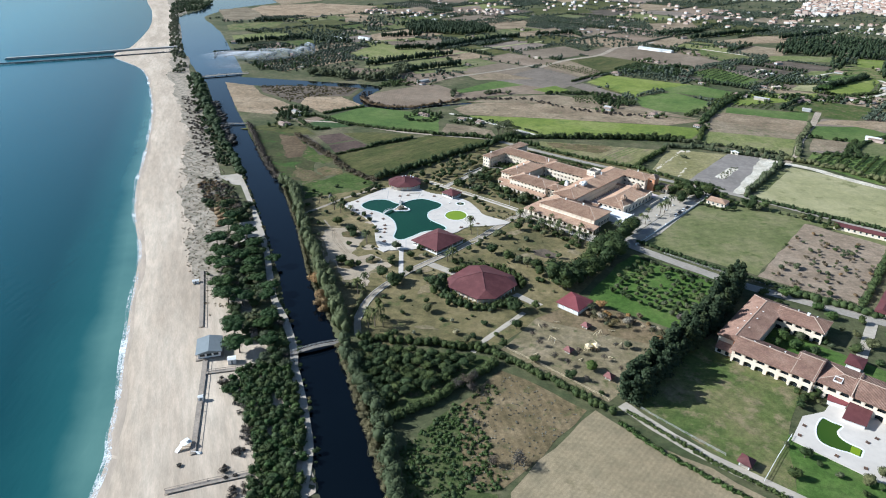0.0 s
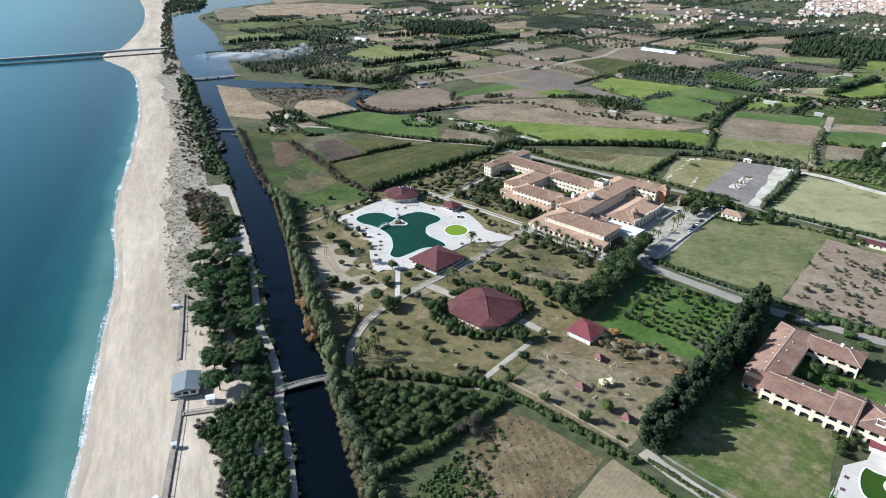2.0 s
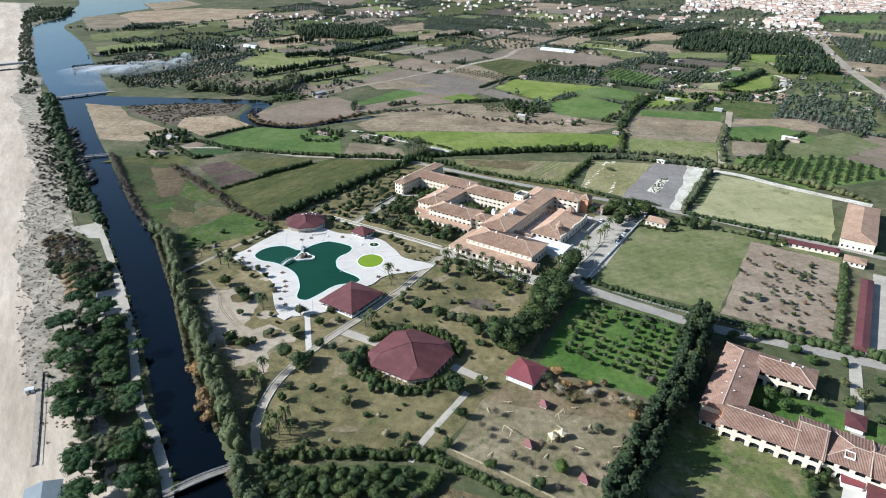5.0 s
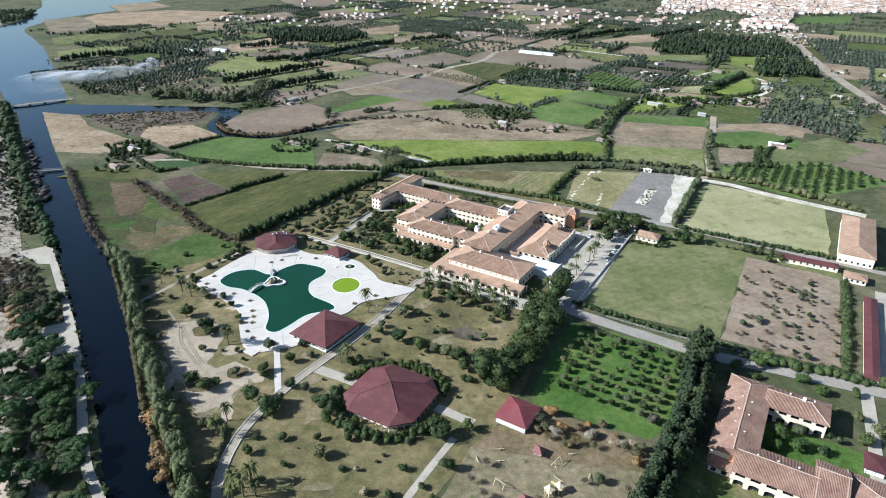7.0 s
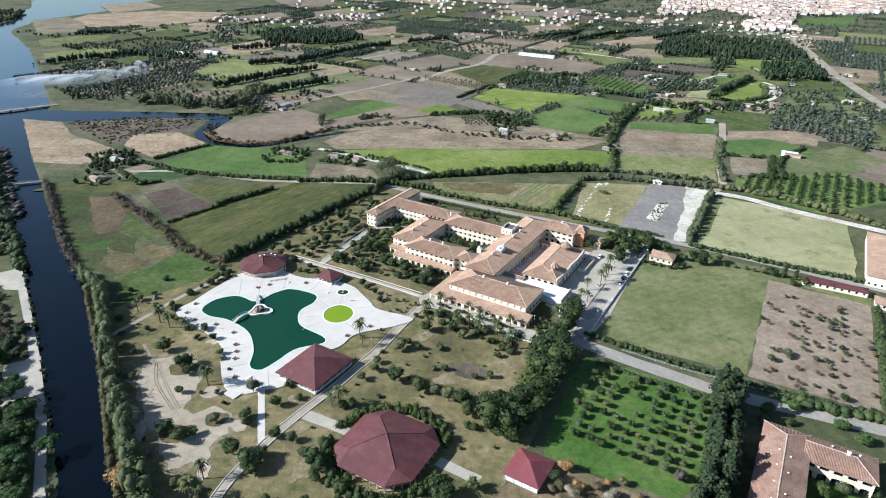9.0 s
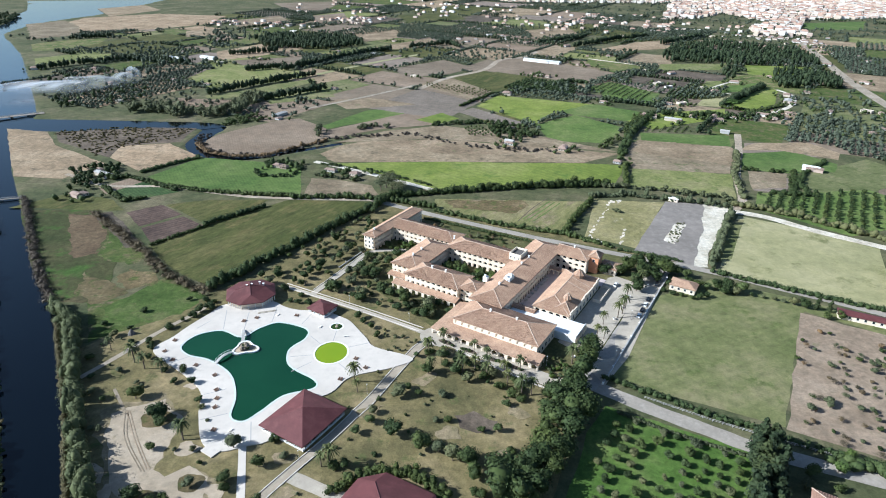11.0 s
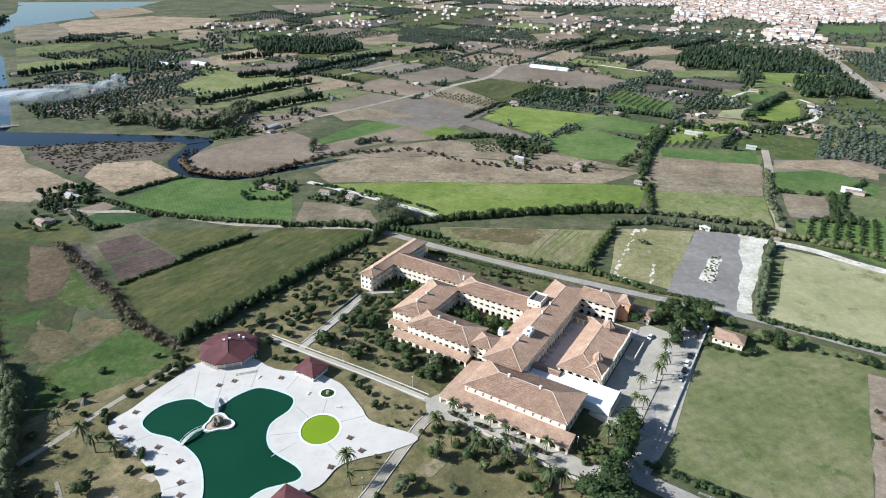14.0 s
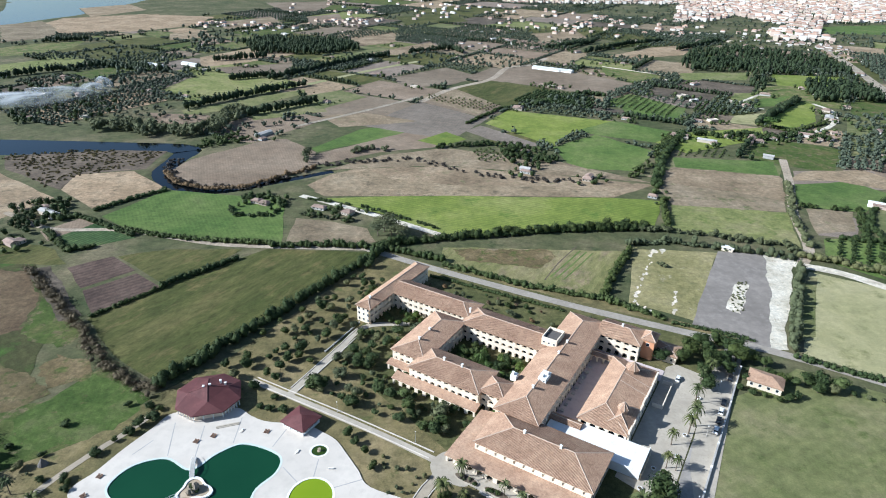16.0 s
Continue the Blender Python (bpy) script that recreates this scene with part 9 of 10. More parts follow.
# ---- bridges ----
def footbridge(name, a, b, w, rise, label, rails=True, piers=0):
    t = empty(name, pose(0, 0, 0), label, "bridge")
    a, b = Vector((*a, 0)), Vector((*b, 0))
    d = (b - a).normalized()
    s = Vector((-d.y, d.x, 0)) * w / 2
    n = 14
    pts = [a.lerp(b, i / n) + Vector((0, 0, 0.35 + rise * math.sin(math.pi * i / n))) for i in range(n + 1)]
    m = n + 1
    raw("deck", [p + s for p in pts] + [p - s for p in pts] + [p + s - Vector((0, 0, 0.3)) for p in pts] + [p - s - Vector((0, 0, 0.3)) for p in pts],
        [f for i in range(n) for f in ((i, m + i, m + i + 1, i + 1), (2 * m + i, 2 * m + i + 1, 3 * m + i + 1, 3 * m + i), (i, i + 1, 2 * m + i + 1, 2 * m + i), (m + i, 3 * m + i, 3 * m + i + 1, m + i + 1))], PLANK, t)
    if rails:
        for e in (s * 0.95, s * -0.95):
            for hgt in (0.55, 1.0):
                rail_line("rail", [p + e + Vector((0, 0, hgt)) for p in pts], 0.06, CONCRETE, t)
            for i in range(n):
                tube("post", pts[i] + e, pts[i] + e + Vector((0, 0, 1.0)), 0.06, CONCRETE, t, 4)
    for i in range(piers):
        q = a.lerp(b, (i + 1) / (piers + 1))
        boxed("pier", (q.x - 0.8, q.y - 0.8, -2.4, q.x + 0.8, q.y + 0.8, 0.3 + rise * 0.8), CONCRETE, t)
    return t


footbridge("footbridge", (-98, 101), (-80, 115), 2.2, 0.9, "white-railed footbridge over the canal")
footbridge("road_bridge", (-474, 603), (-423, 650), 6.5, 0.9, "low concrete road bridge over the river", True, 4)
footbridge("footbridge", (-326, 419), (-300, 430), 1.8, 0.3, "narrow concrete footbridge over the canal", True, 1)

# canal-side pads
for pts, lab in (([(-190.7, 220.7), (-179.3, 227.3), (-163.7, 198.8), (-177.1, 195.3)], "shaded concrete yard behind the pines"), ([(-250, 293), (-237, 302), (-219, 280), (-230, 280)], "pale concrete landing by the canal")):
    tagged(flat("concrete_yard", [pts], 0.12, PAVING), lab, "yard", kind="structure")

# ---- more buildings ----
def block(name, x, y, a, b, ze, zr, tiles, label, along="u", cat="building", turn=TURN, wall=None, wins=4):
    t = empty(name, pose(x, y, 0.1, 0, 0, turn), label, cat)
    w = boxed("wall", (-a, -b, 0, a, b, ze - 0.02), wall or PLASTER, t)
    roof_mesh("roof", t, -a, -b, a, b, ze, zr, tiles, along, (True, True), 0.5, False)
    small_windows(w, (-a, -b), (a, -b), (0, 1), 1.1, wins, 1.0, 1.2)
    small_windows(w, (a, -b), (a, b), (-1, 0), 1.1, max(2, wins - 1), 1.0, 1.2)
    return t


block("gatehouse", 107.8, 330.7, 6.2, 4.2, 3.2, 4.9, TERRACOTTA, "small cream house with a tiled hip roof", "u", "house")
block("sports_hall", 229, 331, 8.6, 31.5, 6.2, 8.6, TERRACOTTA, "long hall with a tan tiled roof", "v", "hall", wins=6)
block("red_row", 187.5, 303, 14.5, 2.6, 2.9, 4.0, RED_SHEET, "long low white row with a red roof", "u", "row", turn=-25, wins=9)
block("covered_walk", 181, 231, 2.4, 37, 2.7, 3.5, RED_SHEET, "long covered walk with a burgundy roof", "v", "walkway", turn=-29, wins=2)
block("store_house", 204, 286, 5, 4, 3, 4.2, TERRACOTTA, "small tiled store house", "u", "house")
tagged(ribbon("paved_lane", [(212, 274), (172, 200)], 7, 0.16, PAVING, 2), "pale paved lane beside the covered walk", "lane", kind="structure")
tagged(ribbon("paved_lane", [(158, 192), (144, 162), (132, 138)], 4.5, 0.16, PAVING, 3), "pale paved garden lane", "lane", kind="structure")


block("lot_office", 139, 454, 3.0, 1.7, 2.4, 2.7, WHITE_PAINT, "small white flat-roofed office at the car park", "u", "office", wins=2)
# white garden walls
for a, b, lab in (((-61, 366), (-72, 343), "low white garden wall beside the hotel wing"),):
    gw = empty("garden_wall", pose(0, 0, 0.1), lab, "wall", "garden walls")
    d = ribbon("wall_body", [a, b], 0.35, 0.55, CONCRETE, 4, 0.55, False)
    d.parent = gw
    for q in line_points([a, b], 6.0):
        boxed("pillar", (q.x - 0.28, q.y - 0.28, 0, q.x + 0.28, q.y + 0.28, 0.75), CONCRETE, gw)


# ---- cars ----
def car(x, y, turn, paint, label):
    t = empty("car", pose(x, y, 0.17, 0, 0, turn), label, "car", "parked cars")
    prof = [(-2.1, 0.35), (-2.1, 0.75), (-1.95, 0.85), (-1.2, 0.92), (1.15, 0.92), (2.0, 0.78), (2.1, 0.6), (2.1, 0.35)]
    k = len(prof)
    raw("body", [(px, s * (0.86 if pz < 0.8 else 0.80), pz) for s in (-1, 1) for px, pz in prof], [tuple(range(k)), tuple(range(2 * k - 1, k - 1, -1))] + [(i, k + i, k + (i + 1) % k, (i + 1) % k) for i in range(k)], paint, t)
    raw("cabin", [(px, s * w, pz) for s in (-1, 1) for px, w, pz in ((-1.75, 0.78, 0.9), (-1.3, 0.64, 1.42), (0.35, 0.64, 1.45), (1.1, 0.78, 0.9))], [(0, 1, 2, 3), (7, 6, 5, 4), (0, 4, 5, 1), (2, 6, 7, 3)], GLASS_DARK, t)
    boxed("roof", (-1.3, -0.63, 1.42, 0.35, 0.63, 1.49), paint, t)
    for wx in (-1.3, 1.3):
        for wy in (-0.78, 0.78):
            tube("wheel", (wx, wy - 0.1, 0.31), (wx, wy + 0.1, 0.31), 0.31, plain("tyre_rubber", (0.03, 0.03, 0.03), 0.8), t, 10)
    return t


BLACK_CAR = plain("black_car_paint", (0.015, 0.015, 0.018), 0.25, 0.05, spec=0.6)
WHITE_CAR = plain("white_car_paint", (0.75, 0.75, 0.74), 0.3, 0.03, spec=0.6)
SILVER_CAR = plain("silver_car_paint", (0.42, 0.43, 0.45), 0.3, 0.05, spec=0.6)
for u, v, p, lab in ((127, 36, BLACK_CAR, "black car parked under the trees"), (127.4, 18.4, BLACK_CAR, "black car parked along the forecourt wall"), (127.4, 12.6, WHITE_CAR, "white car parked along the forecourt wall"), (127.5, 6.8, BLACK_CAR, "black car parked along the forecourt wall"),
                     (127.6, 0.8, WHITE_CAR, "white car parked along the forecourt wall"), (109, 24, WHITE_CAR, "white car parked beside the hotel entrance"), (127.0, 42, SILVER_CAR, "silver car parked under the trees")):
    car(*[a + b for a, b in zip((-33, 365), to_world(u, v))], TURN + 90, p, lab)
wl = empty("forecourt_wall", pose(-33, 365, 0, 0, 0, TURN), "low white wall along the forecourt road", "wall")
bm = bmesh.new()
box(bm, 129.4, -58, 0.1, 129.8, 46, 0.9)
part("wall_body", bm, WHITE_PAINT, wl)
bm = bmesh.new()
box(bm, 129.3, -58, 0.9, 129.9, 46, 1.0)
part("coping", bm, CONCRETE, wl)
for i in range(9):
    boxed("pillar", (129.25, -58 + i * 13 - 0.3, 0.1, 129.95, -58 + i * 13 + 0.3, 1.35), WHITE_PAINT, wl)
court = [to_world(u, v) for u, v in ((103, -40), (121, -44), (121, 32), (106, 34), (103, 30))]
tagged(flat("entrance_apron", [[(-33 + x, 365 + y) for x, y in court]], 0.185, PAVING), "pale paved apron before the hotel entrance", "paving", kind="structure")
for u, v in ((113, -30), (114.5, -34), (111.5, -41), (116, -44), (113, -47), (118.5, -20), (118.5, -8), (118.5, 4), (118.5, 16)):
    x, y = to_world(u, v)
    pl = empty("planter", pose(-33 + x, 365 + y, 0.18, 0, 0, TURN), "white concrete planter on the forecourt", "planter", "forecourt planters")
    raw("tub", [(c * r, s * r, z) for z, r in ((0, 0.6), (0.7, 0.85), (0.7, 0.7), (0.5, 0.68)) for c, s in [(math.cos(a), math.sin(a)) for a in np.linspace(0, 6.2832, 8, endpoint=False)]], [(8 * j + i, 8 * j + (i + 1) % 8, 8 * j + 8 + (i + 1) % 8, 8 * j + 8 + i) for j in range(3) for i in range(8)], WHITE_PAINT, pl)
    raw("soil", [(0.69 * math.cos(a), 0.69 * math.sin(a), 0.55) for a in np.linspace(0, 6.2832, 8, endpoint=False)], [tuple(range(8))], BANK, pl)


# ---- pool deck things ----
def lounger_set(x, y, turn):
    t = empty("lounger_platform", pose(x, y, 0.43, 0, 0, turn) @ Matrix.Scale(0.66, 4), "brown wooden sunbathing platform on the pool deck", "sun bed", "sun platforms")
    for s in (-0.75, 0.75):
        b = boxed("bed", (s - 0.6, -1.2, 0.22, s + 0.6, 0.7, 0.36), WOOD, t)
        raw("backrest", [(s - 0.6, 0.7, 0.3), (s + 0.6, 0.7, 0.3), (s + 0.6, 1.3, 0.85), (s - 0.6, 1.3, 0.85), (s - 0.6, 0.74, 0.22), (s + 0.6, 0.74, 0.22), (s + 0.6, 1.36, 0.78), (s - 0.6, 1.36, 0.78)], [(0, 1, 2, 3), (7, 6, 5, 4), (0, 3, 7, 4), (1, 5, 6, 2), (3, 2, 6, 7)], WOOD, t)
        for lx in (s - 0.5, s + 0.5):
            for ly in (-1.0, 0.5):
                boxed("leg", (lx - 0.05, ly - 0.05, 0, lx + 0.05, ly + 0.05, 0.24), WOOD, t)
    return t


for x, y in ((-126, 257), (-115, 254), (-105, 248), (-101, 239), (-98, 229), (-94, 217), (-54, 248), (-83, 294), (-106, 288), (-101, 291), (-132, 263), (-131, 271), (-99, 234), (-45, 256), (-50, 262), (107, 107), (104, 101), (114, 93), (127, 103), (131, 106), (122, 89), (134, 102)):
    ob = lounger_set(x, y, plant_rng.uniform(-50, -10))
    if x > 0:
        ob.matrix_basis = ob.matrix_basis @ Matrix.Scale(0.7, 4)
for x, y in ((-92, 294), (-88, 217), (-70, 285), (-57, 278)):
    ob = empty("deck_bench", pose(x, y, 0.43, 0, 0, plant_rng.uniform(0, 90)), "low white bench on the pool deck", "bench", "deck benches")
    boxed("seat", (-0.9, -0.25, 0.38, 0.9, 0.25, 0.46), WHITE_PAINT, ob)
    for s in (-0.7, 0.7):
        boxed("leg", (s - 0.08, -0.22, 0, s + 0.08, 0.22, 0.38), WHITE_PAINT, ob)
pad = flat("deck_platform", [[(-95, 207), (-92.5, 211), (-87.5, 208), (-90, 204)]], 0.5, DECK, 0.5)
tagged(pad, "small white square terrace by the pool", "terrace", kind="structure")
shade = empty("terrace_step", pose(-98, 300, 0.43, 0, 0, 20), "low white terrace step before the restaurant", "step")
boxed("tread", (-5, -4.0, 0, 3, -3.4, 0.16), PAVING, shade)
boxed("tread", (-5, -3.4, 0, 3, -2.8, 0.3), PAVING, shade)

# ---- playground things ----
def swing(x, y, turn):
    t = empty("swing_frame", pose(x, y, 0.045, 0, 0, turn), "pale timber swing frame on the playground", "swing", "playground equipment")
    for s in (-1.8, 1.8):
        tube("leg", (s, -1.1, 0), (s, 0, 2.3), 0.09, RAW_WOOD, t, 5)
        tube("leg", (s, 1.1, 0), (s, 0, 2.3), 0.09, RAW_WOOD, t, 5)
    tube("beam", (-2.1, 0, 2.3), (2.1, 0, 2.3), 0.1, RAW_WOOD, t, 5)
    for s in (-0.8, 0.8):
        for e in (-0.2, 0.2):
            tube("chain", (s + e, 0, 2.3), (s + e, 0, 0.55), 0.03, CONCRETE, t, 4)
        boxed("seat", (s - 0.28, -0.14, 0.5, s + 0.28, 0.14, 0.56), WOOD, t)
    return t


def climber(x, y, turn):
    t = empty("climbing_frame", pose(x, y, 0.045, 0, 0, turn), "pale timber climbing frame with a slide", "climbing frame", "playground equipment")
    for px in (-1.1, 1.1):
        for py in (-1.1, 1.1):
            boxed("post", (px - 0.1, py - 0.1, 0, px + 0.1, py + 0.1, 2.6), RAW_WOOD, t)
    boxed("platform", (-1.2, -1.2, 1.3, 1.2, 1.2, 1.42), RAW_WOOD, t)
    raw("roof", [(-1.4, -1.4, 2.5), (1.4, -1.4, 2.5), (1.4, 1.4, 2.5), (-1.4, 1.4, 2.5), (0, 0, 3.4)], [(0, 1, 4), (1, 2, 4), (2, 3, 4), (3, 0, 4), (3, 2, 1, 0)], RAW_WOOD, t)
    raw("slide", [(1.2, -0.4, 1.4), (1.2, 0.4, 1.4), (4.2, 0.4, 0.2), (4.2, -0.4, 0.2), (1.2, -0.4, 1.25), (1.2, 0.4, 1.25), (4.2, 0.4, 0.05), (4.2, -0.4, 0.05)], [(0, 3, 2, 1), (4, 5, 6, 7), (0, 4, 7, 3), (1, 2, 6, 5)], plain("yellow_plastic", (0.62, 0.52, 0.2), 0.5), t)
    tube("ladder", (-1.2, 0.3, 1.35), (-2.2, 0.3, 0), 0.06, RAW_WOOD, t, 4)
    tube("ladder", (-1.2, -0.3, 1.35), (-2.2, -0.3, 0), 0.06, RAW_WOOD, t, 4)
    return t


def seesaw(x, y, turn):
    t = empty("seesaw", pose(x, y, 0.045, 0, 0, turn), "pale timber seesaw on worn grass", "seesaw", "playground equipment")
    tube("pivot", (0, -0.3, 0.5), (0, 0.3, 0.5), 0.1, RAW_WOOD, t, 6)
    for s in (-0.25, 0.25):
        boxed("stand", (-0.1, s - 0.06, 0, 0.1, s + 0.06, 0.55), RAW_WOOD, t)
    p = boxed("plank", (-1.7, -0.14, 0, 1.7, 0.14, 0.09), RAW_WOOD, t)
    p.matrix_local = pose(0, 0, 0.56, 0, 10, 0)
    return t


for x, y, r in ((31, 149.4, 50), (11.3, 139, -40)):
    swing(x, y, r)
for x, y, r in ((27, 136.5, 30), (30.4, 138, 120)):
    climber(x, y, r)
for x, y, r in ((30.8, 142.3, -30), (22, 118.8, 5), (11.8, 149.6, 10), (5, 127.5, 60), (49.3, 134.5, 20), (45, 126, 80), (12, 155, 15), (4, 150, 100), (24, 128, 60), (36, 133, 150), (37, 154, 20), (41, 144, 70), (20, 117, 80)):
    seesaw(x, y, r)


# ---- fences ----
def fence(pts, h, label, gap=2.6, mat=None, rails=(0.5, 1.0)):
    t = empty("fence", pose(0, 0, 0.08), label, "fence", "fences")
    line = line_points(pts, gap)
    for q in line:
        boxed("post", (q.x - 0.07, q.y - 0.07, 0, q.x + 0.07, q.y + 0.07, h), mat or WHITE_PAINT, t)
    for k in rails:
        rail_line("rail", [(q.x, q.y, h * k * 0.95) for q in line], 0.05, mat or WHITE_PAINT, t)
    return t


fence([(101, 100), (94, 88), (87, 75)], 1.4, "white wire fence beside the garden")
fence([(-9, 128.5), (10, 119), (36, 104)], 1.2, "timber fence along the playground", 2.8, RAW_WOOD)
fence([(66, 243), (88, 231), (110, 221), (152, 204)], 1.1, "pale fence along the road", 3.2, CONCRETE)
fence([(48, 102), (60, 94), (76, 84)], 1.2, "pale fence along the concrete lane", 3.0, CONCRETE)

# ---- street lamps ----
def lamp(x, y):
    t = empty("street_lamp", pose(x, y, 0.1), "slim dark street lamp beside the path", "street lamp", "street lamps")
    tube("pole", (0, 0, 0), (0, 0, 4.6), 0.07, CONCRETE, t, 6, 0.05)
    tube("base", (0, 0, 0), (0, 0, 0.4), 0.16, CONCRETE, t, 8)
    bm = bmesh.new()
    bmesh.ops.create_uvsphere(bm, u_segments=10, v_segments=6, radius=0.22)
    s = part("globe", bm, WHITE_PAINT, t)
    s.location = (0, 0, 4.8)


for x, y in ((-118, 250), (-42, 240), (-60, 204), (-77, 170), (-30, 292), (-60, 306), (-68, 342), (30, 262), (74, 300), (88, 326), (60, 268)):
    lamp(x, y)

# ---- brush smoke far off ----
sm, nt, b = nodes_of("thin_smoke")
n1 = noise_node(nt, 0.03, 5, 0.6, streak_node(nt, 60, 2.0))
k = ramp_node(nt, n1.outputs[0], [(0.3, (0, 0, 0)), (0.62, (0.2, 0.2, 0.2))])
hazy, clear_part, body = nt.nodes.new("ShaderNodeBsdfTranslucent"), nt.nodes.new("ShaderNodeBsdfTransparent"), nt.nodes.new("ShaderNodeMixShader")
lit, both = nt.nodes.new("ShaderNodeBsdfDiffuse"), nt.nodes.new("ShaderNodeMixShader")
for node in (hazy, lit):
    node.inputs[0].default_value = (0.86, 0.89, 0.93, 1)
nt.links.new(hazy.outputs[0], body.inputs[1]), nt.links.new(lit.outputs[0], body.inputs[2])
nt.links.new(k.outputs[0], both.inputs[0]), nt.links.new(clear_part.outputs[0], both.inputs[1]), nt.links.new(body.outputs[0], both.inputs[2])
nt.links.new(both.outputs[0], nt.nodes["Material Output"].inputs[0])
tc = nt.nodes.new("ShaderNodeTexCoord")
flat_place = nt.nodes.new("ShaderNodeVectorMath")
flat_place.operation = "MULTIPLY_ADD"
flat_place.inputs[1].default_value, flat_place.inputs[2].default_value = (2, 2, 0), (-1, -1, 0)
nt.links.new(tc.outputs["Generated"], flat_place.inputs[0])
reach = nt.nodes.new("ShaderNodeVectorMath")
reach.operation = "LENGTH"
nt.links.new(flat_place.outputs[0], reach.inputs[0])
rise = ramp_node(nt, reach.outputs["Value"], [(0.1, (0.85, 0.85, 0.85)), (0.95, (0, 0, 0))])
nt.links.new(mix_node(nt, 1.0, k.outputs[0], rise.outputs[0], "MULTIPLY"), both.inputs[0])
k.color_ramp.elements[1].color = (1.0, 1.0, 1.0, 1)
smoke = empty("brush_smoke", pose(0, 0, 0), "thin pale smoke drifting from a brush fire", "smoke")
for x, y, z, a, b, h in ((-404, 800, 2, 10, 8, 16), (-412, 792, 2, 18, 14, 11), (-440, 775, 2, 42, 26, 9), (-462, 745, 2, 55, 36, 8), (-485, 740, 2, 60, 45, 7)):
    bm = bmesh.new()
    bmesh.ops.create_icosphere(bm, subdivisions=4, radius=1)
    bmesh.ops.delete(bm, geom=[q for q in bm.verts if q.co.z < -0.02], context="VERTS")
    for q in bm.verts:
        w = 1 + 0.25 * noise.noise(q.co * 2 + Vector((x, y, 0)))
        q.co = Vector((x + q.co.x * a * w, y + q.co.y * b * w, z + q.co.z * h * w))
    part("smoke_puff", bm, sm, smoke, smooth=True)

# thatched cone on the rough grass
cone = empty("thatched_hut", pose(-152.4, 275.6, 0.06), "small grey thatched cone on rough grass", "hut")
tube("thatch", (0, 0, 0), (0, 0, 2.7), 1.7, plain("grey_thatch", (0.16, 0.145, 0.13), 0.95, 0.25, 1.5), cone, 12, 0.08)
tube("finial", (0, 0, 2.65), (0, 0, 3.0), 0.06, WOOD, cone, 5)


# ---- the middle plain: groves, orchards and brush round the farms ----
MID_RNG = np.random.RandomState(91)


def grove(name, poly, n, lo, hi, leafkind, label, wide=0.42, leaves=40, core=0.8, leaf=0.35):
    """Trees of a wood that nobody could count, each of a few clumps."""
    xs, ys = [p[0] for p in poly], [p[1] for p in poly]
    c, r = [], []
    tries = 0
    while len(c) < n * 3 and tries < n * 40:
        tries += 1
        x, y = MID_RNG.uniform(min(xs), max(xs)), MID_RNG.uniform(min(ys), max(ys))
        if not inside(x, y, poly):
            continue
        h = MID_RNG.uniform(lo, hi)
        for k in range(3):
            a = MID_RNG.uniform(0, 6.28)
            w = h * wide * MID_RNG.uniform(0.5, 0.8)
            c.append((x + 0.45 * w * math.cos(a), y + 0.45 * w * math.sin(a), h * (0.35 + 0.16 * k)))
            r.append((w, w, h * MID_RNG.uniform(0.26, 0.36)))
    ob = new(name, fast_mesh(name, *clump_arrays(c, r, leaves, leaf, MID_RNG, core), LEAF[leafkind]))
    return tagged(ob, label, "trees", kind="stuff")


def crop_rows(name, poly, du, dv, lo, hi, leafkind, label, turn=TURN):
    c, r = [], []

    def one(x, y, rr):
        h = rr.uniform(lo, hi)
        c.append((x, y, h * 0.48)), r.append((h * 0.55, h * 0.55, h * 0.52))

    rows_in(poly, du, dv, one, 7, 0.4, 0.04, turn)
    ob = new(name, fast_mesh(name, *clump_arrays(c, r, 20, 0.4, MID_RNG), LEAF[leafkind]))
    return tagged(ob, label, "orchard", kind="stuff")


def band(pts, w):
    """A strip round a line, as an outline."""
    p = [Vector(q) for q in pts]
    out, back = [], []
    for i, q in enumerate(p):
        d = (p[min(i + 1, len(p) - 1)] - p[max(i - 1, 0)]).normalized()
        out.append((q.x - d.y * w / 2, q.y + d.x * w / 2)), back.append((q.x + d.y * w / 2, q.y - d.x * w / 2))
    return out + back[::-1]


grove("poplar_wood", band([(-345, 662), (-316, 672), (-286, 655), (-258, 656), (-244, 662), (-236, 708), (-232, 735)], 24), 170, 6, 12, "olive", "pale half-bare poplars along the creek", 0.45, 50, 0.6)
grove("creekside_wood", [(-425, 668), (-345, 670), (-325, 700), (-300, 690), (-262, 690), (-262, 730), (-330, 760), (-400, 745)], 70, 1.8, 4.5, "far", "scrubby wood beside the river", 0.6, 26)
grove("creek_grove", [(-233, 614), (-197, 639), (-214, 664), (-236, 652)], 60, 2.2, 3.6, "hedge", "dense dark citrus grove by the creek", 0.7)
grove("riverside_wood", [(-430, 672), (-360, 688), (-350, 740), (-400, 790), (-500, 820), (-520, 790)], 60, 4, 8, "dark", "dark riverside wood in thin smoke", 0.5)
grove("marsh_brush", [(-379, 586), (-300, 520), (-292, 545), (-258, 575), (-256, 606), (-317, 608)], 420, 0.25, 0.5, "reed", "tawny brown brush in the marsh", 2.4, 30, 0.7, 0.35)
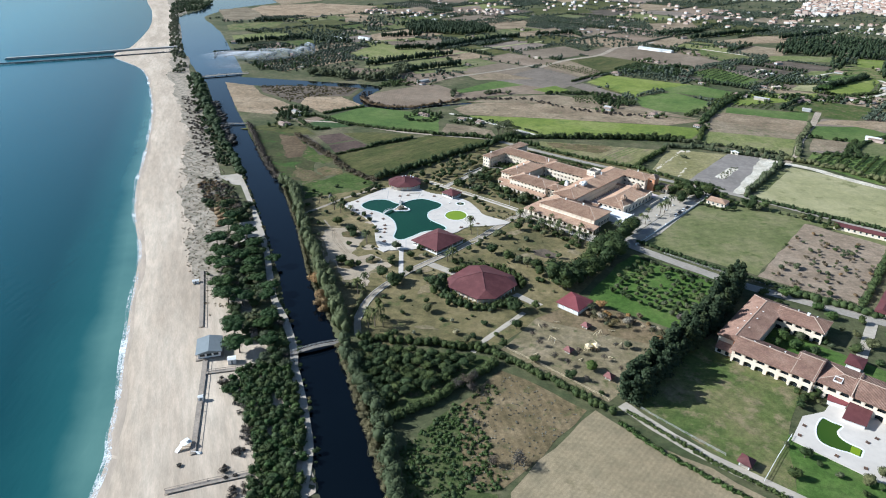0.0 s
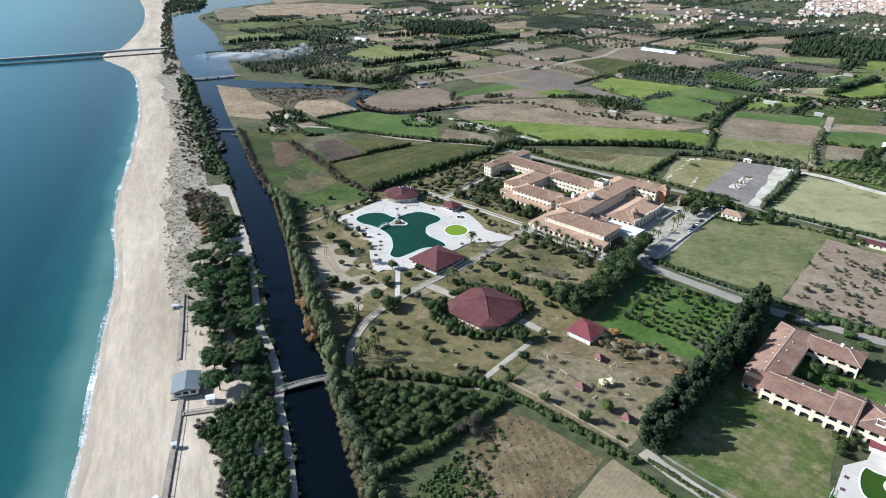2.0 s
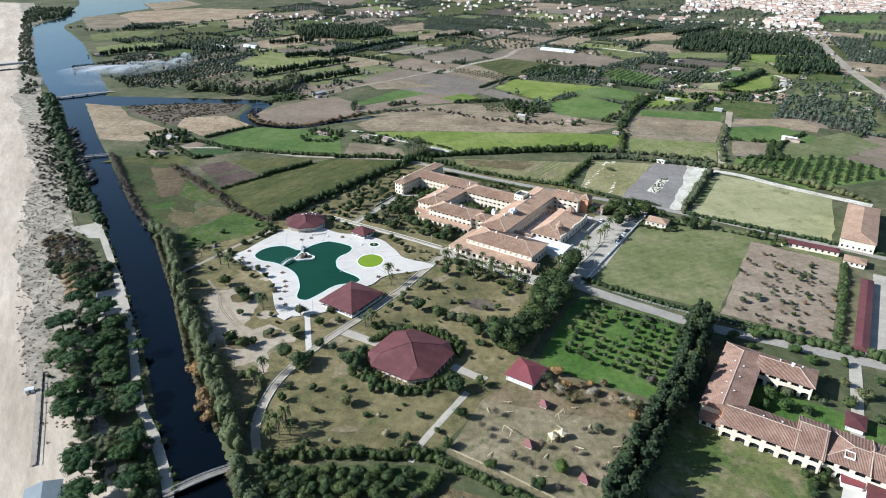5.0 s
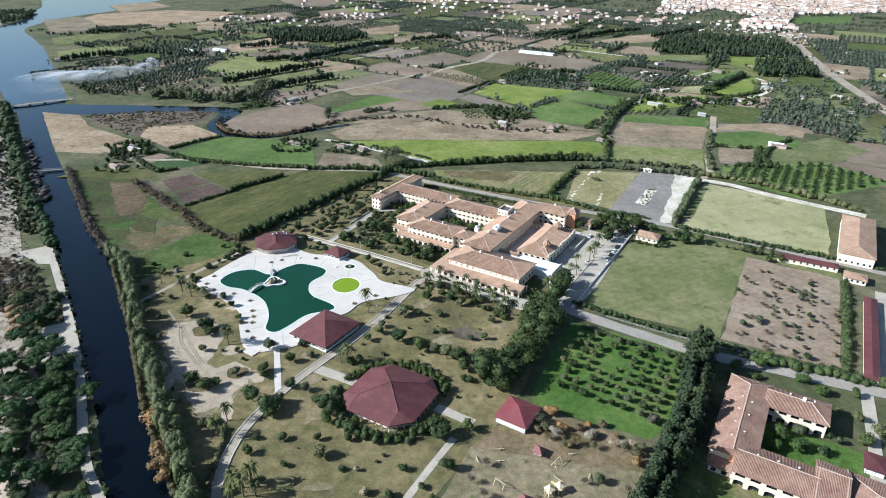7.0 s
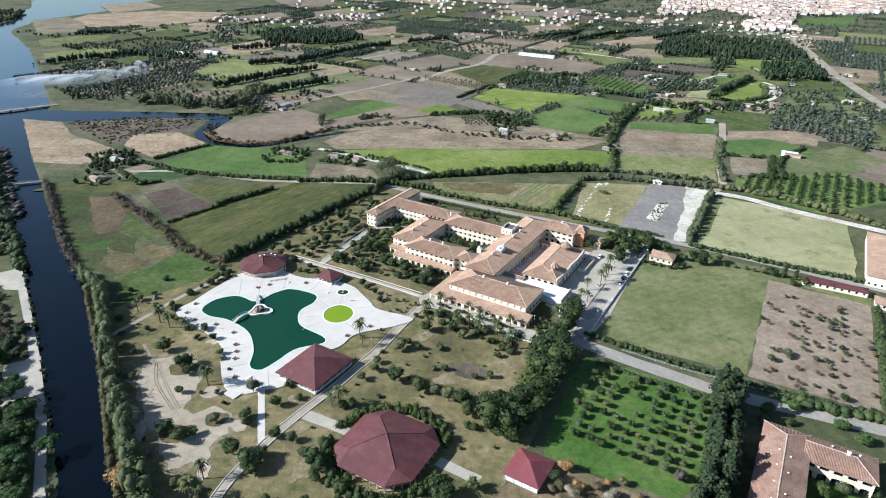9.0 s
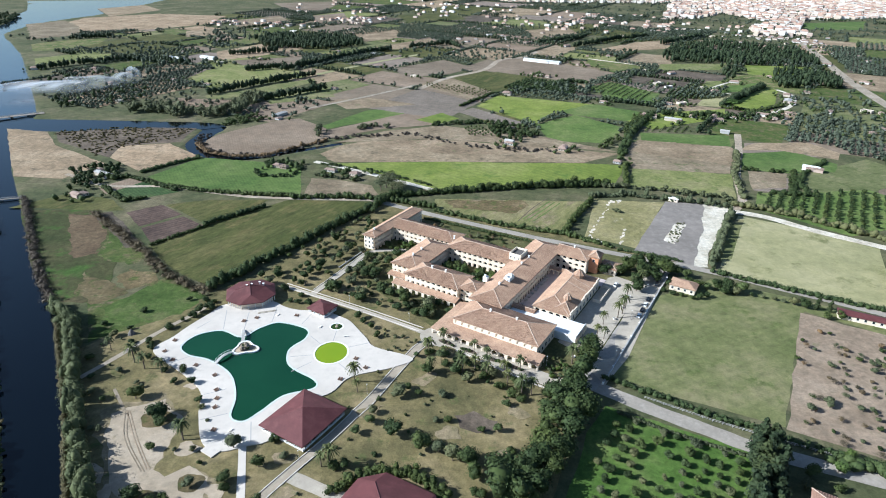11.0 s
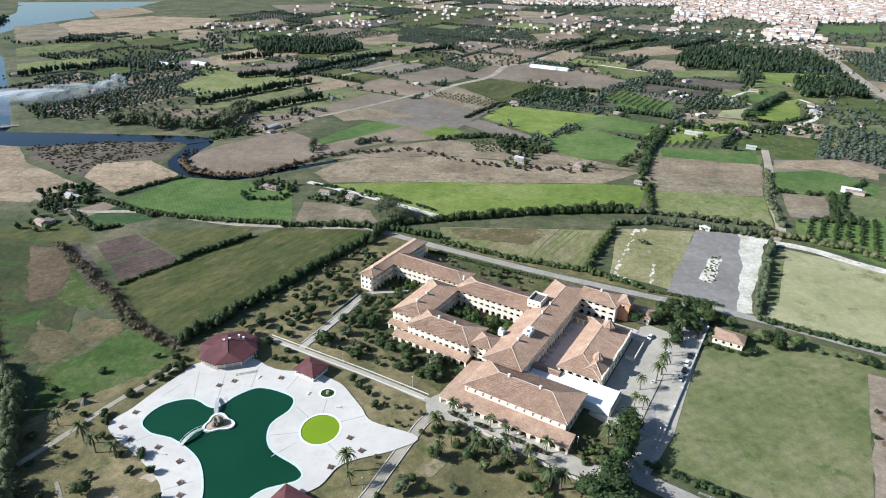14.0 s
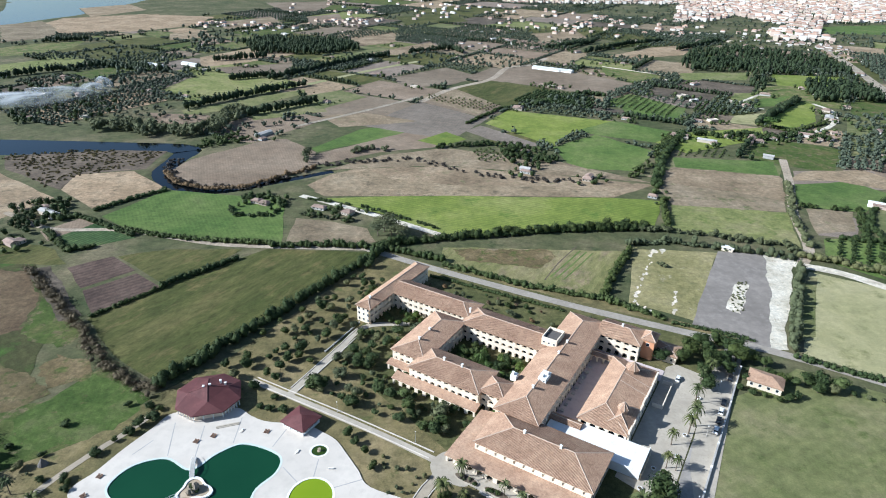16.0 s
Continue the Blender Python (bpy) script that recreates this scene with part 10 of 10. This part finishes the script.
grove("creek_brush", band([(-236, 590), (-236, 566), (-218, 541), (-197, 531), (-164, 530), (-146, 552), (-128, 578), (-104, 594), (-53, 604), (-9, 576), (32, 562), (83, 564)], 9), 170, 0.8, 2.0, "grey", "brown brush along the old creek bed", 0.9, 40, 0.5)
grove("creek_trees", [(-140, 580), (-142, 612), (-132, 612), (-130, 584)], 8, 6, 9, "olive", "half-bare trees at the creek", 0.4, 60, 0.5)
grove("field_trees", band([(-106, 615), (-94, 630), (-76, 626)], 8), 18, 2.5, 5, "olive", "row of bushes between ploughed fields", 0.6)
grove("farm_trees", [(-302, 486), (-288, 466), (-280, 446), (-270, 428), (-262, 440), (-262, 470), (-262, 490), (-278, 502)], 46, 3, 6, "dark", "trees crowding round a farmstead", 0.5)
grove("villa_shrubs", band([(-166, 494), (-152, 482), (-136, 484), (-132, 505), (-148, 516), (-162, 512)], 6), 60, 1.2, 2.8, "hedge", "garden shrubs round the villas", 0.7)
grove("villa_shrubs", band([(-116, 488), (-96, 482), (-74, 478)], 4), 24, 0.8, 1.8, "olive", "garden shrubs below the villas", 0.8)
grove("drive_hedge", band([(-118, 514), (-81, 504), (-52, 487), (-26, 470)], 2.5), 60, 1.0, 1.8, "hedge", "clipped bushes along the gravel drive", 0.8)
for x, y, h in ((-61, 466, 11), (-56, 460, 12), (-52, 456, 9), (-64, 460, 8)):
    plant("bare", "olive", x, y, h, "tall half-bare tree at the field corner", "", 1.25)
for k in range(17):
    x = 8 + k * 5.6 + plant_rng.uniform(-1, 1)
    plant("round", "dark", x, 466.5 + (x - 8) * 0.185 + plant_rng.uniform(-1, 1), plant_rng.uniform(4.8, 7.0), "round dark pine in a row along the crop field", "field pines", 1.2)
grove("house_grove", [(4, 650), (34, 652), (62, 610), (42, 586), (26, 592), (16, 630)], 85, 2.5, 5.5, "dark", "dense garden trees round a farmhouse", 0.55)
crop_rows("small_orchard", [(-8, 631), (10, 637), (20, 603), (0, 600)], 6, 5, 1.8, 2.6, "hedge", "small orchard in rows")
grove("plot_hedge", band([(-36, 636), (10, 650)], 6), 34, 3, 4.2, "dark", "tall dark hedge beside the plot", 0.6)
crop_rows("young_orchard", [(-56, 838), (27, 794), (8, 762), (-52, 812)], 7, 6, 1.8, 2.6, "olive", "young orchard on brown soil")
crop_rows("dark_orchard", [(36, 812), (76, 872), (134, 836), (120, 778), (74, 800)], 5, 4.4, 3.0, 4.0, "dark", "dense dark orchard in rows")
crop_rows("light_orchard", [(140, 814), (179, 864), (218, 804), (192, 756)], 7, 5, 1.8, 2.4, "hedge", "young orchard on green grass")
crop_rows("dark_orchard", [(225, 792), (259, 834), (280, 803), (238, 753)], 5, 4.4, 2.4, 3.2, "dark", "dark orchard in rows")
crop_rows("vegetable_garden", [(167, 648), (213, 652), (208, 630), (163, 630)], 6, 3, 0.9, 1.6, "hedge", "vegetable garden in rows")
grove("field_windbreak", band([(113, 572), (145, 622), (175, 692)], 8), 60, 3, 5.5, "hedge", "bushy windbreak between fields", 0.55)
grove("windbreak_corner", band([(150, 640), (185, 690), (205, 700), (230, 690)], 8), 50, 3, 5.5, "dark", "trees round farm sheds", 0.55)
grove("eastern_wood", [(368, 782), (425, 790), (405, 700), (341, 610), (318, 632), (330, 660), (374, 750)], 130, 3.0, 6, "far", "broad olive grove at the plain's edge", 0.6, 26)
grove("roadside_bushes", band([(95, 479), (115, 478), (135, 475), (150, 468), (178, 462), (176, 450)], 5), 70, 2, 4, "olive", "ragged bushes along the track", 0.6)
grove("plot_hedges", band([(214, 526), (239, 521), (254, 526), (232, 482)], 4), 50, 2, 3.2, "dark", "dark hedges round a brown plot", 0.6)
grove("farm_shade", band([(230, 700), (262, 690), (300, 706), (320, 690)], 14), 90, 2.5, 6, "dark", "trees round the farm sheds", 0.55)
plant("pine", "pine", 281, 726, 13, "lone umbrella pine over farm roofs", "", 1.2)
for i, (x, y, a, b) in enumerate(((184, 690, 7, 3), (203, 674, 8, 3), (245, 682, 14, 3), (239, 632, 4, 2.5), (310, 699, 16, 4), (360, 770, 7, 4), (270, 526, 6, 3), (34, 584, 4, 2.4), (80, 571, 3, 2.4), (-271, 476, 8, 2.4), (-267, 434, 4, 2.4), (-190, 660, 8, 3))):
    sh = empty("farm_shed", pose(x, y, 0.1, 0, 0, TURN + (90 if i % 3 == 2 else 0)), "low pale farm shed among trees", "shed", "farm sheds")
    boxed("wall", (-a, -b, 0, a, b, 2.4), WALL_FAR[i % 4], sh)
    raw("roof", [(-a - 0.3, -b - 0.3, 2.42), (a + 0.3, -b - 0.3, 2.42), (a + 0.3, b + 0.3, 2.42), (-a - 0.3, b + 0.3, 2.42), (-a - 0.3, 0, 3.4), (a + 0.3, 0, 3.4)], [(0, 1, 5, 4), (2, 3, 4, 5), (3, 0, 4), (1, 2, 5)], CONCRETE if i % 2 else TILE_FAR, sh)
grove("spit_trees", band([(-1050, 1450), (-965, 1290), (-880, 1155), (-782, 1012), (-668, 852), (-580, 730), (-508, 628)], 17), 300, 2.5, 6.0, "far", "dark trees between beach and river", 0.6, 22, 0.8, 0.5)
grove("spit_wood", [(-905, 1180), (-905, 1310), (-975, 1470), (-1090, 1480), (-1010, 1330), (-930, 1210)], 260, 4, 8, "dark", "dark wood on the sand spit", 0.6, 22, 0.8, 0.5)
# thickets behind the beach
SOUTH_SCRUB = [(-112, 72), (-113, 84), (-108, 92), (-96, 94), (-86, 81), (-71, 57), (-66, 46), (-60, 30), (-50, 12), (-70, 12), (-80, 33), (-84, 46), (-92, 55), (-101, 66)]
for leafkind, n in (("dark", 170), ("hedge", 170), ("pine", 130), ("green", 50)):
    grove("beach_thicket", SOUTH_SCRUB, n, 2.0, 3.8, leafkind, "dense evergreen thicket behind the beach", 0.62, 46, 0.8, 0.26)
grove("dry_thicket", band([(-117, 80), (-108, 73), (-96, 60), (-88, 47), (-91, 38), (-82, 30), (-76, 18)], 6), 60, 1.0, 2.2, "grey", "dry brown bushes at the edge of the sand", 0.8, 60, 0.5, 0.16)
NORTH_SCRUB = [(-205, 222), (-219, 235), (-243, 259), (-262, 287), (-246, 283), (-228, 276), (-206, 249), (-192, 230)]
for leafkind, n in (("grey", 90), ("brown", 60), ("reed", 60), ("olive", 40)):
    grove("dune_thicket", NORTH_SCRUB, n, 1.2, 2.6, leafkind, "dry brown thicket on the dunes", 0.85, 60, 0.55, 0.18)
grove("dune_thicket", band([(-255, 316), (-300, 372), (-345, 428), (-400, 505), (-480, 612)], 15), 240, 2.0, 4.2, "dark", "dark bushes between dunes and path", 0.65, 36, 0.8, 0.3)
grove("dune_thicket", band([(-268, 312), (-318, 376), (-362, 434), (-420, 512)], 12), 140, 0.9, 2.0, "grey", "dry brown thicket on the dunes", 0.9, 46, 0.55, 0.2)
# garden trees crowding round each farmhouse
c, r = [], []
for x, y in FARMS:
    for k in range(MID_RNG.randint(5, 12)):
        a, d, h = MID_RNG.uniform(0, 6.28), MID_RNG.uniform(7, 16), MID_RNG.uniform(1.8, 5.0)
        c.append((x + d * math.cos(a), y + d * math.sin(a), h * 0.45)), r.append((h * 0.5, h * 0.5, h * 0.52))
tagged(new("farm_garden_trees", fast_mesh("farm_garden_trees", *clump_arrays(c, r, 30, 0.4, MID_RNG), LEAF["hedge"])), "garden trees and bushes round the farmhouses", "trees", kind="stuff")
